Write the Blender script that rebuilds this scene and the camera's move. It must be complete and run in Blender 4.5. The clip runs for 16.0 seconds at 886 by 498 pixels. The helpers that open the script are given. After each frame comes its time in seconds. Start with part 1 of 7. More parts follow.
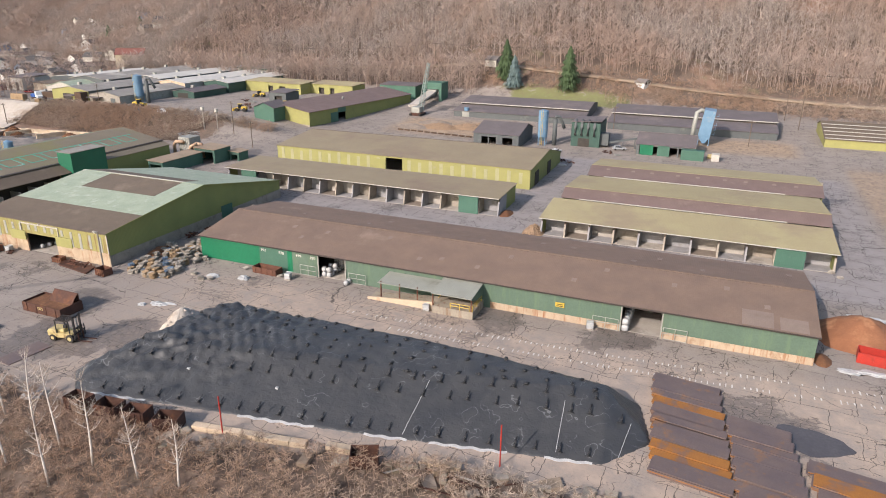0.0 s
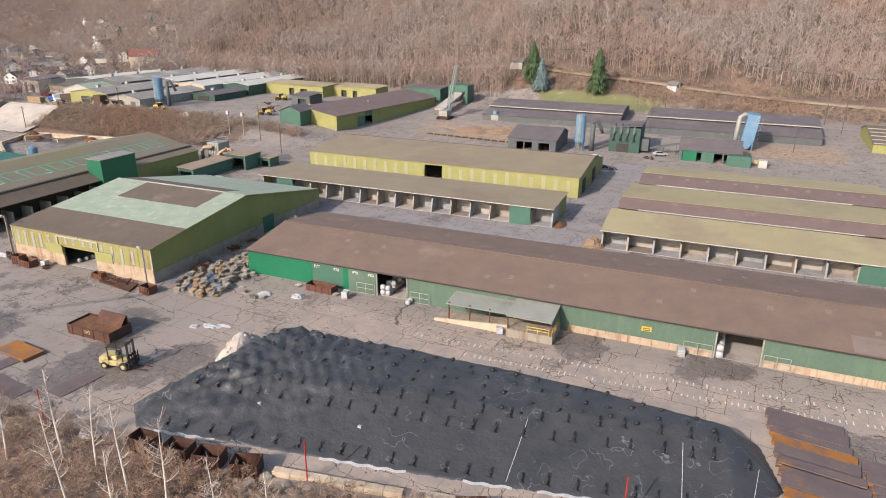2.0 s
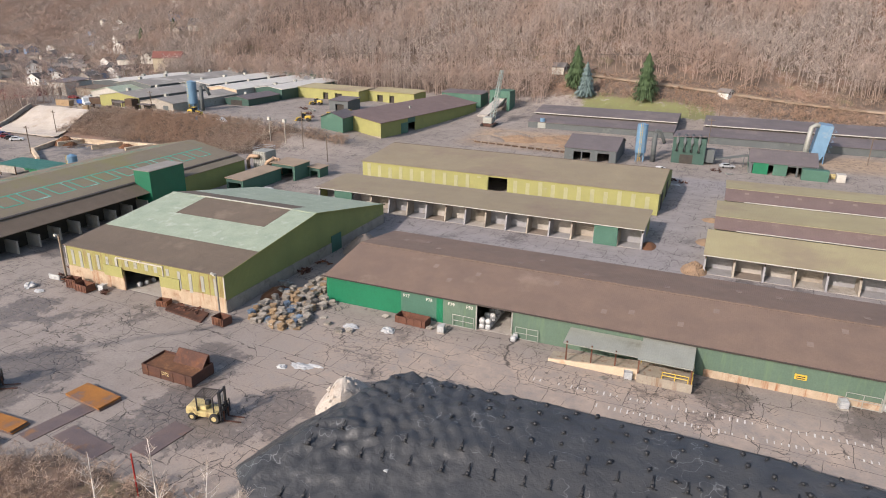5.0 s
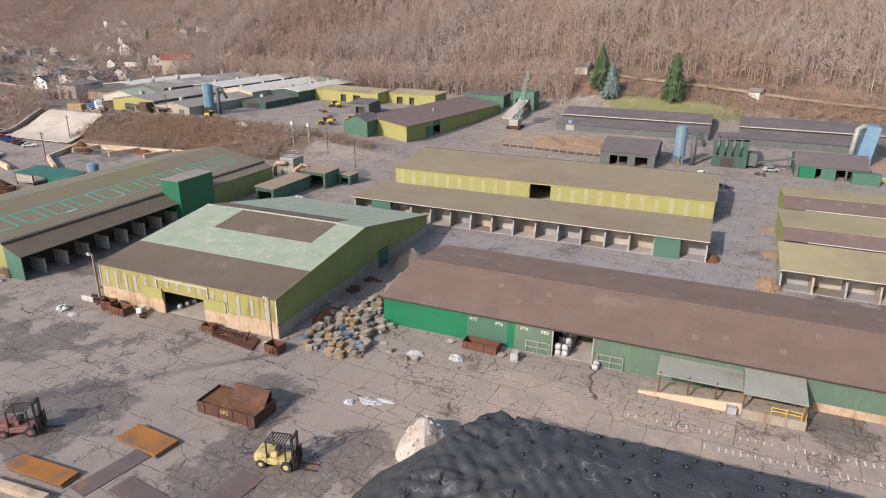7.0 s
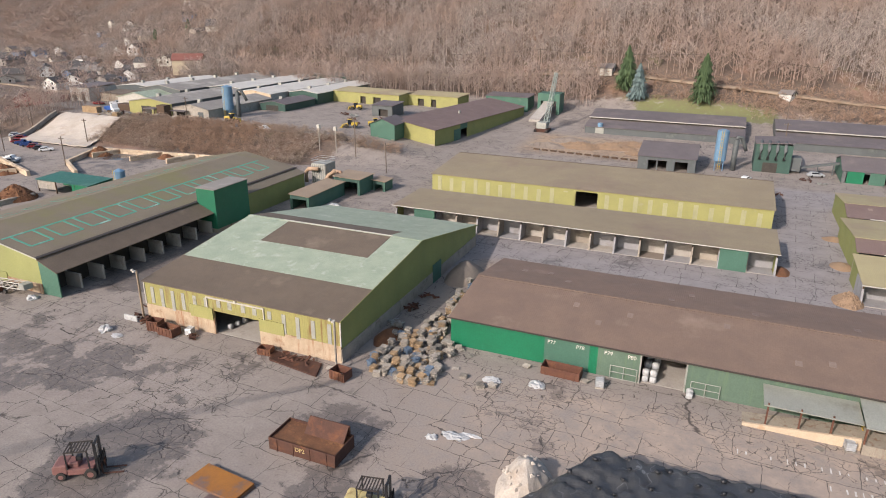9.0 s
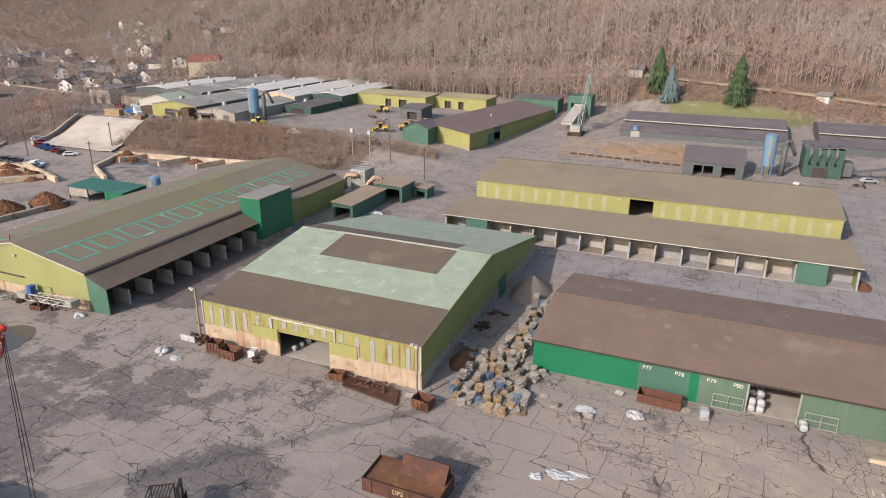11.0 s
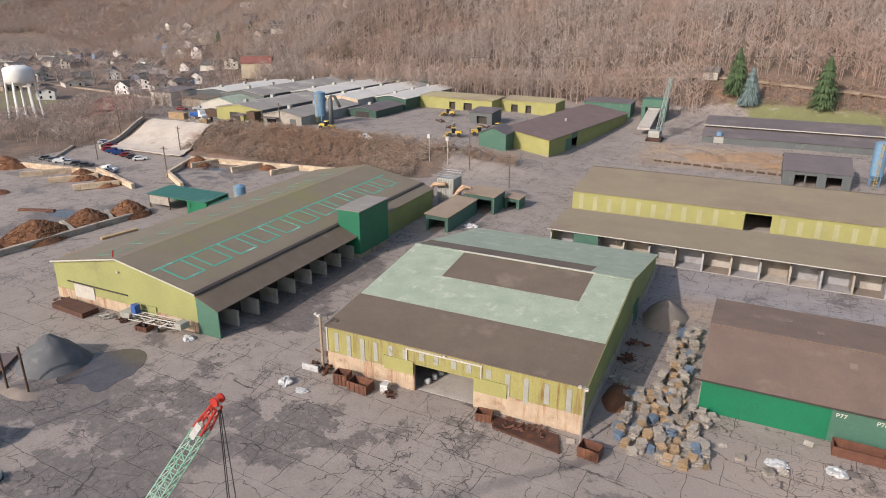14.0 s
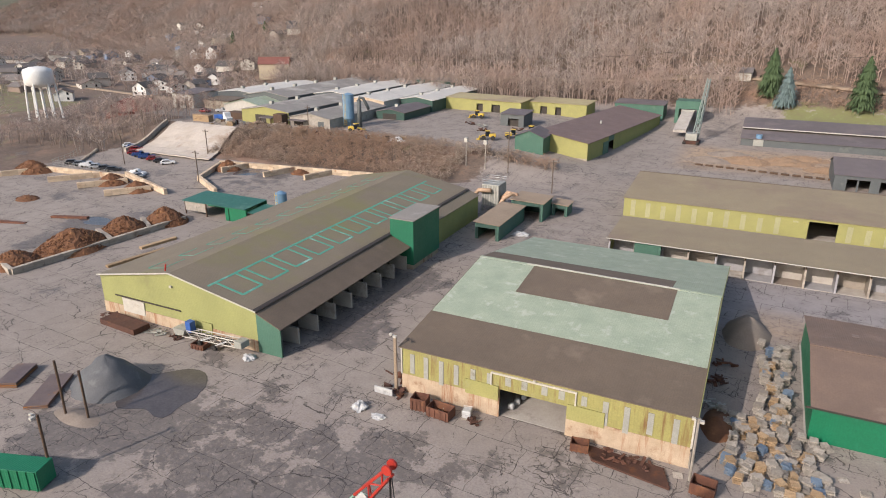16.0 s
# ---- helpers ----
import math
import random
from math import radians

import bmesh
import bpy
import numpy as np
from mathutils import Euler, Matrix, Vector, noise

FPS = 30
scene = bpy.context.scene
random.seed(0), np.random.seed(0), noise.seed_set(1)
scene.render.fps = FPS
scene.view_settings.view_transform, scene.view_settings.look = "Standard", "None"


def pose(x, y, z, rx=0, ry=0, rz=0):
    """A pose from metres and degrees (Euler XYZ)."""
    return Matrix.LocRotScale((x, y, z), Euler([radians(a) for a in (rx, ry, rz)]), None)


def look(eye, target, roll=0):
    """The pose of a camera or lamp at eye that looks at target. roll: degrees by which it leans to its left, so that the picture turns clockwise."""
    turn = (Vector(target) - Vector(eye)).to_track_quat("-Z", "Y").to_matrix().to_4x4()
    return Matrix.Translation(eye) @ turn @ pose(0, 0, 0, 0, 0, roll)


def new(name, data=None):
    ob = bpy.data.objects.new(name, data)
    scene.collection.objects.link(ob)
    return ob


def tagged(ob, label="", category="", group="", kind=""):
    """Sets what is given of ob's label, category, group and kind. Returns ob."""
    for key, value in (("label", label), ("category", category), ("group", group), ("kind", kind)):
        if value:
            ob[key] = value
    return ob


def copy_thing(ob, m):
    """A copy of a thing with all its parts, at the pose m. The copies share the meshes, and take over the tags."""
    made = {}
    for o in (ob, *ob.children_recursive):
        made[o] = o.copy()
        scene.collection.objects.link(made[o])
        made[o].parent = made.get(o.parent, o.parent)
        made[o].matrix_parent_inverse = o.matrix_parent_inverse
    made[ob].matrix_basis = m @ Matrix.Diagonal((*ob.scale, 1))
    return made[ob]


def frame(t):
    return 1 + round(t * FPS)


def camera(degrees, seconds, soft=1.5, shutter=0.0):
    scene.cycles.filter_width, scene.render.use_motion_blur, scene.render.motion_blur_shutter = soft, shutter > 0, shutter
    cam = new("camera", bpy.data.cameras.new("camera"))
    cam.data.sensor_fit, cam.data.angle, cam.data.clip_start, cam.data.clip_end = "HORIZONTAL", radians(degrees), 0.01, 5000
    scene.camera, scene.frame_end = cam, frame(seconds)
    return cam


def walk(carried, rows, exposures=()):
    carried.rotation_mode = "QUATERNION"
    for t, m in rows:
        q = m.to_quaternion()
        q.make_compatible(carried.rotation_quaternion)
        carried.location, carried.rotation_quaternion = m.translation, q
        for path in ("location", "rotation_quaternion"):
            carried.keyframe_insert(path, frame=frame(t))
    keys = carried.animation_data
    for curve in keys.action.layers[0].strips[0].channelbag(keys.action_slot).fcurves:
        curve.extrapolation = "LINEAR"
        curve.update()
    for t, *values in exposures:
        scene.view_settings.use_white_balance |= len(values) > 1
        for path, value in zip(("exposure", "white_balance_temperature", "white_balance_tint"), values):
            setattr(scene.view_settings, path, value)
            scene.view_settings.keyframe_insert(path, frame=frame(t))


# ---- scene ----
cam = camera(68.0, 16.0, soft=1.0)
PATH = [
    (0, (0.022, -0.028, 45.705), (-0.689, 1.71, 45.015), 0.5),
    (0.5, (-3.247, 0.688, 45.673), (-3.958, 2.425, 44.983), 0.5),
    (1, (-6.461, 1.418, 45.66), (-7.174, 3.155, 44.971), 0.5),
    (1.5, (-9.738, 2.214, 45.659), (-10.452, 3.951, 44.97), 0.6),
    (2, (-12.985, 2.99, 45.654), (-13.702, 4.726, 44.966), 0.5),
    (2.5, (-16.125, 3.757, 45.643), (-16.845, 5.492, 44.955), 0.5),
    (3, (-19.272, 4.505, 45.614), (-19.994, 6.239, 44.927), 0.5),
    (3.5, (-22.457, 5.31, 45.578), (-23.181, 7.044, 44.891), 0.6),
    (4, (-25.569, 6.141, 45.56), (-26.294, 7.874, 44.873), 0.6),
    (4.2, (-26.782, 6.471, 45.558), (-27.51, 8.203, 44.871), 0.7),
    (6.3, (-40.018, 10.29, 45.513), (-40.751, 12.024, 44.838), 0.9),
    (6.5, (-41.279, 10.684, 45.521), (-42.009, 12.416, 44.836), 0.5),
    (7, (-44.405, 11.632, 45.545), (-45.135, 13.364, 44.86), 0.5),
    (7.5, (-47.434, 12.405, 45.548), (-48.163, 14.136, 44.863), 0.5),
    (8, (-50.525, 13.023, 45.541), (-51.254, 14.755, 44.857), 0.5),
    (8.5, (-53.591, 13.491, 45.516), (-54.318, 15.224, 44.831), 0.5),
    (9, (-56.714, 13.94, 45.517), (-57.44, 15.673, 44.832), 0.5),
    (9.2, (-57.965, 14.114, 45.52), (-58.691, 15.848, 44.835), 0.5),
    (11.3, (-70.876, 16.008, 45.58), (-71.613, 17.736, 44.895), 0.4),
    (11.5, (-72.086, 16.185, 45.582), (-72.83, 17.91, 44.897), 0.3),
    (12, (-75.111, 16.551, 45.575), (-75.871, 18.27, 44.891), 0.3),
    (12.5, (-78.112, 16.844, 45.588), (-78.889, 18.555, 44.904), 0.3),
    (13, (-81.054, 17.079, 45.617), (-81.845, 18.784, 44.932), 0.2),
    (13.5, (-83.999, 17.249, 45.643), (-84.8, 18.949, 44.958), 0.2),
    (14, (-86.889, 17.428, 45.688), (-87.697, 19.124, 45.003), 0.2),
    (14.5, (-89.818, 17.586, 45.71), (-90.634, 19.279, 45.024), 0.2),
    (15, (-92.635, 17.791, 45.728), (-93.452, 19.483, 45.042), 0.2),
    (15.5, (-95.43, 18.02, 45.739), (-96.247, 19.712, 45.053), 0.1),
    (16, (-98.158, 18.259, 45.778), (-98.976, 19.95, 45.092), 0.1),
]
walk(cam, [(t, look(eye, target, roll)) for t, eye, target, roll in PATH], ((0, 0.38), (4, 0.34), (8, 0.27), (16, 0.2)))

# ---- light ----
SUN_AZ = (-0.37, -0.93)
SUN_EL = radians(31)
world = bpy.data.worlds.new("sky")
scene.world = world
world.use_nodes = True
wn = world.node_tree
sky = wn.nodes.new("ShaderNodeTexSky")
sky.sky_type, sky.sun_disc = "NISHITA", False
sky.sun_elevation = SUN_EL
sky.sun_rotation = math.atan2(SUN_AZ[0], SUN_AZ[1])
sky.dust_density = 2.5
wn.links.new(sky.outputs[0], wn.nodes["Background"].inputs[0])
wn.nodes["Background"].inputs[1].default_value = 0.16
sun = new("sun", bpy.data.lights.new("sun", "SUN"))
sun.data.energy, sun.data.angle, sun.data.color = 3.65, radians(0.6), (1.0, 0.895, 0.85)
sun.matrix_world = look((0, 0, 0), (-SUN_AZ[0] * math.cos(SUN_EL), -SUN_AZ[1] * math.cos(SUN_EL), -math.sin(SUN_EL)))

# ---- materials ----


def lin(r, g, b):
    """Linear colour from 8 bit values."""
    return tuple(((c / 255 + 0.055) / 1.055) ** 2.4 if c > 10 else c / 3295 for c in (r, g, b)) + (1.0,)


class Nodes:
    """Small helper round one material's node tree."""

    def __init__(self, name):
        self.m = bpy.data.materials.new(name)
        self.m.use_nodes = True
        self.t = self.m.node_tree
        self.b = self.t.nodes["Principled BSDF"]

    def n(self, kind, **kw):
        node = self.t.nodes.new("ShaderNode" + kind)
        for k, v in kw.items():
            node.inputs[k].default_value = v
        return node

    def l(self, a, b):
        self.t.links.new(a, b)

    def ramp(self, src, lo, hi):
        r = self.n("MapRange")
        r.inputs["From Min"].default_value, r.inputs["From Max"].default_value = lo, hi
        self.l(src, r.inputs["Value"])
        return r.outputs[0]

    def mix(self, fac, a, b):
        m = self.n("Mix")
        m.data_type = "RGBA"
        for val, s in ((fac, 0), (a, 6), (b, 7)):
            if isinstance(val, bpy.types.NodeSocket):
                self.l(val, m.inputs[s])
            else:
                m.inputs[s].default_value = val
        return m.outputs[2]

    def math(self, op, a, b):
        m = self.n("Math")
        m.operation = op
        for val, s in ((a, 0), (b, 1)):
            if isinstance(val, bpy.types.NodeSocket):
                self.l(val, m.inputs[s])
            else:
                m.inputs[s].default_value = val
        return m.outputs[0]

    def pos(self, world_space=True, scale=(1, 1, 1)):
        out = self.n("NewGeometry").outputs["Position"] if world_space else self.n("TexCoord").outputs["Object"]
        mp = self.n("Mapping")
        mp.inputs["Scale"].default_value = scale
        self.l(out, mp.inputs["Vector"])
        return mp.outputs[0]

    def noise(self, vec, scale, detail=4.0, rough=0.6):
        k = self.n("TexNoise", Scale=scale, Detail=detail, Roughness=rough)
        self.l(vec, k.inputs["Vector"])
        return k.outputs["Fac"]


def mat(name, c1, c2, c3=None, scale=0.5, fine=6.0, stain=0.12, cover=0.5, rough=0.8, metal=0.0, bump=0.15,
        rib=None, streak=None, world_space=True, vary=0.0):
    """A weathered surface: c1 to c2 in two grains, c3 in larger stains; rib=(axis, pitch): corrugation; streak: vertical runs of that colour."""
    k = Nodes(name)
    p = k.pos(world_space)
    col = k.mix(k.ramp(k.noise(p, scale), 0.3, 0.7), lin(*c1), lin(*c2))
    grain = k.noise(p, fine, 3.0)
    col = k.mix(k.ramp(grain, 0.35, 1.15), col, tuple(0.55 * v for v in lin(*c1)[:3]) + (1,))
    if c3:
        col = k.mix(k.ramp(k.noise(p, stain, 6.0, 0.65), cover, cover + 0.14), col, lin(*c3))
    if streak:
        s = k.noise(k.pos(world_space, (1.3, 1.3, 0.12)), 1.0, 5.0, 0.7)
        col = k.mix(k.ramp(s, 0.52, 0.68), col, lin(*streak))
    if vary:
        rnd = k.n("ObjectInfo").outputs["Random"]
        hsv = k.n("HueSaturation")
        k.l(k.ramp(rnd, 0.0, 1.0), hsv.inputs["Value"])
        r = k.n("MapRange")
        r.inputs["To Min"].default_value, r.inputs["To Max"].default_value = 1 - vary, 1 + vary
        k.l(rnd, r.inputs["Value"])
        k.l(r.outputs[0], hsv.inputs["Value"])
        k.l(col, hsv.inputs["Color"])
        col = hsv.outputs[0]
    k.l(col, k.b.inputs["Base Color"])
    rr = k.n("MapRange")
    rr.inputs["To Min"].default_value, rr.inputs["To Max"].default_value = max(rough - 0.12, 0.02), min(rough + 0.12, 1)
    k.l(k.noise(p, scale * 3), rr.inputs["Value"])
    k.l(rr.outputs[0], k.b.inputs["Roughness"])
    k.b.inputs["Metallic"].default_value = metal
    height = grain
    if rib:
        axis, pitch = rib
        sep = k.n("SeparateXYZ")
        k.l(p, sep.inputs[0])
        wave = k.math("SINE", k.math("MULTIPLY", sep.outputs[axis], 2 * math.pi / pitch), 0.0)
        height = k.math("ADD", k.math("MULTIPLY", wave, 0.22), grain)
    if bump:
        b = k.n("Bump", Strength=bump, Distance=0.08)
        k.l(height, b.inputs["Height"])
        k.l(b.outputs[0], k.b.inputs["Normal"])
    return k.m


X, Y, Z = 0, 1, 2
M = dict(
    roof_brown=mat("roof_brown", (127, 106, 91), (112, 94, 82), (138, 120, 106), 0.25, 5, 0.08, 0.6, 0.75, 0, 0.25, (X, 0.28)),
    roof_umber=mat("roof_umber", (111, 97, 82), (96, 84, 71), (126, 111, 96), 0.2, 5, 0.1, 0.58, 0.75, 0, 0.25, (X, 0.28)),
    roof_mint=mat("roof_mint", (168, 177, 154), (146, 158, 136), (182, 186, 170), 0.35, 5, 0.45, 0.56, 0.55, 0.1, 0.3, (X, 0.28)),
    roof_olive=mat("roof_olive", (166, 155, 117), (154, 141, 109), (142, 127, 103), 0.12, 5, 0.05, 0.52, 0.75, 0, 0.25, (X, 0.28)),
    roof_olive_b=mat("roof_olive_b", (128, 117, 98), (117, 106, 90), (118, 112, 78), 0.12, 5, 0.05, 0.55, 0.75, 0, 0.25, (Y, 0.28)),
    roof_plum=mat("roof_plum", (118, 100, 94), (106, 89, 84), (132, 114, 106), 0.2, 5, 0.12, 0.6, 0.75, 0, 0.25, (X, 0.28)),
    roof_slate=mat("roof_slate", (106, 98, 98), (94, 87, 87), (116, 106, 102), 0.15, 4, 0.08, 0.55, 0.75, 0, 0.2, (X, 0.5)),
    roof_grey=mat("roof_grey", (148, 142, 134), (130, 124, 117), (166, 160, 150), 0.15, 4, 0.08, 0.5, 0.7, 0, 0.2, (Y, 0.5)),
    roof_white=mat("roof_white", (205, 200, 190), (188, 184, 176), (150, 146, 140), 0.15, 4, 0.08, 0.6, 0.6, 0, 0.15, (Y, 0.5)),
    wall_yellow=mat("wall_yellow", (156, 152, 92), (142, 139, 86), (148, 144, 112), 0.3, 6, 0.3, 0.62, 0.7, 0, 0.3, (X, 0.3)),
    wall_olive=mat("wall_olive", (140, 143, 84), (128, 131, 78), (118, 122, 76), 0.2, 6, 0.15, 0.6, 0.75, 0, 0.3, (Y, 0.3)),
    wall_gable=mat("wall_gable", (148, 149, 94), (134, 136, 86), (124, 122, 80), 0.2, 6, 0.2, 0.6, 0.75, 0, 0.3, (X, 0.3)),
    wall_sage=mat("wall_sage", (90, 110, 94), (81, 101, 86), (100, 116, 100), 0.2, 6, 0.15, 0.6, 0.65, 0, 0.3, (X, 0.3), (92, 112, 88)),
    wall_green=mat("wall_green", (20, 110, 76), (17, 101, 69), (36, 118, 86), 0.2, 6, 0.2, 0.62, 0.5, 0, 0.3, (X, 0.3)),
    wall_teal=mat("wall_teal", (72, 108, 92), (62, 98, 82), (84, 112, 96), 0.2, 6, 0.2, 0.6, 0.65, 0, 0.3, (X, 0.3)),
    wall_slate=mat("wall_slate", (92, 96, 96), (80, 84, 84), (104, 108, 104), 0.2, 6, 0.2, 0.6, 0.7, 0, 0.3, (X, 0.3)),
    concrete=mat("concrete", (160, 150, 134), (142, 132, 118), (112, 98, 84), 0.5, 8, 0.3, 0.58, 0.9, 0, 0.3, None, (120, 92, 70)),
    concrete_rust=mat("concrete_rust", (186, 166, 142), (164, 144, 120), (138, 110, 86), 0.7, 8, 0.5, 0.55, 0.9, 0, 0.3, None, (140, 96, 66)),
    wall_worn=mat("wall_worn", (152, 146, 88), (138, 133, 80), (146, 142, 112), 0.3, 6, 0.3, 0.6, 0.7, 0, 0.3, (X, 0.3), (112, 84, 52)),
    tank_white=mat("tank_white", (230, 229, 224), (218, 216, 210), (196, 190, 180), 0.4, 5, 0.2, 0.64, 0.4, 0, 0.03),
    concrete_blue=mat("concrete_blue", (158, 156, 156), (140, 138, 140), (124, 118, 114), 0.4, 8, 0.25, 0.55, 0.9, 0, 0.3),
    bunker_grey=mat("bunker_grey", (166, 156, 142), (146, 136, 124), (120, 108, 96), 0.5, 8, 0.4, 0.55, 0.9, 0, 0.3, None, None, True, 0.18),
    concrete_grey=mat("concrete_grey", (178, 171, 161), (160, 152, 143), (132, 124, 115), 0.4, 8, 0.2, 0.55, 0.9, 0, 0.3),
    trim_white=mat("trim_white", (190, 186, 176), (172, 166, 156), (150, 138, 120), 1.0, 8, 0.5, 0.62, 0.5),
    trim_dark=mat("trim_dark", (62, 54, 48), (52, 46, 42), None, 1.0, 8, rough=0.7),
    rust=mat("rust", (112, 74, 58), (92, 62, 50), (124, 84, 58), 0.8, 10, 0.5, 0.55, 0.85, 0.2, 0.3),
    rust_dark=mat("rust_dark", (92, 62, 50), (74, 52, 44), (110, 70, 46), 0.8, 10, 0.5, 0.55, 0.85, 0.2, 0.3),
    steel_blue=mat("steel_blue", (124, 106, 98), (104, 92, 92), (152, 108, 66), 0.35, 8, 0.3, 0.56, 0.55, 0.25, 0.15),
    steel_orange=mat("steel_orange", (168, 112, 50), (138, 94, 56), (116, 96, 88), 0.4, 8, 0.4, 0.5, 0.75, 0.2, 0.2),
    galv=mat("galv", (170, 172, 172), (150, 152, 152), None, 2.0, 10, rough=0.4, metal=0.7, bump=0.05),
    galv_pale=mat("galv_pale", (164, 164, 156), (146, 146, 138), (120, 112, 98), 0.8, 8, 0.5, 0.6, 0.6, 0.2, 0.1),
    roof_faded=mat("roof_faded", (138, 122, 110), (126, 110, 100), (116, 96, 86), 0.3, 6, 0.3, 0.6, 0.75, 0, 0.25, (X, 0.28)),
    wall_teal_dark=mat("wall_teal_dark", (56, 84, 74), (48, 74, 66), (72, 96, 84), 0.2, 6, 0.2, 0.6, 0.65, 0, 0.3, (X, 0.3)),
    roof_teal=mat("roof_teal", (52, 104, 92), (46, 94, 84), (80, 116, 104), 0.2, 6, 0.2, 0.6, 0.6, 0, 0.3, (X, 0.3)),
    concrete_warm=mat("concrete_warm", (200, 180, 154), (180, 160, 136), (160, 124, 94), 0.5, 8, 0.3, 0.56, 0.9, 0, 0.3, None, None, True, 0.18),
    paint_maroon=mat("paint_maroon", (132, 92, 86), (112, 78, 74), (90, 66, 60), 1.5, 10, 0.8, 0.6, 0.6),
    boom_green=mat("boom_green", (150, 186, 168), (110, 168, 138), (176, 190, 182), 0.6, 6, 0.5, 0.5, 0.5),
    boom_grey=mat("boom_grey", (150, 160, 154), (128, 140, 134), None, 0.6, 6, rough=0.6),
    rust_pale=mat("rust_pale", (190, 160, 132), (166, 136, 108), (140, 90, 60), 0.8, 8, 0.5, 0.58, 0.7),
    brick=mat("brick", (140, 92, 80), (122, 80, 70), None, 0.5, 6, rough=0.9),
    track=mat("track", (154, 136, 116), (140, 123, 104), (124, 108, 90), 0.2, 4, 0.1, 0.55, 0.95),
    bark_pale=mat("bark_pale", (186, 172, 158), (166, 150, 136), None, 3, 10, rough=0.95),
    panel_pale=mat("panel_pale", (164, 160, 122), (150, 147, 112), None, 0.5, 6, rough=0.6),
    wall_green_dark=mat("wall_green_dark", (28, 104, 76), (24, 94, 68), (40, 110, 84), 0.2, 6, 0.2, 0.62, 0.5, 0, 0.3, (X, 0.3)),
    roof_tan=mat("roof_tan", (144, 131, 106), (132, 119, 98), (124, 108, 92), 0.12, 5, 0.05, 0.52, 0.75, 0, 0.25, (X, 0.28)),
    canopy=mat("canopy", (158, 158, 146), (142, 142, 130), (116, 112, 100), 0.3, 6, 0.3, 0.6, 0.6, 0.1, 0.3, (X, 0.3)),
    blue_steel=mat("blue_steel", (112, 146, 172), (100, 132, 158), (140, 152, 158), 0.6, 8, 0.4, 0.58, 0.5, 0.1, 0.1),
    timber=mat("timber", (170, 145, 112), (148, 123, 94), (116, 96, 74), 1.5, 12, 0.7, 0.58, 0.85, vary=0.25),
    timber_grey=mat("timber_grey", (172, 164, 152), (142, 134, 124), (104, 96, 86), 1.5, 12, 0.7, 0.58, 0.9, vary=0.3),
    timber_old=mat("timber_old", (92, 72, 56), (74, 58, 46), None, 1.5, 12, rough=0.9),
    plastic_white=mat("plastic_white", (188, 188, 186), (160, 160, 160), (120, 116, 112), 1.5, 6, 0.9, 0.6, 0.5),
    pallet_blue=mat("pallet_blue", (112, 130, 148), (96, 112, 130), (140, 136, 128), 1.5, 8, 0.9, 0.55, 0.8),
    paint_yellow=mat("paint_yellow", (206, 176, 66), (186, 154, 58), (120, 96, 50), 1.5, 10, 0.8, 0.62, 0.5),
    paint_cream=mat("paint_cream", (196, 180, 126), (174, 156, 106), (112, 88, 58), 1.5, 10, 1.2, 0.54, 0.55),
    paint_red=mat("paint_red", (176, 52, 40), (150, 44, 36), (110, 60, 44), 1.5, 10, 0.8, 0.62, 0.5),
    paint_blue=mat("paint_blue", (52, 92, 160), (44, 80, 140), None, 1.5, 10, rough=0.4),
    paint_black=mat("paint_black", (40, 40, 42), (32, 32, 34), None, 1.5, 10, rough=0.5),
    rubber=mat("rubber", (44, 42, 40), (58, 54, 50), None, 3, 14, rough=0.9),
    # shade of unlit interiors as a flat dark colour
    inside_shade=mat("inside_shade", (70, 64, 58), (56, 52, 48), None, 0.5, 6, rough=0.95),
    white_line=mat("white_line", (216, 212, 204), (190, 184, 174), (140, 132, 122), 2.0, 10, 0.8, 0.6, 0.8),
    teal_line=mat("teal_line", (84, 160, 138), (70, 144, 122), (150, 188, 176), 0.6, 8, 0.3, 0.56, 0.7),
    rubble_brown=mat("rubble_brown", (120, 82, 54), (94, 62, 42), (140, 100, 64), 1.0, 5, 0.6, 0.56, 0.95, 0, 0.6),
    red_soil=mat("red_soil", (148, 100, 70), (128, 84, 58), (160, 116, 84), 0.5, 5, 0.3, 0.54, 0.95, 0, 0.4),
    orange_soil=mat("orange_soil", (150, 124, 98), (132, 110, 90), (122, 106, 90), 0.5, 5, 0.3, 0.54, 0.95, 0, 0.5),
    grey_soil=mat("grey_soil", (140, 128, 116), (122, 110, 100), None, 0.3, 5, rough=0.95, bump=0.5),
    coal=mat("coal", (92, 93, 95), (78, 79, 82), (112, 112, 112), 0.3, 6, 0.25, 0.58, 0.8, 0, 0.4),
    chalk=mat("chalk", (192, 182, 170), (174, 162, 148), (146, 130, 114), 0.2, 5, 0.12, 0.56, 0.9, 0, 0.4),
    bark=mat("bark", (112, 98, 86), (92, 80, 70), None, 3, 10, rough=0.95),
    bark_white=mat("bark_white", (220, 212, 202), (196, 188, 178), (110, 100, 92), 3, 10, 1.5, 0.62, 0.8),
    needle=mat("needle", (74, 92, 58), (58, 76, 48), None, 0.6, 6, rough=0.9),
    needle_blue=mat("needle_blue", (106, 122, 120), (88, 106, 104), None, 0.6, 6, rough=0.9),
)

# ---- mesh helpers ----


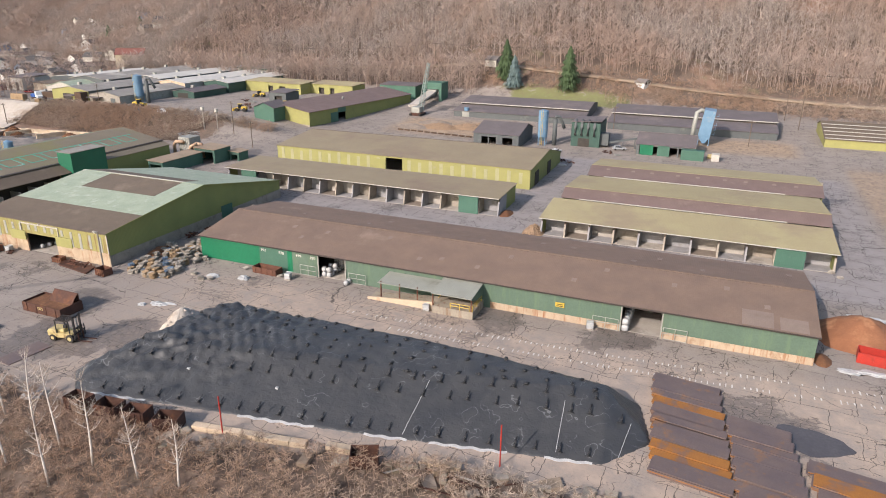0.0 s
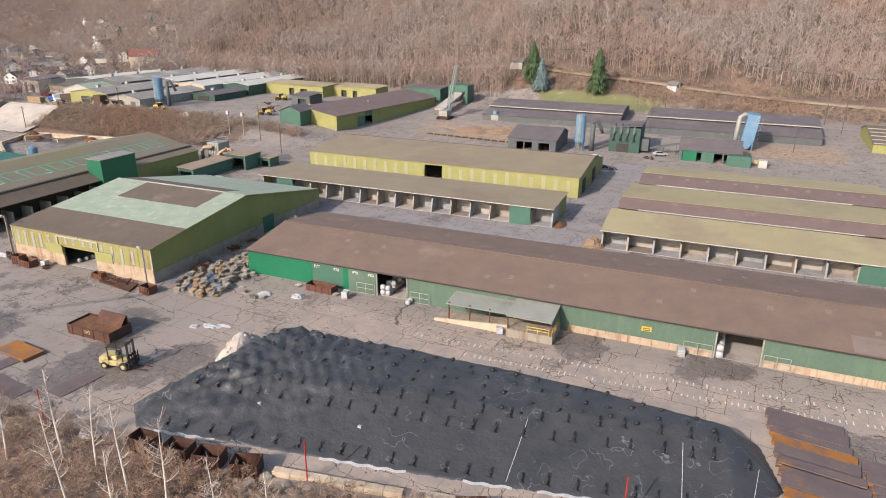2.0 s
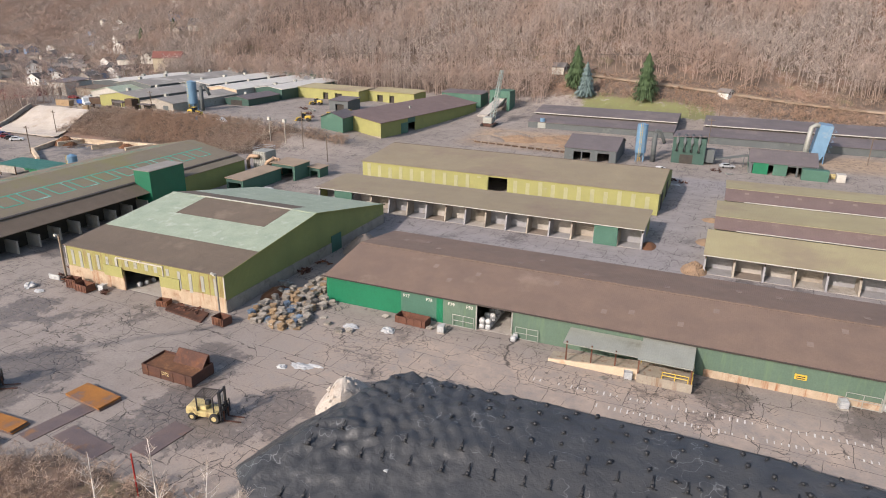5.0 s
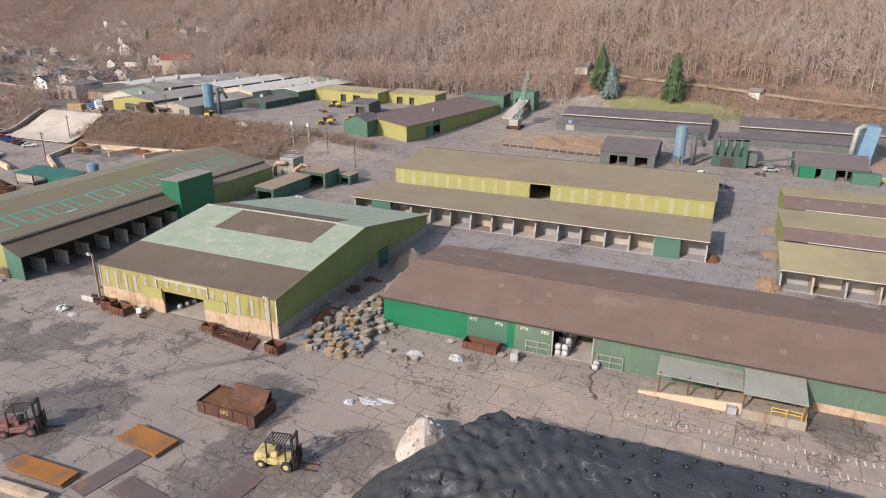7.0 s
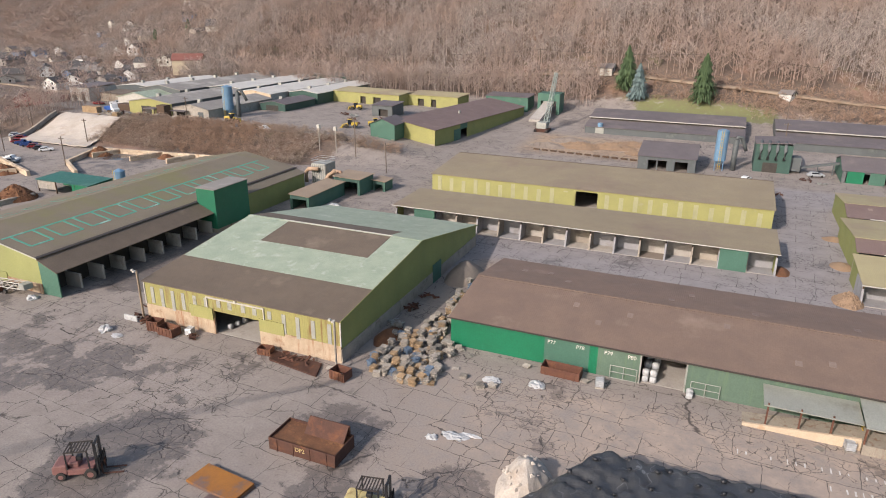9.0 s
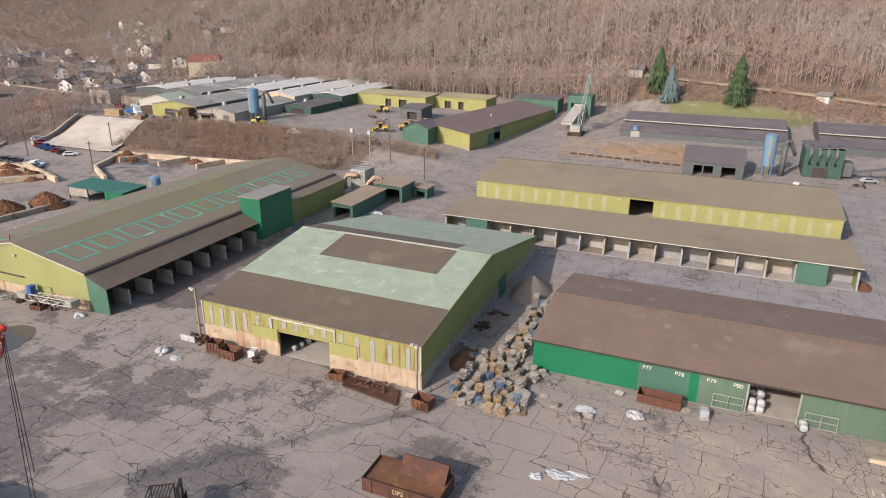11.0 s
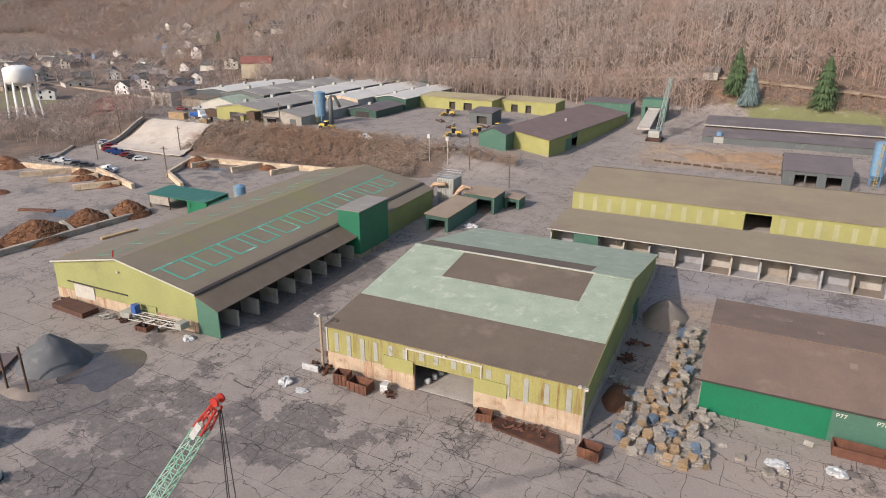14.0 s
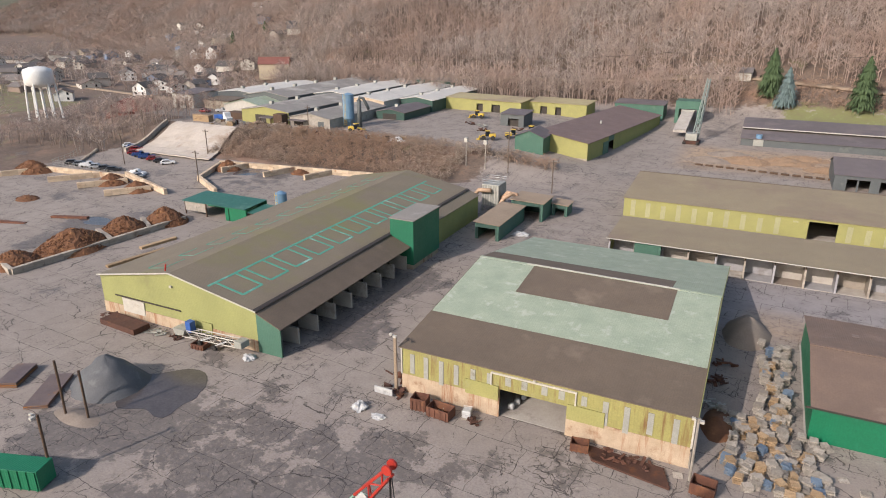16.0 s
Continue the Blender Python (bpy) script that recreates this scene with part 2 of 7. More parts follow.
def box(bm, x0, y0, z0, x1, y1, z1):
    vs = [bm.verts.new((x, y, z)) for x in (x0, x1) for y in (y0, y1) for z in (z0, z1)]
    for a, b, c, d in ((0, 1, 3, 2), (4, 6, 7, 5), (0, 4, 5, 1), (2, 3, 7, 6), (0, 2, 6, 4), (1, 5, 7, 3)):
        bm.faces.new((vs[a], vs[b], vs[c], vs[d]))
    return bm


def boxes(*sizes):
    bm = bmesh.new()
    for s in sizes:
        box(bm, *s)
    return bm


def prism(profile, a, b, axis):
    """A solid: the closed profile swept from a to b along x (profile in y, z), y (x, z) or z (x, y)."""
    bm = bmesh.new()
    rings = []
    for d in (a, b):
        ring = []
        for u, v in profile:
            ring.append(bm.verts.new({X: (d, u, v), Y: (u, d, v), Z: (u, v, d)}[axis]))
        rings.append(ring)
    n = len(profile)
    for i in range(n):
        j = (i + 1) % n
        bm.faces.new((rings[0][i], rings[0][j], rings[1][j], rings[1][i]))
    bm.faces.new(rings[0][::-1])
    bm.faces.new(rings[1])
    bmesh.ops.recalc_face_normals(bm, faces=bm.faces)
    return bm


def tube(bm, points, radius, sides=8, radius_end=None):
    """A round bar along the points, tapering to radius_end."""
    pts = [Vector(p) for p in points]
    rings = []
    for i, p in enumerate(pts):
        d = (pts[min(i + 1, len(pts) - 1)] - pts[max(i - 1, 0)]).normalized()
        side = d.cross(Vector((0, 0, 1)))
        side = side.normalized() if side.length > 1e-3 else Vector((1, 0, 0))
        up = side.cross(d)
        f = i / max(len(pts) - 1, 1)
        r = radius + ((radius_end if radius_end is not None else radius) - radius) * f
        rings.append([bm.verts.new(p + r * (math.cos(2 * math.pi * k / sides) * side + math.sin(2 * math.pi * k / sides) * up)) for k in range(sides)])
    for a, b in zip(rings, rings[1:]):
        for k in range(sides):
            bm.faces.new((a[k], a[(k + 1) % sides], b[(k + 1) % sides], b[k]))
    bm.faces.new(rings[0][::-1])
    bm.faces.new(rings[-1])
    return bm


def tubes(*runs, sides=8):
    bm = bmesh.new()
    for pts, r in runs:
        tube(bm, pts, r, sides)
    return bm


def mesh_of(name, bm, material, smooth=False):
    bmesh.ops.recalc_face_normals(bm, faces=bm.faces)
    me = bpy.data.meshes.new(name)
    bm.to_mesh(me)
    bm.free()
    me.materials.append(material)
    if smooth:
        me.polygons.foreach_set("use_smooth", [True] * len(me.polygons))
    return me


def part(name, bm, material, parent, label="", smooth=False, bevel=0.0):
    ob = new(name, mesh_of(name, bm, material, smooth))
    ob.parent = parent
    if bevel:
        m = ob.modifiers.new("edge", "BEVEL")
        m.width, m.segments, m.limit_method = bevel, 2, "ANGLE"
    if label:
        ob["label"] = label
    return ob


def thing(name, at, label, category, group="", kind="", turn=0):
    ob = new(name)
    ob.matrix_world = pose(at[0], at[1], at[2], 0, 0, turn)
    return tagged(ob, label, category, group, kind)


def solid(name, bm, material, at, label, category, group="", kind="", turn=0, smooth=False, bevel=0.0):
    """A thing of one mesh."""
    ob = new(name, mesh_of(name, bm, material, smooth))
    ob.matrix_world = pose(at[0], at[1], at[2], 0, 0, turn)
    if bevel:
        m = ob.modifiers.new("edge", "BEVEL")
        m.width, m.segments, m.limit_method = bevel, 2, "ANGLE"
    return tagged(ob, label, category, group, kind)


def slab(p, q, t, a, b, axis):
    """A roof sheet t thick between profile points p and q, swept from a to b."""
    return prism([p, q, (q[0], q[1] + t), (p[0], p[1] + t)], a, b, axis)


def smooth01(v):
    v = np.clip(v, 0, 1)
    return v * v * (3 - 2 * v)


# ---- ground ----


def ground_height(x, y):
    """Height of the land: level yard, terrace to the north-west, river bank to the south, wooded hill to the north."""
    x, y = np.asarray(x, float), np.asarray(y, float)
    h = np.zeros(np.broadcast(x, y).shape)
    # terrace and its bank
    foot = 178 + 6 * smooth01((x + 200) / 40)
    west = smooth01((-122 - x) / 62)
    h = h + 5.6 * west * smooth01((y - foot) / 22) * smooth01((x + 352) / 26)
    # land rises slowly behind the yard
    h = h + (1 - west) * 3.5 * smooth01((y - 215) / 90)
    h = h - 1.0 * smooth01((-235 - x) / 30) * smooth01((185 - y) / 20)
    # river bank
    edge = 46 + 8 * smooth01((x + 60) / 50) - 6 * smooth01((-90 - x) / 20)
    h = h - 9 * smooth01((edge - y) / 40)
    # hill
    base = 316 + 0.55 * np.clip(-330 - x, 0, 900) + 12 * np.sin(x / 60)
    d = np.clip(y - base, 0, None)
    h = h + 0.42 * d + 3 * smooth01((y - base + 30) / 40) - 0.00012 * d * d
    h = h + smooth01(d / 60) * (5 * np.sin(x / 37 + y / 90) + 3 * np.sin(x / 17 - y / 33))
    return h


def axis_steps(spans):
    out = []
    for a, b, step in spans:
        out += list(np.arange(a, b, step))
    return np.array(out + [spans[-1][1]])


gx = axis_steps([(-1500, -420, 30), (-420, -140, 3), (-140, 40, 2.5), (40, 120, 8), (120, 900, 30)])
gy = axis_steps([(-300, 0, 20), (0, 60, 2.5), (60, 170, 5), (170, 215, 2), (215, 330, 5), (330, 700, 12), (700, 1300, 30)])
GX, GY = np.meshgrid(gx, gy)
GZ = ground_height(GX, GY)
rng = np.random.default_rng(4)
edge_line = 46 + 8 * smooth01((GX + 60) / 50) - 6 * smooth01((-90 - GX) / 20)
foot_line = 178 + 6 * smooth01((GX + 200) / 40)
hill_line = 298 + 0.55 * np.clip(-330 - GX, 0, 900)
veg = np.maximum.reduce([
    smooth01((edge_line - GY + 2) / 4),
    smooth01((GY - foot_line + 3) / 4) * smooth01((foot_line + 24 - GY) / 4) * smooth01((-165 - GX) / 10),
    smooth01((GY - hill_line) / 25),
    smooth01((-300 - GX) / 6) * smooth01((215 - GY) / 10),
    smooth01((-336 - GX) / 6),
])
GZ = GZ + veg * (rng.random(GZ.shape) - 0.5) * 0.7
nx, ny = len(gx), len(gy)
faces = [(j * nx + i, j * nx + i + 1, (j + 1) * nx + i + 1, (j + 1) * nx + i) for j in range(ny - 1) for i in range(nx - 1)]
gm = bpy.data.meshes.new("ground")
gm.from_pydata(np.stack([GX.ravel(), GY.ravel(), GZ.ravel()], 1).tolist(), [], faces)
gm.polygons.foreach_set("use_smooth", [True] * len(gm.polygons))


def zone(name, values):
    gm.attributes.new(name, "FLOAT", "POINT").data.foreach_set("value", np.ascontiguousarray(values.ravel(), dtype=np.float32))


zone("brush", veg)
mead = np.abs(GY - (206 + 0.42 * (-395 - GX)))
zone("grass", np.maximum(0.74 * smooth01((GY - 292) / 8) * smooth01((324 - GY) / 14) * smooth01((GX + 100) / 12) * smooth01((-22 - GX) / 20),
                         0.58 * smooth01((44 - mead) / 12) * smooth01((-402 - GX) / 14) * smooth01((GX + 640) / 30)))
zone("dirt", np.maximum.reduce([0.8 * smooth01((GY - 118) / 2) * smooth01((127 - GY) / 3) * smooth01((GX + 98) / 4) * smooth01((-20 - GX) / 40), smooth01((GY - 226) / 8) * smooth01((262 - GY) / 8) * smooth01((GX + 125) / 10) * smooth01((-62 - GX) / 10),
                        smooth01((GY - 236) / 6) * smooth01((262 - GY) / 6) * smooth01((GX + 15) / 6) * smooth01((30 - GX) / 6), 0.8 * smooth01((GX - 37 - 0.0009 * (GY - 196) ** 2) / 3) * smooth01((232 - GY) / 6) * smooth01((GY - 120) / 10)]))
plot = smooth01((GX - 34) / 3) * smooth01((232 - GY) / 6) * smooth01((GY - 120) / 10)
zone("tar", (1 - plot) * smooth01((GY - 117) / 3) * smooth01((215 - GY) / 6) * smooth01((GX + 122) / 8))
spots = ((-158, 62, 15), (-140, 56, 12), (-124, 71, 6), (-111, 53, 9), (-86, 55, 8), (-131, 67, 6), (-234, 165, 14), (-226, 113, 12), (-148, 92, 8), (-150, 112, 8), (-92, 73, 7), (-72, 64, 8), (-12, 88, 5), (-28, 89, 5), (10, 74, 8), (-144, 175, 9), (-110, 136, 6), (-20, 122, 8))
zone("wet", np.clip(sum(np.exp(-((GX - a) ** 2 + (GY - b) ** 2) / (r * r)) for a, b, r in spots), 0, 1))
zone("pale", smooth01((88 - GY) / 2) * smooth01((GX + 100) / 40))


def ground_material():
    k = Nodes("ground")
    p = k.pos()

    def attr(name):
        a = k.n("Attribute")
        a.attribute_name = name
        return a.outputs["Fac"]
    big, mid, fine = k.noise(p, 0.035, 6, 0.65), k.noise(p, 0.3, 8, 0.7), k.noise(p, 4.0, 4, 0.7)
    grit = k.noise(p, 1.1, 8, 0.8)
    col = k.mix(k.ramp(mid, 0.3, 0.72), lin(154, 144, 135), lin(133, 123, 115))
    col = k.mix(k.ramp(fine, 0.42, 0.95), col, lin(110, 102, 96))
    # slabs cast at different times
    cast = k.n("TexBrick")
    cast.inputs["Scale"].default_value = 1.0
    cast.inputs["Mortar Size"].default_value = 0.0
    cast.inputs["Brick Width"].default_value, cast.inputs["Row Height"].default_value = 12.4, 9.2
    cast.inputs["Color1"].default_value, cast.inputs["Color2"].default_value = (0, 0, 0, 1), (1, 1, 1, 1)
    turned = k.n("Mapping")
    turned.inputs["Rotation"].default_value = (0, 0, radians(4))
    turned.inputs["Scale"].default_value = (1, 1, 0)
    k.l(p, turned.inputs["Vector"])
    k.l(turned.outputs[0], cast.inputs["Vector"])
    col = k.mix(k.math("MULTIPLY", cast.outputs["Color"], 0.22), col, lin(120, 110, 104))
    col = k.mix(k.math("MULTIPLY", attr("pale"), k.ramp(mid, 0.35, 0.6)), col, lin(170, 152, 136))
    col = k.mix(attr("tar"), col, k.mix(k.ramp(mid, 0.3, 0.7), lin(148, 141, 138), lin(128, 122, 121)))
    # scuffed grit and stains with ragged edges
    col = k.mix(k.math("MULTIPLY", k.ramp(grit, 0.58, 0.66), 0.45), col, lin(96, 88, 82))
    col = k.mix(k.math("MULTIPLY", k.ramp(k.noise(p, 0.5, 9, 0.8), 0.62, 0.65), 0.35), col, lin(180, 170, 158))
    # damp, oily patches
    damp = k.ramp(k.math("ADD", k.noise(p, 0.075, 12, 0.72), k.math("MULTIPLY", attr("wet"), 0.17)), 0.595, 0.615)
    damp = k.math("MULTIPLY", damp, k.ramp(grit, 0.66, 0.5))
    col = k.mix(k.math("MULTIPLY", damp, 0.62), col, lin(76, 70, 67))
    # slab joints and crazing
    warp = k.n("TexNoise", Scale=0.5, Detail=7.0)
    k.l(p, warp.inputs["Vector"])
    off = k.n("VectorMath")
    off.operation = "MULTIPLY_ADD"
    k.l(warp.outputs["Color"], off.inputs[0])
    off.inputs[1].default_value = (2.4, 2.4, 0)
    k.l(p, off.inputs[2])
    flat = k.n("Mapping")
    flat.inputs["Scale"].default_value = (1, 1, 0)
    k.l(off.outputs[0], flat.inputs["Vector"])

    def cracks(scale, width, vec):
        v = k.n("TexVoronoi", Scale=scale)
        v.feature = "DISTANCE_TO_EDGE"
        k.l(vec, v.inputs["Vector"])
        return k.ramp(v.outputs["Distance"], width, width * 0.3)
    sq = k.n("TexBrick")
    sq.inputs["Scale"].default_value = 1.0
    sq.inputs["Mortar Size"].default_value = 0.04
    sq.inputs["Brick Width"].default_value, sq.inputs["Row Height"].default_value = 6.2, 4.6
    sq.inputs["Color1"].default_value = sq.inputs["Color2"].default_value = (0, 0, 0, 1)
    sq.inputs["Mortar"].default_value = (1, 1, 1, 1)
    slight = k.n("VectorMath")
    slight.operation = "MULTIPLY_ADD"
    k.l(warp.outputs["Color"], slight.inputs[0])
    slight.inputs[1].default_value = (0.8, 0.8, 0)
    k.l(p, slight.inputs[2])
    flat2 = k.n("Mapping")
    flat2.inputs["Rotation"].default_value = (0, 0, radians(4))
    flat2.inputs["Scale"].default_value = (1, 1, 0)
    k.l(slight.outputs[0], flat2.inputs["Vector"])
    k.l(flat2.outputs[0], sq.inputs["Vector"])
    net = k.math("MULTIPLY", cracks(0.75, 0.03, flat.outputs[0]), k.ramp(k.noise(p, 0.075, 9, 0.8), 0.5, 0.54))
    wide = k.math("MULTIPLY", cracks(0.13, 0.0075, flat.outputs[0]), k.ramp(mid, 0.42, 0.5))
    joint = k.math("MULTIPLY", sq.outputs["Color"], k.ramp(k.noise(p, 0.15, 4), 0.36, 0.48))
    crack = k.math("MAXIMUM", net, k.math("MAXIMUM", wide, joint))
    crack = k.math("MULTIPLY", crack, k.ramp(attr("brush"), 0.6, 0.2))
    col = k.mix(k.math("MULTIPLY", crack, 0.85), col, lin(58, 53, 49))
    # earth
    earth = k.mix(k.ramp(mid, 0.35, 0.65), lin(164, 142, 118), lin(140, 122, 104))
    earth = k.mix(k.ramp(k.noise(p, 0.9, 5, 0.7), 0.5, 0.66), earth, lin(112, 94, 78))
    col = k.mix(k.math("MULTIPLY", attr("dirt"), k.ramp(mid, 0.2, 0.4)), col, earth)
    brush = k.mix(k.ramp(mid, 0.35, 0.62), lin(120, 101, 88), lin(96, 84, 74))
    brush = k.mix(k.ramp(k.noise(p, 1.4, 6, 0.75), 0.45, 0.7), brush, lin(84, 70, 56))
    brush = k.mix(k.ramp(big, 0.54, 0.66), brush, lin(134, 108, 92))
    brush = k.mix(k.ramp(k.noise(p, 0.5, 8, 0.8), 0.58, 0.68), brush, lin(146, 110, 86))
    brush = k.mix(k.ramp(k.noise(p, 0.05, 4), 0.62, 0.7), brush, lin(116, 108, 82))
    col = k.mix(k.ramp(k.math("ADD", attr("brush"), k.math("MULTIPLY", k.math("SUBTRACT", mid, 0.5), 1.4)), 0.4, 0.6), col, brush)
    lawn = k.mix(k.ramp(mid, 0.3, 0.7), lin(118, 124, 74), lin(112, 106, 76))
    col = k.mix(k.ramp(k.math("ADD", attr("grass"), k.math("MULTIPLY", k.math("SUBTRACT", mid, 0.5), 1.2)), 0.5, 0.65), col, lawn)
    k.l(col, k.b.inputs["Base Color"])
    wet = k.n("MapRange")
    wet.inputs["To Min"].default_value, wet.inputs["To Max"].default_value = 0.92, 0.55
    k.l(damp, wet.inputs["Value"])
    k.l(wet.outputs[0], k.b.inputs["Roughness"])
    b = k.n("Bump", Strength=0.3, Distance=0.1)
    k.l(k.math("SUBTRACT", fine, crack), b.inputs["Height"])
    k.l(b.outputs[0], k.b.inputs["Normal"])
    return k.m


gm.materials.append(ground_material())
tagged(new("ground", gm), "cracked grey concrete and asphalt yard with brushy banks", "ground", kind="structure")

# ---- buildings ----
TH = 0.12


def gable_x(name, x0, x1, y0, y1, yr, z0, zr, z1, mats, label, zbase=0.0):
    """A hall whose ridge runs along x: south eave z0, ridge zr at yr, north eave z1. Returns the thing."""
    h = thing(name, (0, 0, 0), label, "building")
    w_s, w_e, w_w, r_s, r_n = mats
    part("wall", prism([(y0 + 0.25, zbase), (y1, zbase), (y1, z1), (yr, zr), (y0 + 0.25, z0)], x1 - 0.25, x1, X), w_e, h)
    part("wall", prism([(y0 + 0.25, zbase), (y1, zbase), (y1, z1), (yr, zr), (y0 + 0.25, z0)], x0, x0 + 0.25, X), w_w, h)
    part("wall", boxes((x0 + 0.25, y1 - 0.25, zbase, x1 - 0.25, y1, z1)), w_w, h)
    part("roof", slab((y0 - 0.3, z0), (yr, zr), TH, x0 - 0.3, x1 + 0.3, X), r_s, h)
    part("roof", slab((yr + 0.002, zr), (y1 + 0.3, z1), TH, x0 - 0.3, x1 + 0.3, X), r_n, h)
    part("ridge_cap", slab((yr - 0.3, zr + TH), (yr + 0.3, zr + TH), 0.06, x0 - 0.3, x1 + 0.3, X), r_n, h)
    return h

# long shed beside the yard
L = gable_x("long_shed", -88.3, 17.1, 92.6, 117.6, 104.6, 4.3, 6.2, 4.4,
            (M["wall_sage"], M["wall_sage"], M["wall_green"], M["roof_brown"], M["roof_brown"]), "long low green metal shed with a rusty brown roof")


def front_wall(h, runs, y, zb, zt, thick=0.25):
    for x0, x1, m in runs:
        part("wall_panel", boxes((x0, y, zb, x1, y + thick, zt)), m, h)


front_wall(L, [(-88.3, -74.6, M["wall_green"]), (-74.6, -68.5, M["wall_teal"]), (-68.5, -67.4, M["wall_green"]), (-67.4, -62.0, M["wall_sage"]),
               (-56.2, -8.8, M["wall_sage"]), (-3.1, 17.1, M["wall_sage"])], 92.6, 0.0, 4.3)
part("base_strip", boxes((-29.5, 92.5, 0, -8.8, 92.6, 1.1)), M["concrete_rust"], L, "rust-stained concrete base")
part("base_strip", boxes((-3.1, 92.5, 0, 17.1, 92.6, 1.1)), M["concrete_rust"], L, "rust-stained concrete base")
part("floor_slab", boxes((-88.5, 92.9, -0.1, 16.8, 117.3, 0.05)), M["concrete_grey"], L)
part("fascia", boxes((-89.1, 92.2, 4.22, 17.4, 92.3, 4.42)), M["trim_dark"], L)

# warehouse with the mint roof
A = gable_x("warehouse", -134.4, -99.8, 81.4, 134.0, 107.3, 6.3, 9.4, 4.2,
            (M["wall_yellow"], M["wall_olive"], M["wall_olive"], M["roof_umber"], M["roof_mint"]), "weathered yellow warehouse with a mint green patched roof")
front_wall(A, [(-134.4, -121.3, M["wall_worn"]), (-113.2, -99.8, M["wall_worn"])], 81.4, 2.6, 6.3)
front_wall(A, [(-134.4, -121.3, M["concrete_rust"]), (-113.2, -99.8, M["concrete_rust"])], 81.35, 0, 2.6, 0.3)
front_wall(A, [(-121.3, -113.2, M["wall_worn"])], 81.4, 3.8, 6.3)
part("base_strip", boxes((-99.8, 81.4, 0, -99.66, 134, 2.1)), M["bunker_grey"], A, "pale weathered concrete base")


def on_slope(x0, x1, ya, yb, p, q, t):
    """A sheet lying t above the slope from p to q, between ya and yb."""
    f = lambda y: p[1] + (q[1] - p[1]) * (y - p[0]) / (q[0] - p[0])
    return prism([(ya, f(ya) + TH), (yb, f(yb) + TH), (yb, f(yb) + TH + t), (ya, f(ya) + TH + t)], x0, x1, X)


AS, AR, AN = (81.4, 6.3), (107.3, 9.4), (134.0, 4.2)
part("roof_sheet", on_slope(-134.6, -99.6, 90.2, 107.0, AS, AR, 0.03), M["roof_mint"], A, "faded mint green roof sheets")
part("roof_patch", on_slope(-125.8, -105.2, 98.8, 107.1, AS, AR, 0.06), M["roof_umber"], A, "brown roof patch")
part("roof_patch", on_slope(-134.6, -106.0, 107.6, 113.0, AR, AN, 0.03), M["roof_umber"], A, "brown roof patch")

# west hall with lean-to
B = thing("processing_hall", (0, 0, 0), "long olive metal hall with a brown roof and open lean-to bays", "building")
bp = [(-189.0, 0), (-157.6, 0), (-157.6, 6.3), (-173.3, 9.2), (-189.0, 6.2)]
part("wall", prism(bp, 81.3, 81.55, Y), M["wall_gable"], B)
part("wall", prism(bp, 154.0, 154.25, Y), M["wall_olive"], B)
part("wall", boxes((-189, 81.55, 0, -188.75, 154, 6.2)), M["wall_olive"], B)
part("wall", boxes((-157.85, 81.55, 0, -157.6, 154, 6.2)), M["wall_olive"], B)
part("roof", slab((-189.3, 6.2), (-173.3, 9.2), TH, 81.0, 154.5, Y), M["roof_olive_b"], B)
part("roof", slab((-173.298, 9.2), (-157.3, 6.3), TH, 81.0, 154.5, Y), M["roof_olive_b"], B)
part("lean_to_roof", slab((-157.4, 6.15), (-153.2, 4.4), TH, 81.0, 118.3, Y), M["roof_umber"], B)
part("base_strip", boxes((-189, 81.2, 0, -157.6, 81.3, 1.8)), M["concrete_rust"], B)
part("wall", prism([(-157.6, 0), (-153.5, 0), (-153.5, 4.4), (-157.6, 6.1)], 81.3, 81.5, Y), M["wall_teal"], B)
for i in range(8):
    yb = 85.5 + 4.6 * i
    part("bay_wall", boxes((-157.5, yb, 0, -153.9, yb + 0.35, 2.6)), M["concrete_grey"], B)
tower = thing("roof_tower", (0, 0, 0), "tall bright green metal clad elevator box", "building")
part("cladding", boxes((-157.5, 118.3, 1.0, -152.6, 129.0, 9.5)), M["wall_green_dark"], tower)
part("roof", boxes((-157.7, 118.1, 9.5, -152.4, 129.2, 9.65)), M["roof_grey"], tower)
part("base_strip", boxes((-157.4, 118.5, 0, -152.8, 128.8, 1.0)), M["concrete"], tower)


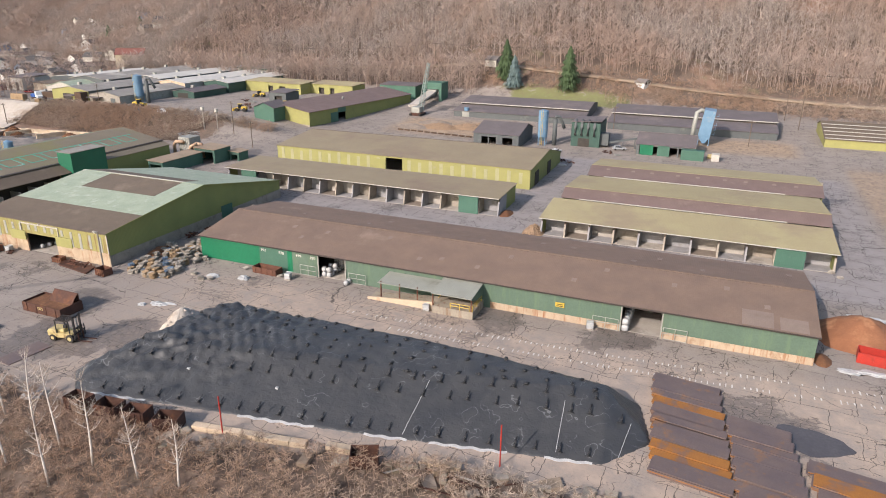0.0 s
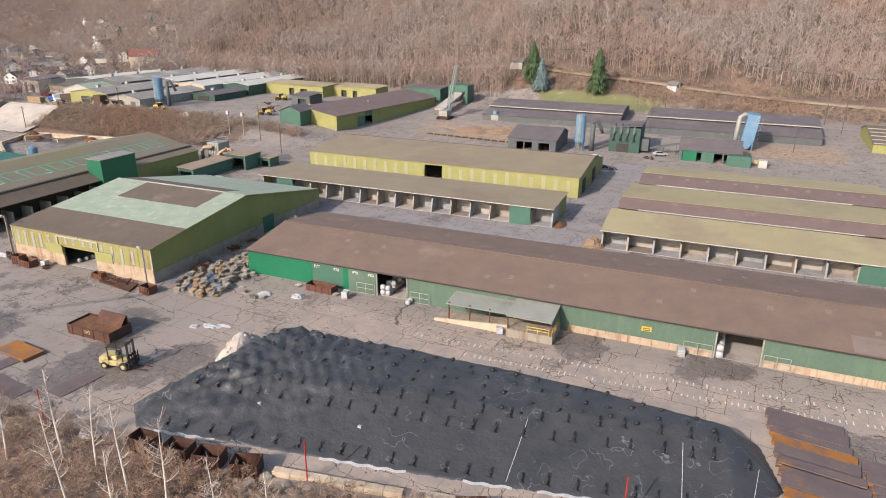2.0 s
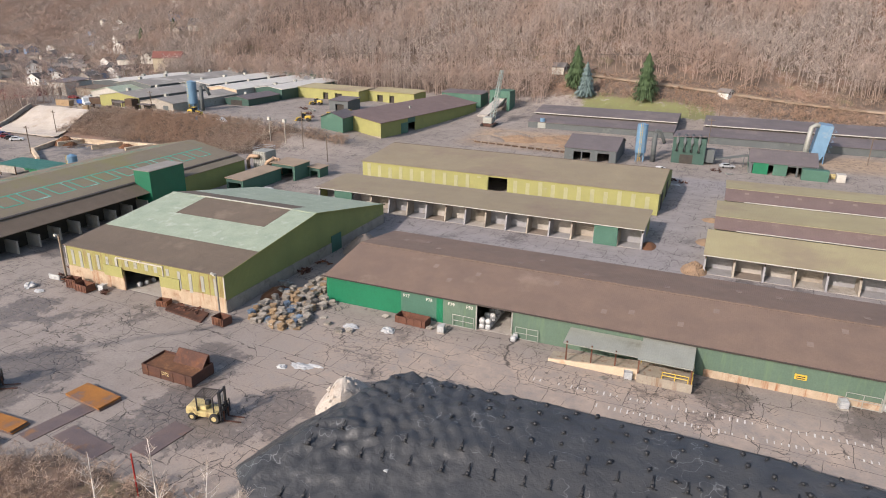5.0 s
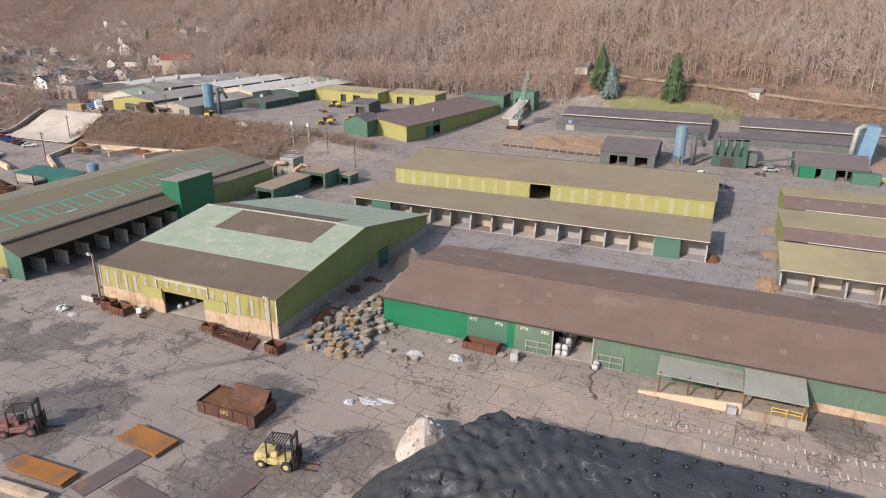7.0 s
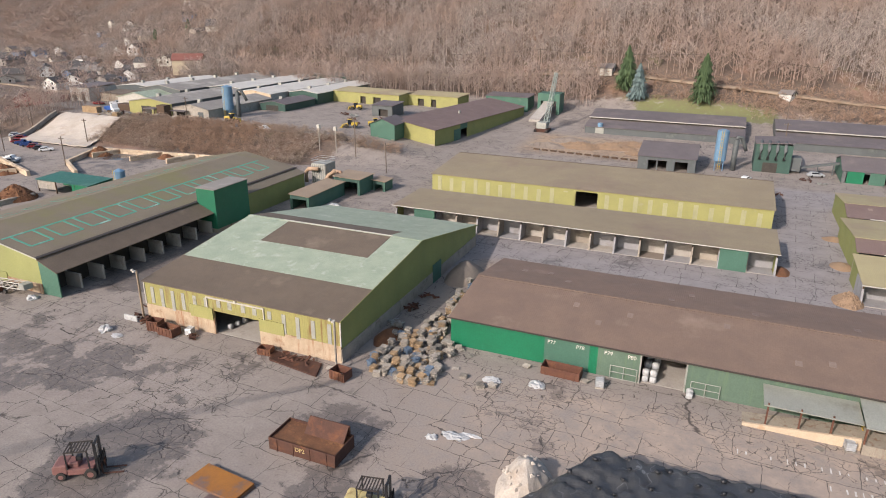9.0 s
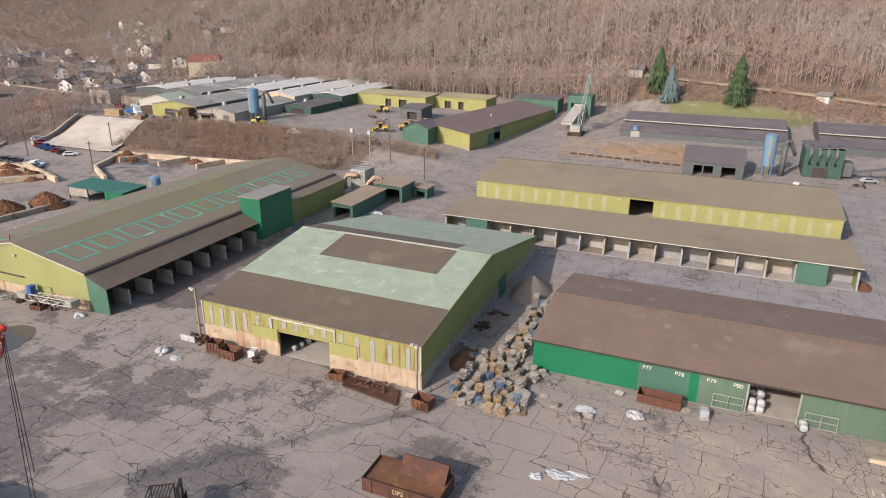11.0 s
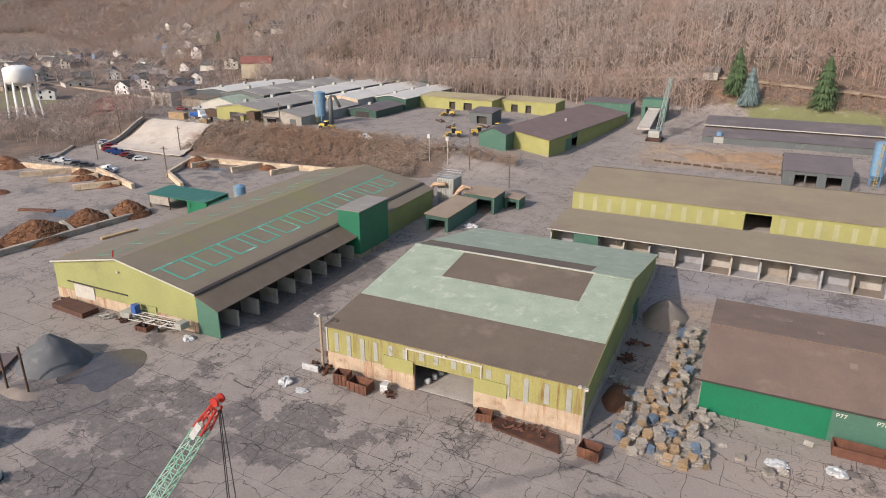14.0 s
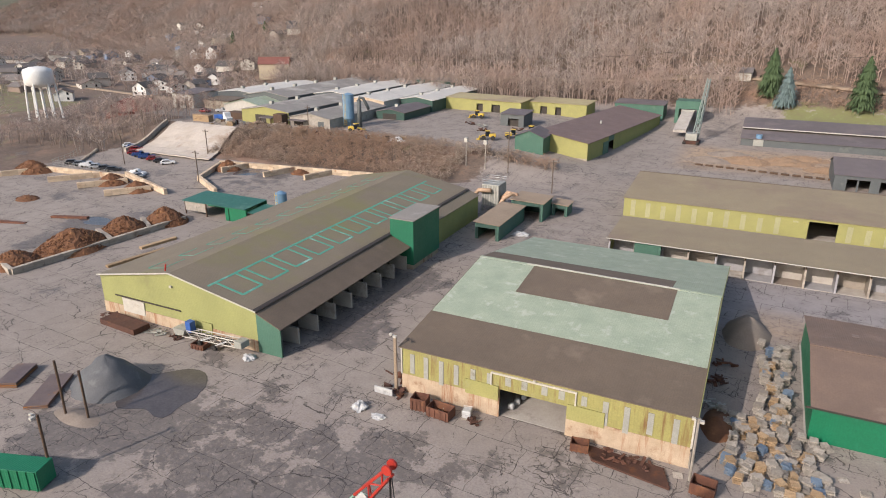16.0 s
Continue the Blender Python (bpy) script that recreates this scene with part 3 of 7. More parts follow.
def bay_shed(name, x0, x1, y0, y1, z0, z1, posts, mats, label, closed=()):
    """Open-fronted storage shed: roof rising from the front eave, back wall, concrete walls between the bays."""
    h = thing(name, (0, 0, 0), label, "storage shed")
    roof, wall = mats
    part("roof", slab((y0 - 0.5, z0), (y1, z1), TH, x0 - 0.4, x1 + 0.4, X), roof, h)
    part("fascia", boxes((x0 - 0.45, y0 - 0.6, z0 - 0.02, x1 + 0.45, y0 - 0.5, z0 + 0.14)), M["trim_white"], h, "white metal fascia")
    part("eave_beam", boxes((x0, y0 + 0.2, z0 - 0.32, x1, y0 + 0.45, z0 - 0.01)), M["timber_old"], h)
    part("wall", boxes((x0, y1 - 0.3, 0, x1, y1, z1)), M["concrete_grey"], h)
    part("inner_wall", boxes((x0 + 0.2, y0 + 6.4, 0, x1 - 0.2, y0 + 6.7, z0)), M["concrete_grey"], h)
    part("floor_slab", boxes((x0 + 0.2, y0 + 0.2, -0.1, x1 - 0.2, y0 + 6.4, 0.05)), M["concrete_grey"], h)
    for xa in (x0, x1 - 0.2):
        part("wall", prism([(y0 + 1, 0), (y1 - 0.3, 0), (y1 - 0.3, z1), (y0 + 1, z0)], xa, xa + 0.2, X), wall, h)
    for i in range(posts + 1):
        xp = x0 + (x1 - x0) * i / posts
        part("bay_wall", prism([(y0 + 0.05, 0), (y0 + 6.4, 0), (y0 + 6.4, z0 - 0.3), (y0 + 1.7, z0 - 0.3), (y0 + 0.75, z0 - 1.1)], xp - 0.17, xp + 0.17, X), (M["concrete_blue"], M["bunker_grey"])[i % 2], h)
        part("post", boxes((xp - 0.1, y0 + 0.85, z0 - 1.2, xp + 0.1, y0 + 1.1, z0)), M["timber_old"], h)
        if i < posts:
            xb = x0 + (x1 - x0) * (i + 1) / posts
            part("push_wall", boxes((xp + 0.18, y0 + 4.0, 0, xb - 0.18, y0 + 4.4, z0 - 0.9 - 0.3 * (i % 3))), M[("concrete_grey", "concrete_blue", "bunker_grey", "concrete_grey", "concrete_blue")[(i * 7 + posts) % 5]], h)
            part("bay_floor", boxes((xp + 0.18, y0 + 0.4, 0.05, xb - 0.18, y0 + 3.98, 0.07)), M[("concrete_grey", "concrete_blue", "concrete_blue", "concrete_grey", "grey_soil")[(i * 3 + posts) % 5]], h)
    for i in closed:
        xa, xb = x0 + (x1 - x0) * i / posts, x0 + (x1 - x0) * (i + 1) / posts
        part("panel", boxes((xa, y0 - 0.1, 0, xb, y0 + 0.08, z0)), M["wall_teal"], h, "green metal panel")
    return h


bay_shed("bay_shed", -121.5, -43.8, 140.4, 155.0, 4.3, 4.6, 16, (M["roof_tan"], M["wall_olive"]), "long open-fronted storage shed with olive roof", (1, 14))
bay_shed("bay_shed", -31.3, 24.3, 131.8, 144.5, 3.8, 4.9, 11, (M["roof_olive"], M["wall_olive"]), "open-fronted storage shed with olive roof", (9,))
for y0, yr, y1, xa, xb in ((147.3, 151.2, 169.6, -30.3, 24.8), (171.6, 177.4, 192.6, -28.8, 26.0)):
    sh = gable_x("storage_hall", xa, xb, y0, y1, yr, 4.5, 6.0, 4.6,
            (M["wall_sage"], M["wall_olive"], M["wall_olive"], M["roof_plum"], M["roof_olive"]), "long storage hall with plum and olive roof slopes")
    part("gutter", boxes((xa + 4, y0 - 0.5, 4.5, xb - 8, y0 - 0.32, 4.68)), M["trim_white"], sh, "white eave gutter")
    for i in range(9):
        xs = xa + 4 + 5.6 * i + 0.8 * (i % 2)
        part("roof_light", on_slope(xs, xs + 0.9, y0 + 0.35 * (yr - y0), y0 + 0.75 * (yr - y0), (y0, 4.5), (yr, 6.0), 0.03), M["roof_faded"], sh, "faded translucent roof sheet")

C = gable_x("yellow_hall", -124.0, -43.4, 167.0, 203.0, 187.0, 5.4, 7.2, 3.6,
            (M["wall_yellow"], M["wall_olive"], M["wall_olive"], M["roof_tan"], M["roof_umber"]), "large yellow metal hall with an olive brown roof")
front_wall(C, [(-124.0, -86.4, M["wall_yellow"]), (-81.2, -43.4, M["wall_yellow"])], 167.0, 0, 5.4)
front_wall(C, [(-86.4, -81.2, M["wall_yellow"])], 167.0, 4.9, 5.4)


for i in range(24):
    xa = -122.4 + 3.3 * i
    if not -88.5 < xa < -80.5:
        part("translucent_panel", boxes((xa, 166.93, 1.4, xa + 1.0, 167.0, 5.0 - 0.3 * (i % 3))), M["panel_pale"], C, "pale yellowed translucent panel")
part("sliding_door", boxes((-91.2, 166.8, 1.2, -86.5, 166.92, 4.4)), M["wall_yellow"], C, "yellow sliding door")
# end doorways: panels on the closed wall, coloured like the shade inside
part("door", boxes((-43.38, 172, 0, -43.25, 176, 3.8)), M["inside_shade"], C, "end doorway shown by a shade-dark panel")
part("door", boxes((-43.38, 186, 0, -43.25, 190, 3.8)), M["inside_shade"], C, "end doorway shown by a shade-dark panel")
part("floor_slab", boxes((-123.5, 167.3, -0.1, -43.8, 202.6, 0.05)), M["concrete_grey"], C)

# openings, strips and trim of the warehouse
for i, xa in enumerate((-133.2, -131.3, -129.2, -127.2, -125.0, -122.9, -111.6, -109.2, -106.9, -104.4, -101.8)):
    z0 = 2.9 if i not in (4, 5, 6) else 4.4
    part("translucent_panel", boxes((xa, 81.33, z0 - 0.3 * (i % 3), xa + 0.62, 81.4, 5.6)), M["galv_pale"], A, "dull grey translucent panel")
for xa in (-120.6, -118.6, -116.2, -114.2):
    part("translucent_panel", boxes((xa, 81.34, 4.5, xa + 0.7, 81.4, 5.6)), M["galv_pale"], A, "dull grey translucent panel")
part("door_track", boxes((-122.4, 81.2, 5.75, -112.1, 81.4, 5.95)), M["trim_white"], A, "white sliding door rail")
for xa in (-122.4, -112.3):
    part("downpipe", boxes((xa, 81.22, 3.9, xa + 0.16, 81.4, 5.75)), M["trim_white"], A)
part("sliding_door", boxes((-125.6, 81.2, 2.3, -121.4, 81.34, 4.2)), M["wall_yellow"], A, "faded yellow sliding door")
part("sliding_door", boxes((-113.1, 81.2, 2.3, -108.9, 81.34, 4.2)), M["wall_yellow"], A, "faded yellow sliding door")
part("corner_trim", boxes((-99.86, 81.28, 2.6, -99.66, 81.4, 6.3)), M["trim_white"], A)
part("corner_trim", boxes((-134.5, 81.28, 2.6, -134.3, 81.4, 6.3)), M["trim_white"], A)
part("verge_trim", prism([(81.0, 6.3), (107.3, 9.4), (134.2, 4.2), (134.2, 4.45), (107.3, 9.62), (81.0, 6.55)], -99.5, -99.42, X), M["wall_olive"], A)
part("door", boxes((-99.75, 112.0, 0, -99.6, 115.6, 3.4)), M["wall_teal"], A, "dark green side door")
part("lamp", boxes((-117.2, 81.1, 6.0, -116.9, 81.35, 6.2)), M["trim_white"], A)
part("floor_slab", boxes((-134, 81.8, -0.1, -100, 133.6, 0.04)), M["concrete_grey"], A)
part("ridge_flashing", boxes((-127, 107.15, 9.58, -105, 107.45, 9.66)), M["trim_white"], A, "pale metal flashing")

# long shed: doors, letters, dock
for xa, xb in ((-62.0, -61.8), (-56.4, -56.2), (-9.0, -8.8), (-3.1, -2.9)):
    part("door_frame", boxes((xa, 92.45, 0, xb, 92.6, 4.2)), M["galv_pale"], L)


def gate(x0, x1, y):
    runs = [([(x0, y, z), (x1, y, z)], 0.05) for z in (0.2, 1.1, 2.0)] + [([(x, y, 0.02), (x, y, 2.0)], 0.05) for x in (x0, (x0 + x1) / 2, x1)]
    return solid("gate", tubes(*runs, sides=6), M["galv_pale"], (0, 0, 0), "grey tubular steel gate beside a shed door", "gate", "gates")


for x0, x1 in ((-65.6, -62.2), (-55.6, -52.2), (-13.0, -9.2), (-2.7, 0.6)):
    gate(x0, x1, 92.2)


def letters(text, x, z, size, y, parent, material):
    cu = bpy.data.curves.new("letters", "FONT")
    cu.body, cu.size, cu.extrude = text, size, 0.01
    ob = new("letters", cu)
    me = bpy.data.meshes.new_from_object(ob)
    bpy.data.objects.remove(ob)
    me.materials.append(material)
    o = new("letters", me)
    o.parent = parent
    o.matrix_world = pose(x, y, z, 90, 0, 0)
    return o


for text, x in (("P77", -74.2), ("P78", -70.3), ("P79", -66.6), ("P80", -63.6)):
    letters(text, x, 3.2, 0.75, 92.56, L, M["white_line"])
part("notice", boxes((-18.9, 92.42, 2.3, -17.5, 92.58, 3.0)), M["paint_yellow"], L, "yellow notice board")
for r in range(2):
    part("writing", boxes((-18.7, 92.4, 2.42 + 0.28 * r, -17.7, 92.42, 2.54 + 0.28 * r)), M["paint_black"], L)
for i in range(26):
    rx, ry = -84 + 3.9 * i + random.uniform(-1, 1), random.choice((96.6, 100.3, 107.5, 112.0)) + random.uniform(-1, 1)
    f = 4.3 + 1.9 * (ry - 92.3) / 12.3 if ry < 104.6 else 6.2 - 1.8 * (ry - 104.6) / 13.3
    part("roof_light", prism([(ry, f + TH + 0.02), (ry + 1.1, f + TH + 0.02 + (0.17 if ry < 104.6 else -0.15)), (ry + 1.1, f + TH + 0.05 + (0.17 if ry < 104.6 else -0.15)), (ry, f + TH + 0.05)], rx, rx + 0.8, X),
         M["roof_faded"], L, "faded roof panel")
part("roof_patch", prism([(92.6, 4.36 + TH), (96.6, 4.98 + TH), (96.6, 5.0 + TH), (92.6, 4.38 + TH)], 7.5, 11.6, X), M["roof_faded"], L, "ribbed grey-brown roof patch")
part("roof_patch", prism([(92.6, 4.36 + TH), (95.8, 4.85 + TH), (95.8, 4.88 + TH), (92.6, 4.38 + TH)], 12.4, 16.0, X), M["roof_faded"], L, "ribbed grey-brown roof patch")

dock = thing("loading_dock", (0, 0, 0), "concrete loading ramp and platform under a green canopy", "loading dock")
part("platform", boxes((-37.5, 87.2, 0, -30.6, 92.4, 1.25)), M["concrete"], dock)
part("ramp", prism([(-49.5, 0), (-37.5, 0), (-37.5, 1.25)], 88.2, 91.0, Y), M["concrete"], dock)
part("kerb", prism([(-49.5, 0), (-37.5, 0), (-37.5, 1.45), (-49.5, 0.35)], 87.9, 88.2, Y), M["concrete_warm"], dock)
part("canopy", slab((87.0, 3.4), (92.5, 4.0), 0.1, -37.6, -30.8, X), M["canopy"], dock, "grey-green metal canopy")
part("canopy", slab((88.0, 3.1), (92.5, 3.4), 0.1, -47.6, -37.6, X), M["canopy"], dock, "grey-green metal canopy")
part("gable", prism([(87.0, 3.3), (92.4, 1.4), (92.4, 4.0)], -30.85, -30.75, X), M["wall_sage"], dock)
for x, y in ((-47.2, 88.2), (-43.8, 88.2), (-40.6, 88.2), (-37.5, 87.3), (-31.0, 87.3)):
    part("post", boxes((x, y, 0.0, x + 0.18, y + 0.18, 3.4)), M["rust"], dock)
part("railing", tubes(*[([(-34.4, 87.3, z), (-31.2, 87.3, z)], 0.06) for z in (1.75, 2.2)], *[([(x, 87.3, 1.25), (x, 87.3, 2.2)], 0.06) for x in (-34.4, -32.8, -31.2)], sides=6), M["paint_yellow"], dock, "yellow safety railing")
part("railing", tubes(*[([(-30.75, 87.4, z), (-30.75, 91.8, z)], 0.06) for z in (1.75, 2.2)], *[([(-30.75, y, 1.25), (-30.75, y, 2.2)], 0.06) for y in (87.4, 89.6, 91.8)], sides=6), M["paint_yellow"], dock)
part("railing", tubes(*[([(-37.3, 89.4, z), (-37.3, 91.8, z)], 0.06) for z in (1.75, 2.2)], sides=6), M["paint_yellow"], dock)


def white_sack():
    bm = bmesh.new()
    bmesh.ops.create_icosphere(bm, subdivisions=2, radius=0.62)
    for v in bm.verts:
        v.co.x, v.co.y = (max(-0.5, min(0.5, c * 1.15)) for c in (v.co.x, v.co.y))
        v.co.z = max(-0.5, min(0.55, v.co.z)) + 0.5
        v.co += 0.05 * noise.noise_vector(v.co * 4)
    return bm


sack_mesh = mesh_of("bulk_sack", white_sack(), M["plastic_white"], True)


def sack(x, y, z=0.05, s=1.0, turn=0):
    ob = new("bulk_sack", sack_mesh)
    ob.matrix_world = pose(x, y, z, 0, 0, turn) @ Matrix.Scale(s, 4)
    tagged(ob, "white woven bulk sack standing on concrete", "sack", "bulk sacks")


for j in range(9):
    for i in range(2):
        sack(-61.2 + 1.0 * i, 93.4 + 1.05 * j, 0.05, 0.85, 7 * j)
        if j % 2 == 0:
            sack(-61.2 + 1.0 * i, 93.4 + 1.05 * j, 0.95, 0.85, 9 * j)
    sack(-8.2, 93.0 + 1.15 * j, 0.05, 1, 5 * j)
    if j < 6:
        sack(-8.2, 93.0 + 1.15 * j, 1.1, 0.95, 11 * j)
for j in range(3):
    sack(-55.6, 91.4 + 0.9 * j, 0.0, 0.8, 15 * j)
    sack(-120.5 + 0.3 * j, 83.6 + 1.3 * j, 0.05, 0.75, 20 * j)

# west hall: sealant lines, doors, vents
fe = lambda x: 9.2 + (6.3 - 9.2) * (x + 173.3) / 16.0 + TH
fw = lambda x: 9.2 + (6.2 - 9.2) * (-173.3 - x) / 16.0 + TH


def roof_line(xa, ya, xb, yb, f, w=0.2):
    bm = bmesh.new()
    d = Vector((xb - xa, yb - ya, 0)).normalized().cross(Vector((0, 0, 1))) * w
    ring = [(xa - d.x, ya - d.y), (xa + d.x, ya + d.y), (xb + d.x, yb + d.y), (xb - d.x, yb - d.y)]
    lo = [bm.verts.new((x, y, f(x) + 0.01)) for x, y in ring]
    hi = [bm.verts.new((x, y, f(x) + 0.04)) for x, y in ring]
    bm.faces.new(hi)
    for i in range(4):
        bm.faces.new((lo[i], lo[(i + 1) % 4], hi[(i + 1) % 4], hi[i]))
    return bm


for y0 in np.arange(83.5, 150, 6.1):
    y1 = y0 + 4.1
    for a in ((-166.6, y0, -161.6, y0), (-166.6, y1, -161.6, y1), (-161.6, y0, -161.6, y1)):
        part("sealant_line", roof_line(*a, fe), M["teal_line"], B, "painted teal sealant line")
    for a in ((-180.5, y0, -177.0, y0), (-180.5, y0, -180.5, y1), (-177.0, y0, -177.0, y1)):
        part("sealant_line", roof_line(*a, fw, 0.11), M["teal_line"], B, "painted teal sealant line")
part("sealant_line", roof_line(-166.7, 82, -166.7, 151, fe), M["teal_line"], B, "painted teal sealant line")
part("flashing", slab((-157.9, 6.42 + TH), (-157.2, 6.3 + TH), 0.05, 81, 154.5, Y), M["trim_dark"], B)
part("verge_trim", prism([(-189.3, 6.2), (-173.3, 9.2), (-157.3, 6.3), (-157.3, 6.5), (-173.3, 9.42), (-189.3, 6.42)], 80.9, 80.98, Y), M["trim_white"], B, "white verge trim")
part("door", boxes((-184.5, 81.12, 0.9, -179.8, 81.24, 3.2)), M["trim_white"], B, "white sliding door")
part("door_track", boxes((-186.0, 81.1, 3.3, -172.0, 81.22, 3.5)), M["trim_dark"], B)
part("door", boxes((-170.2, 81.12, 0.2, -166.0, 81.24, 2.6)), M["wall_gable"], B, "faded sliding door")
part("lamp", boxes((-173.5, 80.95, 7.0, -173.1, 81.2, 7.3)), M["trim_white"], B)
part("beacon", tubes(([(-175.0, 82.0, 9.1), (-174.7, 82.0, 10.2)], 0.12), sides=6), M["paint_red"], B, "red roof beacon")
part("wall", boxes((-155.2, 129.2, 0, -154.9, 154.2, 5.2)), M["wall_olive"], B)
part("lean_to_roof", slab((-157.4, 6.15), (-154.7, 5.2), TH, 129.2, 154.5, Y), M["roof_olive_b"], B)
# thin dark sheet over the olive wall: painted shade of the lean-to bays
part("back_wall", boxes((-157.62, 82, 0, -157.55, 118, 5.8)), M["inside_shade"], B)


def skip(name, at, size, material, label, turn=0, group=""):
    """An open steel box with sloped end walls and ribs."""
    lx, ly, lz = size
    h = thing(name, at, label, "container", group, turn=turn)
    t = 0.08
    part("floor_plate", boxes((-lx / 2, -ly / 2, 0.05, lx / 2, ly / 2, 0.15)), material, h)
    part("side_wall", boxes((-lx / 2, -ly / 2, 0.15, lx / 2, -ly / 2 + t, lz)), material, h)
    part("side_wall", boxes((-lx / 2, ly / 2 - t, 0.15, lx / 2, ly / 2, lz)), material, h)
    part("end_wall", boxes((-lx / 2, -ly / 2 + t, 0.15, -lx / 2 + t, ly / 2 - t, lz)), material, h)
    part("end_wall", boxes((lx / 2 - t, -ly / 2 + t, 0.15, lx / 2, ly / 2 - t, lz)), material, h)
    for i in range(4):
        x = -lx / 2 + (i + 0.5) * lx / 4
        part("rib", boxes((x - 0.06, -ly / 2 - 0.08, 0.0, x + 0.06, -ly / 2, lz - 0.1)), material, h)
    return h


# the big rusty bin in the yard
b = skip("steel_bin", (-93.2, 64.2, 0), (8.4, 4.0, 1.6), M["rust_dark"], "large rusty steel bin with sloped filler plates")
part("sloped_plate", prism([(0.3, 1.1), (1.7, 2.7), (1.7, 2.8), (0.3, 1.2)], -1.2, 3.8, X), M["rust_dark"], b)
part("back_plate", boxes((-1.2, 1.72, 1.55, 3.9, 1.82, 2.8)), M["rust_dark"], b)
part("load", boxes((-4.1, -1.9, 0.9, 4.1, 1.9, 1.3)), M["rubble_brown"], b)
letters("DP2", 0, 0, 0.7, 0, b, M["paint_cream"]).matrix_basis = pose(-0.8, -2.02, 0.75, 90, 0, 0)


def plate_stack(at, lx, ly, n, mats, label, turn=0):
    h = thing("steel_plate_stack", at, label, "steel plates", "stacked steel plates", turn=turn)
    for i in range(n):
        j = random.uniform(-0.12, 0.12)
        part("steel_plate", boxes((-lx / 2 + j, -ly / 2 + j, 0.14 * i, lx / 2 + j, ly / 2 + j, 0.14 * i + 0.1)), mats[i % len(mats)], h)
    return h


SO, SB = M["steel_orange"], M["steel_blue"]
plate_stack((-98.2, 55.4, 0), 6.4, 3.0, 4, (SB, SB, SO, SO), "small stack of orange rusty steel plates", -6)
plate_stack((-104.2, 47.2, 0), 7.8, 2.2, 4, (SB, SO), "low stack of orange rusty steel plates", 2)
plate_stack((-97.8, 50.4, 0), 2.4, 8.0, 1, (SB,), "flat blue-grey steel plate lying on concrete", -10)
plate_stack((-92.0, 48.6, 0), 7.5, 2.6, 1, (SB,), "flat blue-grey steel plate lying on concrete", -8)
plate_stack((-84.5, 52.6, 0), 3.0, 6.0, 1, (SB,), "flat rusty steel plate lying on concrete", -6)
# long rows of wide plates beside the tarp
yy = 81.0
for i in range(11):
    w = (2.0, 2.4, 1.4, 1.7, 2.3, 1.6, 1.5, 2.2, 1.8, 1.5, 2.6)[i]
    plate_stack((1.4 + 0.14 * i, yy - w / 2, 0), 8.2, w - 0.12, (4, 5, 5, 4, 5, 5)[i % 6], (SB, SB, SO) if i not in (3, 8, 9) else (SO,), "stack of wide rusty steel plates", -8)
    yy -= w
yy = 74.0
for i in range(9):
    w = (2.3, 2.0, 1.4, 2.4, 1.8, 2.2, 1.6, 2.0, 2.0)[i]
    plate_stack((9.6 + 0.14 * i, yy - w / 2, 0), 6.7, w - 0.12, (5, 6, 5, 5)[i % 4], (SB, SB, SB, SO) if i % 4 else (SB, SB), "stack of wide rusty steel plates", -8)
    yy -= w
yy = 67.2
for i in range(4):
    plate_stack((19.2 + 0.2 * i, yy, 0), 10.0, 2.2, 4 + i % 2, (SO, SB), "stack of wide rusty steel plates", -9)
    yy -= 2.4

# ---- tarp-covered heap ----
EDGES = [(-74, 52.0, 5.0), (-70, 48.6, 9.0), (-35, 54.2, 9.5), (-6, 60.0, 7.0), (-1.4, 66, 4.5), (-3.5, 73.2, 2.0), (-44, 74.4, 1.8), (-65.5, 72.6, 3.0), (-72.5, 61.0, 6.0)]


def heap_height(x, y):
    f = np.full(np.shape(x), 9.0)
    n = len(EDGES)
    for i in range(n):
        (xa, ya, w), (xb, yb, _) = EDGES[i], EDGES[(i + 1) % n]
        ex, ey = xb - xa, yb - ya
        d = (ex * (y - ya) - ey * (x - xa)) / math.hypot(ex, ey)
        f = np.minimum(f, np.where(d < w, 0.82 * np.clip(d / w, -0.06, 1), 0.82 + 0.18 * np.clip((d - w) / 7, 0, 1)))
    return f


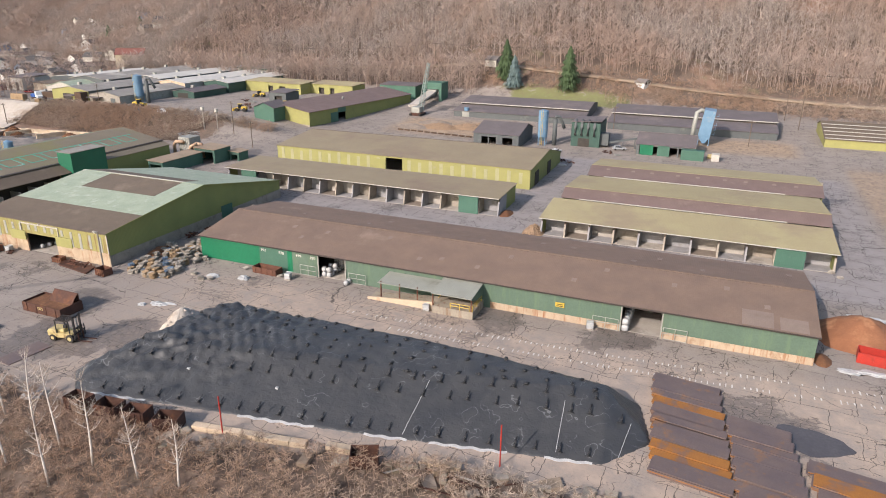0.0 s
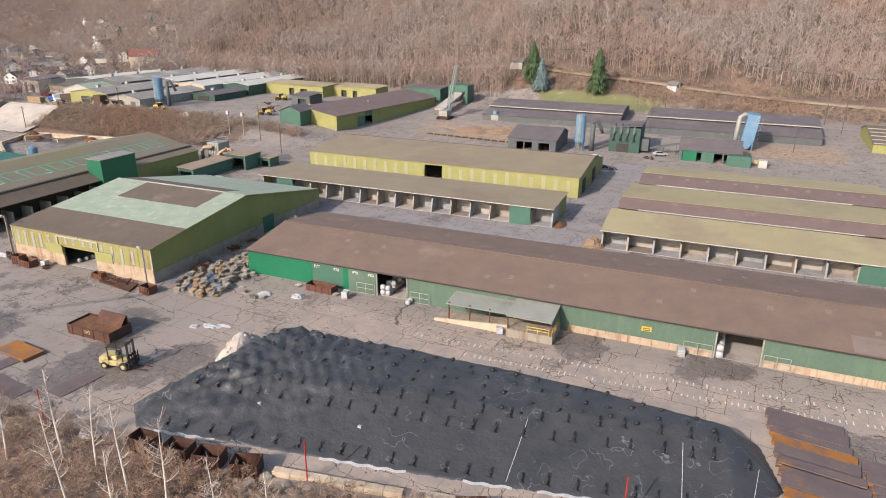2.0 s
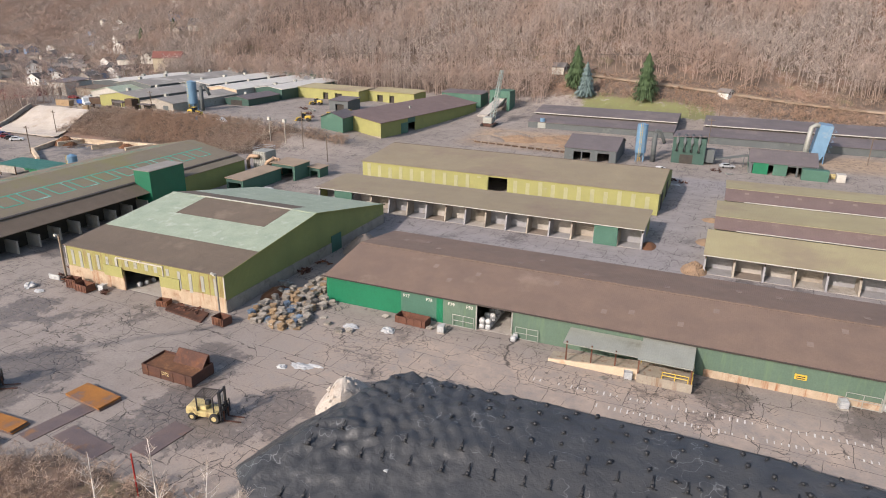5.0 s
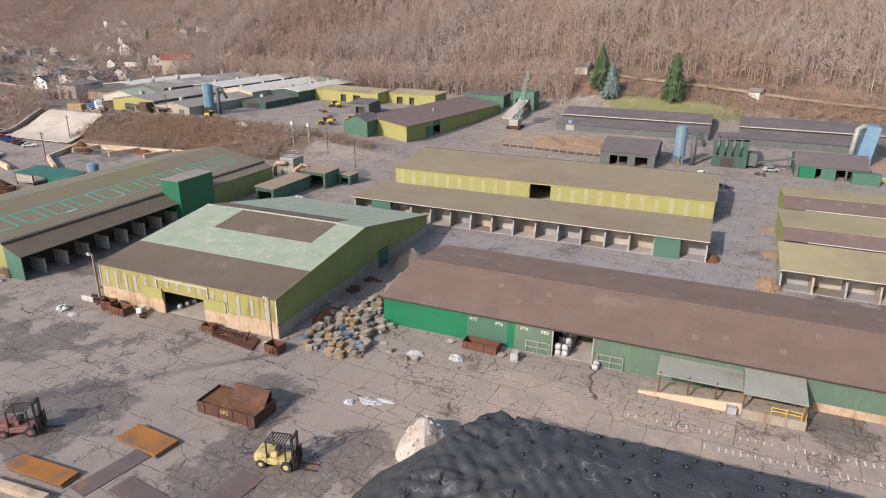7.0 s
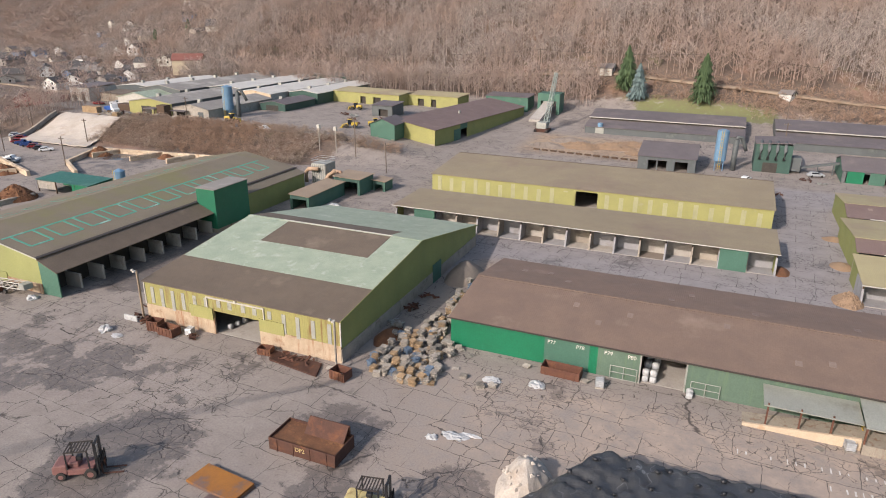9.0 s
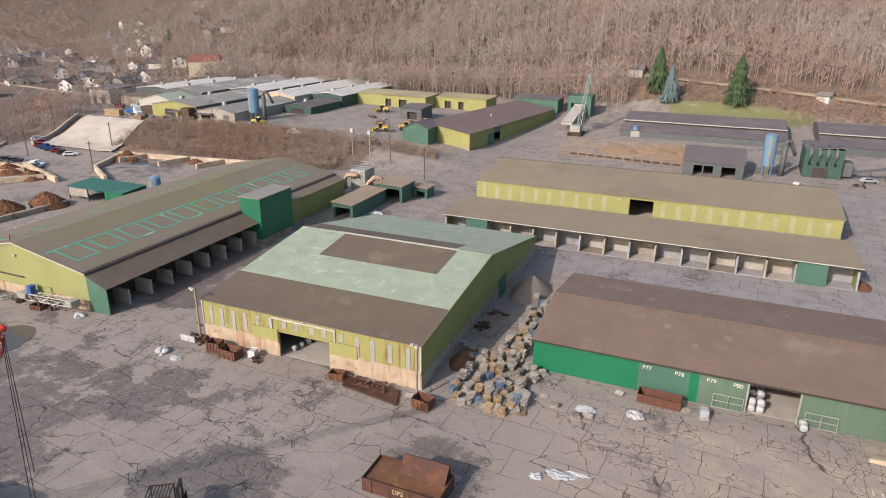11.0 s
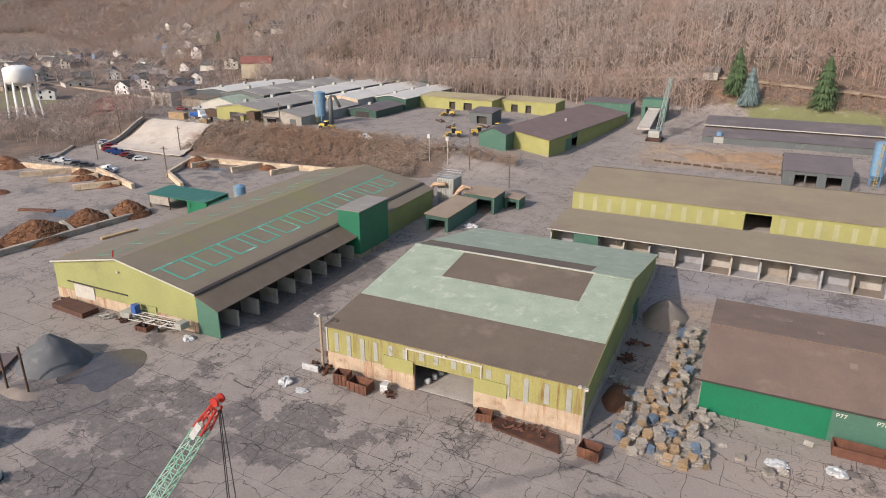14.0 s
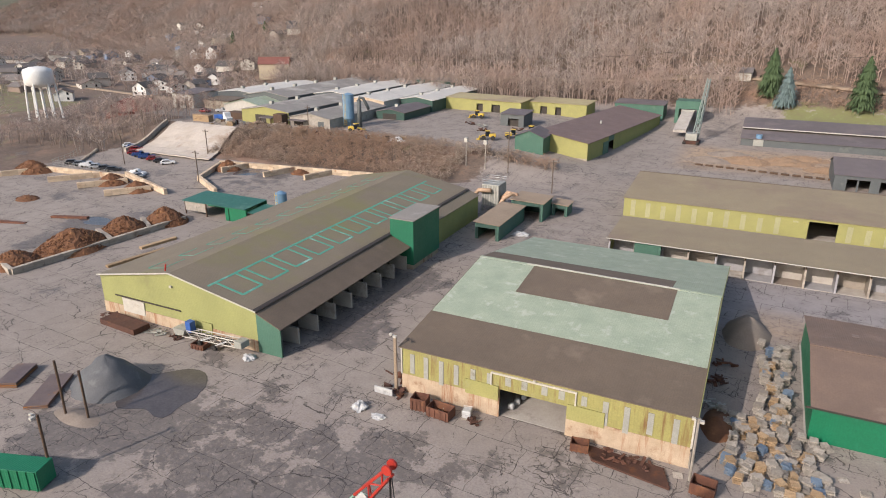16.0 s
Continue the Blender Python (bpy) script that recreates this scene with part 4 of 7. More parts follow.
def tarp_mesh():
    xs, ys = np.arange(-77, 1.6, 0.33), np.arange(47, 77.5, 0.33)
    gx2, gy2 = np.meshgrid(xs, ys)
    f = heap_height(gx2, gy2)
    top = 4.3 + 0.35 * np.sin(gx2 / 6) * np.cos(gy2 / 4) - 0.5 * smooth01((gx2 + 20) / 18)
    z = np.where(f > 0, f, f * 9) * top
    rough = np.zeros(z.shape)
    for j in range(z.shape[0]):
        for i in range(z.shape[1]):
            if f[j, i] > 0:
                p = Vector((gx2[j, i], gy2[j, i], 0))
                rough[j, i] = (0.22 * noise.noise(p * 0.55) + 0.12 * noise.noise(p * 1.3) + 0.07 * noise.noise(p * 2.6))
    wild = 0.5 + 1.3 * smooth01((-45 - gx2) / 15)
    fan = np.arctan2(gy2 - 62.5, gx2 + 57)
    ridge = 0.65 * np.abs(np.sin(13 * fan + 0.8 * np.sin(gy2 * 0.7))) ** 0.6 * smooth01((-57 - gx2) / 7) * smooth01((0.98 - f) / 0.2)
    ridge = ridge + 0.26 * np.abs(np.sin(1.5 * gx2 + 0.9 * gy2 + 1.2 * np.sin(gy2 * 0.5))) * smooth01((-40 - gx2) / 16) * (f > 0.7)
    z = z + rough * wild * np.clip(f * 2, 0, 1) + ridge * np.clip(f, 0, 1)
    keep = f > -0.058
    idx = -np.ones(z.shape, int)
    idx[keep] = np.arange(keep.sum())
    verts = np.stack([gx2[keep], gy2[keep], np.maximum(z[keep], -1.2)], 1)
    a, b2, c, d = idx[:-1, :-1], idx[:-1, 1:], idx[1:, 1:], idx[1:, :-1]
    ok = (a >= 0) & (b2 >= 0) & (c >= 0) & (d >= 0)
    fc = np.stack([a[ok], b2[ok], c[ok], d[ok]], 1)
    me = bpy.data.meshes.new("tarp")
    me.from_pydata(verts.tolist(), [], fc.tolist())
    me.polygons.foreach_set("use_smooth", [True] * len(me.polygons))
    lookup = lambda x, y: float(max(z[int(round((y - 47) / 0.33)), int(round((x + 77) / 0.33))], 0.03))
    return me, lookup


tarp_data, tarp_z = tarp_mesh()


def tarp_material():
    k = Nodes("tarp")
    p = k.pos()
    col = k.mix(k.ramp(k.noise(p, 0.3, 5), 0.35, 0.65), lin(54, 55, 57), lin(66, 66, 66))
    col = k.mix(k.math("MULTIPLY", k.ramp(k.noise(p, 0.9, 9, 0.78), 0.58, 0.7), 0.3), col, lin(104, 104, 103))
    # thin, broken pale lines along one level of a soft noise
    ring_noise = k.noise(k.pos(True, (1, 1, 0)), 0.5, 2, 0.4)
    rim = k.ramp(k.math("ABSOLUTE", k.math("SUBTRACT", ring_noise, 0.56), 0.0), 0.011, 0.003)
    rim = k.math("MULTIPLY", rim, k.ramp(k.noise(p, 0.2, 5), 0.48, 0.58))
    col = k.mix(k.math("MULTIPLY", rim, 0.42), col, lin(150, 152, 152))
    k.l(col, k.b.inputs["Base Color"])
    r = k.n("MapRange")
    r.inputs["To Min"].default_value, r.inputs["To Max"].default_value = 0.26, 0.56
    k.l(k.noise(p, 0.5, 5), r.inputs["Value"])
    k.l(r.outputs[0], k.b.inputs["Roughness"])
    crease = k.noise(k.pos(True, (0.6, 1.2, 1.0)), 1.3, 6, 0.62)
    fold = k.math("ABSOLUTE", k.math("SUBTRACT", k.noise(p, 0.8, 4, 0.6), 0.5), 0.0)
    b = k.n("Bump", Strength=0.7, Distance=0.2)
    k.l(k.math("ADD", k.math("MULTIPLY", crease, 0.35), k.math("MULTIPLY", fold, -1.2)), b.inputs["Height"])
    k.l(b.outputs[0], k.b.inputs["Normal"])
    return k.m


tarp_data.materials.append(tarp_material())
heap = tagged(new("tarpaulin", tarp_data), "wrinkled black plastic tarpaulin covering a long heap", "tarpaulin")


def seam(xa, ya, xb, yb, w=0.14):
    bm = bmesh.new()
    n = int(math.hypot(xb - xa, yb - ya) / 0.5)
    last = None
    for i in range(n + 1):
        x, y = xa + (xb - xa) * i / n, ya + (yb - ya) * i / n
        z = tarp_z(x, y) + 0.06
        pair = (bm.verts.new((x - w, y, z)), bm.verts.new((x + w, y, z)), bm.verts.new((x + w, y, z + 0.03)), bm.verts.new((x - w, y, z + 0.03)))
        if last:
            for q in range(4):
                bm.faces.new((last[q], last[(q + 1) % 4], pair[(q + 1) % 4], pair[q]))
        last = pair
    return bm


part("seam", seam(-27.8, 56.2, -27.8, 64.0, 0.035), M["plastic_white"], heap, "whitish welded seam")
part("seam", seam(-11.0, 59.8, -11.6, 66.5, 0.035), M["plastic_white"], heap, "whitish welded seam")
part("seam", seam(-4.6, 61.8, -4.0, 67.0, 0.03), M["plastic_white"], heap, "whitish welded seam")
def liner(xa, xb):
    """A strip of pale liner showing along the foot of the cover."""
    foot_y = lambda x: 48.6 + (x + 70) * 0.16 if x < -35 else 54.2 + (x + 35) * 0.2
    bm = bmesh.new()
    n = max(int((xb - xa) / 0.4), 2)
    last = None
    for i in range(n + 1):
        x = xa + (xb - xa) * i / n
        y = foot_y(x) - 0.1 + 0.12 * math.sin(3.1 * x)
        w = 0.04 + 0.14 * math.sin(math.pi * i / n) * (0.6 + 0.4 * math.sin(2.3 * x))
        ring = [bm.verts.new(c) for c in ((x, y - w, 0.02), (x, y + 0.2, 0.02), (x, y + 0.2, 0.16), (x, y - w, 0.07))]
        if last:
            for q in range(4):
                bm.faces.new((last[q], last[(q + 1) % 4], ring[(q + 1) % 4], ring[q]))
        else:
            bm.faces.new(ring)
        last = ring
    bm.faces.new(last[::-1])
    return bm


for xa, xb in ((-67.5, -60.0), (-47.5, -38.0), (-32.0, -27.0), (-24.5, -16.0), (-12.0, -7.0)):
    part("liner_edge", liner(xa, xb), M["plastic_white"], heap, "pale liner edge under the tarpaulin")
part("tag", boxes((-45.3, 56.7, 1.6, -44.9, 57.0, 1.85)), M["plastic_white"], heap)
part("tag", boxes((-58.1, 55.7, 1.9, -57.7, 56.0, 2.15)), M["plastic_white"], heap)


def bag_mesh():
    bm = bmesh.new()
    bmesh.ops.create_icosphere(bm, subdivisions=1, radius=0.28)
    for v in bm.verts:
        v.co = Vector((v.co.x * 1.2, v.co.y, v.co.z * 0.7)) + 0.09 * noise.noise_vector(v.co * 9)
    tube(bm, [(0.1, 0, 0.1), (0.2, 0.25, 0.05), (0.45, 0.3, -0.1)], 0.05, 4)
    tube(bm, [(-0.1, 0, 0.1), (-0.3, -0.2, 0.05), (-0.5, -0.15, -0.1)], 0.05, 4)
    return mesh_of("weight_bag", bm, M["paint_black"], True)


def tie_mesh():
    """A weight hung on the slope with the plastic gathered into a cone above it."""
    bm = bmesh.new()
    bmesh.ops.create_icosphere(bm, subdivisions=1, radius=0.26)
    for k2 in range(5):
        tube(bm, [(0.07 * (k2 - 2), -0.1, 0.0), (0.02 * (k2 - 2), 0.9, 0.62)], 0.06, 4, 0.02)
    tube(bm, [(-0.5, -0.25, -0.12), (0.5, -0.25, -0.12)], 0.07, 4)
    return mesh_of("weight_bag", bm, M["paint_black"], True)


bags, ties = bag_mesh(), tie_mesh()
for jy in np.arange(64.5, 74, 2.25):
    for ix in np.arange(-66, -5, 2.9):
        x, y = ix + random.uniform(-0.8, 0.8), jy + random.uniform(-0.6, 0.6)
        if heap_height(np.array(x), np.array(y)) > 0.75:
            o = new("weight_bag", bags)
            o.matrix_world = pose(x, y, tarp_z(x, y) + 0.1, 0, 0, random.uniform(0, 360)) @ Matrix.Scale(random.uniform(0.7, 1.1), 4)
            tagged(o, "black sandbag lying on the wrinkled tarpaulin", "sandbag", "weights on the tarp")
for off, step in ((1.0, 2.7), (6.3, 2.8), (8.6, 3.1)):
    for x in np.arange(-67, -5, step):
        ye = (48.6 + (x + 70) * 0.16 if x < -35 else 54.2 + (x + 35) * 0.2) + off
        if x < -4:
            o = new("weight_bag", ties)
            o.matrix_world = pose(x + random.uniform(-0.4, 0.4), ye, tarp_z(x, ye) + 0.12, 0, 0, 0) @ Matrix.Scale(random.uniform(0.75, 1.0), 4)
            tagged(o, "black weight tied in a gathered tarpaulin fold", "sandbag", "weights on the tarp")


def mound(name, at, rx, ry, h, material, label, category="heap", lumps=0, seed=1, kind=""):
    """A loose heap: an uneven cone, with lumps scattered over it."""
    bm = bmesh.new()
    rnd = random.Random(seed)
    n, m = 26, 9
    rows = []
    for j in range(m):
        f = j / (m - 1)
        row = []
        for i in range(n):
            a = 2 * math.pi * i / n
            wob = 1 + 0.13 * noise.noise(Vector((math.cos(a) * 2, math.sin(a) * 2, seed)))
            r = (1 - f) * wob
            p = Vector((rx * r * math.cos(a), ry * r * math.sin(a), 0))
            p.z = h * (1 - (1 - f) ** 1.35) + 0.12 * h * noise.noise(p * 0.9 + Vector((seed, 0, f))) * (0.2 < f)
            row.append(bm.verts.new(p))
        rows.append(row)
    for a, b2 in zip(rows, rows[1:]):
        for i in range(n):
            bm.faces.new((a[i], a[(i + 1) % n], b2[(i + 1) % n], b2[i]))
    bm.faces.new(rows[-1])
    for _ in range(lumps):
        a, r = rnd.uniform(0, 6.283), math.sqrt(rnd.random()) * 0.97
        c = Vector((rx * r * math.cos(a), ry * r * math.sin(a), h * (1 - r ** 1.35)))
        s = rnd.uniform(0.18, 0.42)
        vs = [bm.verts.new(c + s * Vector((rnd.uniform(0.5, 1) * sx, rnd.uniform(0.5, 1) * sy, rnd.uniform(0.4, 1) * sz))) for sx, sy, sz in ((1, 0, 0), (-1, 0, 0), (0, 1, 0), (0, -1, 0), (0, 0, 1), (0, 0, -0.6))]
        for q in ((0, 2, 4), (2, 1, 4), (1, 3, 4), (3, 0, 4), (2, 0, 5), (1, 2, 5), (3, 1, 5), (0, 3, 5)):
            bm.faces.new([vs[w] for w in q])
    return solid(name, bm, material, at, label, category, kind=kind, smooth=(lumps == 0))


mound("exposed_mound", (-70.0, 67.6, 0), 2.8, 4.4, 3.3, M["chalk"], "pale chalky heap showing from under the tarpaulin", lumps=60, seed=3)
mound("soil_mound", (24.5, 104.5, 0), 6.5, 6.5, 3.4, M["red_soil"], "reddish brown soil heap beside the shed", seed=5)
mound("soil_mound", (18.4, 94.8, 0), 1.3, 2.2, 0.7, M["rubble_brown"], "small brown soil heap against the wall", seed=6)
mound("soil_mound", (-33.0, 132.6, 0), 2.4, 3.0, 1.8, M["orange_soil"], "orange soil heap by the shed corner", lumps=120, seed=7)
mound("soil_mound", (-31.6, 151.0, 0), 2.2, 2.6, 0.9, M["orange_soil"], "orange soil spread beside the halls", seed=8)
mound("soil_mound", (-31.0, 168.5, 0), 2.4, 2.0, 0.7, M["orange_soil"], "orange soil spread beside the halls", seed=9)
mound("soil_mound", (-42.6, 143.5, 0), 1.6, 3.0, 0.9, M["rubble_brown"], "brown soil heap at the shed end", seed=10)
mound("soil_mound", (-95.6, 117.5, 0), 3.4, 5.5, 3.0, M["grey_soil"], "grey gravel heap against the warehouse wall", seed=11)
mound("soil_mound", (-97.6, 91.0, 0), 1.8, 3.6, 1.2, M["rubble_brown"], "dark brown soil heap beside the warehouse", seed=12)
coal = mound("coal_mound", (-169.4, 66.2, 0), 5.0, 4.4, 4.2, M["coal"], "dark grey coal heap standing in the yard", seed=13)

# ---- back row ----


def gz(x, y):
    return float(ground_height(x, y))


def stepped_hall(x0, x1, y0, ys, y1, zb, z0, zs, zt, label):
    """A dark hall with a low front roof, a white-edged step and a higher roof behind."""
    h = thing("back_hall", (0, 0, 0), label, "building", "dark back halls")
    part("wall", boxes((x0, y0, zb, x1, y0 + 0.25, z0)), M["wall_slate"], h)
    for xa in (x0, x1 - 0.25):
        part("wall", prism([(y0 + 0.25, zb), (y1, zb), (y1, zt - 1.2), ((ys + y1) / 2 + 2, zt), (ys, zs + 0.8), (ys, zs), (y0 + 0.25, z0)], xa, xa + 0.25, X), M["wall_slate"], h)
    part("roof", slab((y0 - 0.4, z0), (ys, zs), TH, x0 - 0.3, x1 + 0.3, X), M["roof_slate"], h)
    part("upper_roof", slab((ys - 0.5, zs + 0.85), ((ys + y1) / 2 + 2, zt), TH, x0 - 0.3, x1 + 0.3, X), M["roof_slate"], h)
    part("upper_roof", slab(((ys + y1) / 2 + 2, zt), (y1, zt - 1.2), TH, x0 - 0.3, x1 + 0.3, X), M["roof_slate"], h)
    # band under the upper eave, its inner shade put into the colour
    part("clerestory", boxes((x0, ys, zs, x1, ys + 0.2, zs + 0.8)), M["inside_shade"], h)
    part("fascia", boxes((x0 - 0.35, ys - 0.6, zs + 0.75, x1 + 0.35, ys - 0.5, zs + 1.05)), M["trim_white"], h, "white eave trim")
    return h


stepped_hall(-104, -48.5, 265, 275, 296, 1.2, 4.4, 5.8, 8.4, "long dark grey hall with a stepped slate roof")
stepped_hall(-38.4, 21.5, 262, 272.5, 295, 1.2, 4.4, 6.0, 8.6, "long dark grey hall with a stepped plum roof")
m = gable_x("grey_shop", -78.5, -61.9, 219.6, 238, 231, 4.2, 6.8, 4.6, (M["wall_slate"],) * 3 + (M["roof_slate"],) * 2, "low dark grey workshop with open doors")
front_wall(m, [(-78.5, -75.5, M["wall_slate"]), (-73.1, -72.7, M["wall_slate"]), (-70.1, -67.8, M["wall_slate"]), (-64.1, -61.9, M["wall_slate"])], 219.6, 0, 4.2)
front_wall(m, [(-75.5, -62.1, M["wall_slate"])], 219.65, 3.2, 4.2)
g = thing("dryer_house", (0, 0, 0), "tall dark green machine house with bent ducts", "building")
part("wall", boxes((-46, 230.5, 0, -36, 243, 8.6)), M["wall_teal_dark"], g)
part("roof", slab((-46.3, 8.6), (-35.7, 9.3), 0.2, 230.2, 243.3, Y), M["roof_slate"], g)
# doorway panel on the solid wall, interior shade as its colour
part("door", boxes((-43.5, 230.4, 0.02, -39.5, 230.5, 3.2)), M["inside_shade"], g)
for x in (-44.6, -42.4, -40.2, -38.0):
    part("duct", tubes(([(x, 230.2, 4.2), (x, 229.9, 7.2), (x, 230.6, 8.4), (x, 232.0, 9.4)], 0.45)), M["wall_slate"], g, smooth=True)
part("side_vent", boxes((-36.0, 232, 1, -33.2, 236, 5)), M["wall_slate"], g)


def silo(at, r, z0, z1, material, label):
    h = thing("silo", at, label, "silo")
    bm = bmesh.new()
    n = 20
    ring = [(r * math.cos(2 * math.pi * i / n), r * math.sin(2 * math.pi * i / n)) for i in range(n)]
    part("tank", prism(ring, z0, z1, Z), material, h, smooth=False)
    tube(bm, [(0, 0, z1), (0, 0, z1 + 0.5)], r * 0.98, 16, r * 0.2)
    part("cap", bm, material, h)
    bm = bmesh.new()
    tube(bm, [(0, 0, z0), (0, 0, z0 - 0.5 * z0)], r, 12, 0.3)
    part("hopper", bm, material, h)
    for i in range(4):
        a = math.pi / 4 + i * math.pi / 2
        part("leg", tubes(([(r * math.cos(a) * 0.95, r * math.sin(a) * 0.95, -0.05), (r * math.cos(a) * 0.95, r * math.sin(a) * 0.95, z0 + 0.5)], 0.14), sides=6), material, h)
    for z in np.arange(z0 + 1.2, z1, 1.8):
        part("band", prism([(1.02 * x, 1.02 * y) for x, y in ring], z, z + 0.08, Z), material, h)
    part("ladder", tubes(*[([(s, -r - 0.35, 0.5), (s, -r - 0.35, z1 + 0.6)], 0.05) for s in (-0.3, 0.3)], *[([(-0.3, -r - 0.35, z), (0.3, -r - 0.35, z)], 0.04) for z in np.arange(1, z1, 0.8)], sides=4), M["paint_yellow"], h, "yellow access ladder")
    return h


silo((-55.6, 228.0, 0), 1.7, 3.2, 12.2, M["blue_steel"], "tall blue steel silo with a yellow ladder")
d = thing("cyclone", (-51.6, 229.2, 0), "grey cyclone with a looping duct", "cyclone")
part("body", tubes(([(0, 0, 0), (0, 0, 9.5)], 0.8), sides=12), M["wall_slate"], d, smooth=True)
part("duct", tubes(([(0, 0, 9.4), (0.3, 0.1, 10.4), (1.4, 0.6, 10.2), (2.2, 1.2, 8.2), (3.0, 1.6, 6.2)], 0.55)), M["wall_slate"], d, smooth=True)
silo((-233.5, 219.5, gz(-233.5, 219.5)), 2.0, 3.0, 11.5, M["blue_steel"], "tall blue steel silo on the terrace")
d = copy_thing(d, pose(-229.6, 220.5, gz(-229.6, 220.5)))
silo((-191.6, 129.0, 0), 1.3, 3.6, 7.6, M["blue_steel"], "short blue steel dust silo by the hall")

s3 = gable_x("screening_shed", -23, -4.6, 226.0, 241, 233, 3.6, 6.4, 4.4, (M["wall_teal"],) * 3 + (M["roof_slate"],) * 2, "low shed with green doors and a slate roof")
front_wall(s3, [(-23, -22, M["wall_slate"]), (-21.8, -17.6, M["wall_green"]), (-16.2, -12.4, M["wall_teal"]), (-10.0, -9.5, M["wall_slate"]), (-5.2, -4.6, M["wall_slate"])], 226.0, 0, 3.6)
front_wall(s3, [(-22, -4.6, M["wall_slate"])], 226.05, 3.1, 3.6)
solid("green_tank", boxes((-8.6, 223.2, 0, -1.6, 225.9, 3.3)), M["wall_teal"], (0, 0, 0), "green steel equipment box beside the shed", "container", bevel=0.08)
bh = thing("bag_filter", (-2.6, 249.5, 0), "tall blue bag filter with a grey duct", "dust filter")
part("casing", prism([(-2.2, 4.2), (1.8, 4.2), (2.8, 13.0), (-1.0, 13.4)], -3.2, 3.2, Y), M["blue_steel"], bh)
part("hopper", prism([(-2.2, 4.2), (1.8, 4.2), (0.4, 1.8), (-0.6, 1.8)], -3.0, 3.0, Y), M["blue_steel"], bh)
for x, y in ((-2, -3), (1.6, -3), (-2, 3), (1.6, 3)):
    part("leg", boxes((x - 0.15, y - 0.15, -0.2, x + 0.15, y + 0.15, 4.4)), M["blue_steel"], bh)
part("duct", tubes(([(-4.0, -3, 1.0), (-3.8, -3, 8), (-3.4, -2.6, 12.2), (-2.2, -2, 13.0), (-1, -2, 12.8)], 0.75)), M["galv_pale"], bh, "grey riser duct", smooth=True)
for z in np.arange(5, 13, 1.6):
    part("platform_rail", tubes(([(2.2 + 0.12 * (z - 4), -3, z), (2.9 + 0.12 * (z - 4), -3, z), (2.9 + 0.12 * (z - 4), 3, z)], 0.07), sides=4), M["blue_steel"], bh)
solid("storage_tank", tubes(([(-0.6, 229, 0.8), (2.4, 229, 0.8)], 0.8), sides=14), M["paint_cream"], (0, 0, 0), "cream cylindrical tank lying on its side", "tank", smooth=False)
solid("control_hut", boxes((0.6, 224.6, 0, 3.0, 227.2, 2.4)), M["trim_white"], (0, 0, 0), "small white equipment hut", "hut", bevel=0.05)
cv = thing("belt_conveyor", (0, 0, 0), "long grey inclined belt conveyor", "conveyor")
part("frame", prism([(-35, 1.2), (-22.5, 4.0), (-22.5, 4.6), (-35, 1.8)], 233, 234.2, Y), M["wall_slate"], cv)
for x, z in ((-33, 1.6), (-28.5, 2.7), (-24.5, 3.5)):
    part("leg", boxes((x, 233.2, 0, x + 0.2, 234, z)), M["wall_slate"], cv)
g7 = gable_x("east_shed", 36, 64, 258, 284, 276, 4.4, 8.0, 6, (M["wall_yellow"],) * 3 + (M["roof_umber"],) * 2, "yellow shed with a brown roof")
front_wall(g7, [(36, 64, M["wall_yellow"])], 258, 0.6, 4.4)
part("base_strip", boxes((36, 257.9, 0, 64, 258, 1.3)), M["concrete"], g7)
for i in range(5):
    part("roof_rib", prism([(258 + 3.5 * i, 4.7 + 0.7 * i), (258.4 + 3.5 * i, 4.78 + 0.7 * i), (258.4 + 3.5 * i, 4.9 + 0.7 * i), (258 + 3.5 * i, 4.85 + 0.7 * i)], 36, 64, X), M["trim_white"], g7)
for i in range(9):
    solid("concrete_block", boxes((-0.9, -0.35, 0, 0.9, 0.35, 0.6)), M["concrete"], (-14 + 5.2 * i + (i % 3), 206 + (i % 2), 0), "pale concrete barrier block on asphalt", "block", "barrier blocks", bevel=0.04)

# ---- workshops on the slope ----
Eh = thing("yellow_shop", (-145.2, 217.2, 0), "yellow metal workshop with a wide brown roof", "building", turn=-9)
part("wall", prism([(-16.5, 0.5), (0, 0.5), (0, 7.2), (-16.5, 9.6)], 0, 0.25, Y), M["wall_yellow"], Eh)
part("wall", boxes((-0.25, 0.25, 0.5, 0, 17, 7.2)), M["wall_olive"], Eh)
part("wall", boxes((-0.25, 22, 0.5, 0, 70, 7.2)), M["wall_olive"], Eh)
part("wall", boxes((-0.25, 17, 5.2, 0, 22, 7.2)), M["wall_teal"], Eh)
part("wall", boxes((-16.5, 0.25, 2, -16.25, 70, 9.6)), M["wall_olive"], Eh)
part("wall", boxes((-16.5, 69.75, 1, 0, 70, 7.2)), M["wall_teal"], Eh)
part("roof", slab((-16.9, 9.65), (0.5, 7.2), 0.15, -0.5, 70.5, Y), M["roof_plum"], Eh)
part("base_strip", boxes((-16.5, -0.12, 0, 0.1, 0.0, 2.4)), M["concrete"], Eh)
part("door", boxes((0.0, 12.5, 1.2, 0.12, 17, 5.6)), M["wall_teal"], Eh, "green sliding door")
part("vent", boxes((-8.6, 30, 8.2, -8.0, 30.6, 9.6)), M["galv_pale"], Eh)
hb = thing("green_shed", (-162.4, 217, gz(-162, 217) - 0.4), "dark green gabled metal shed", "building")
part("wall", prism([(-4.6, 0), (4.6, 0), (4.6, 5.2), (0, 7.0), (-4.6, 5.2)], -5, 5, Y), M["wall_teal"], hb)
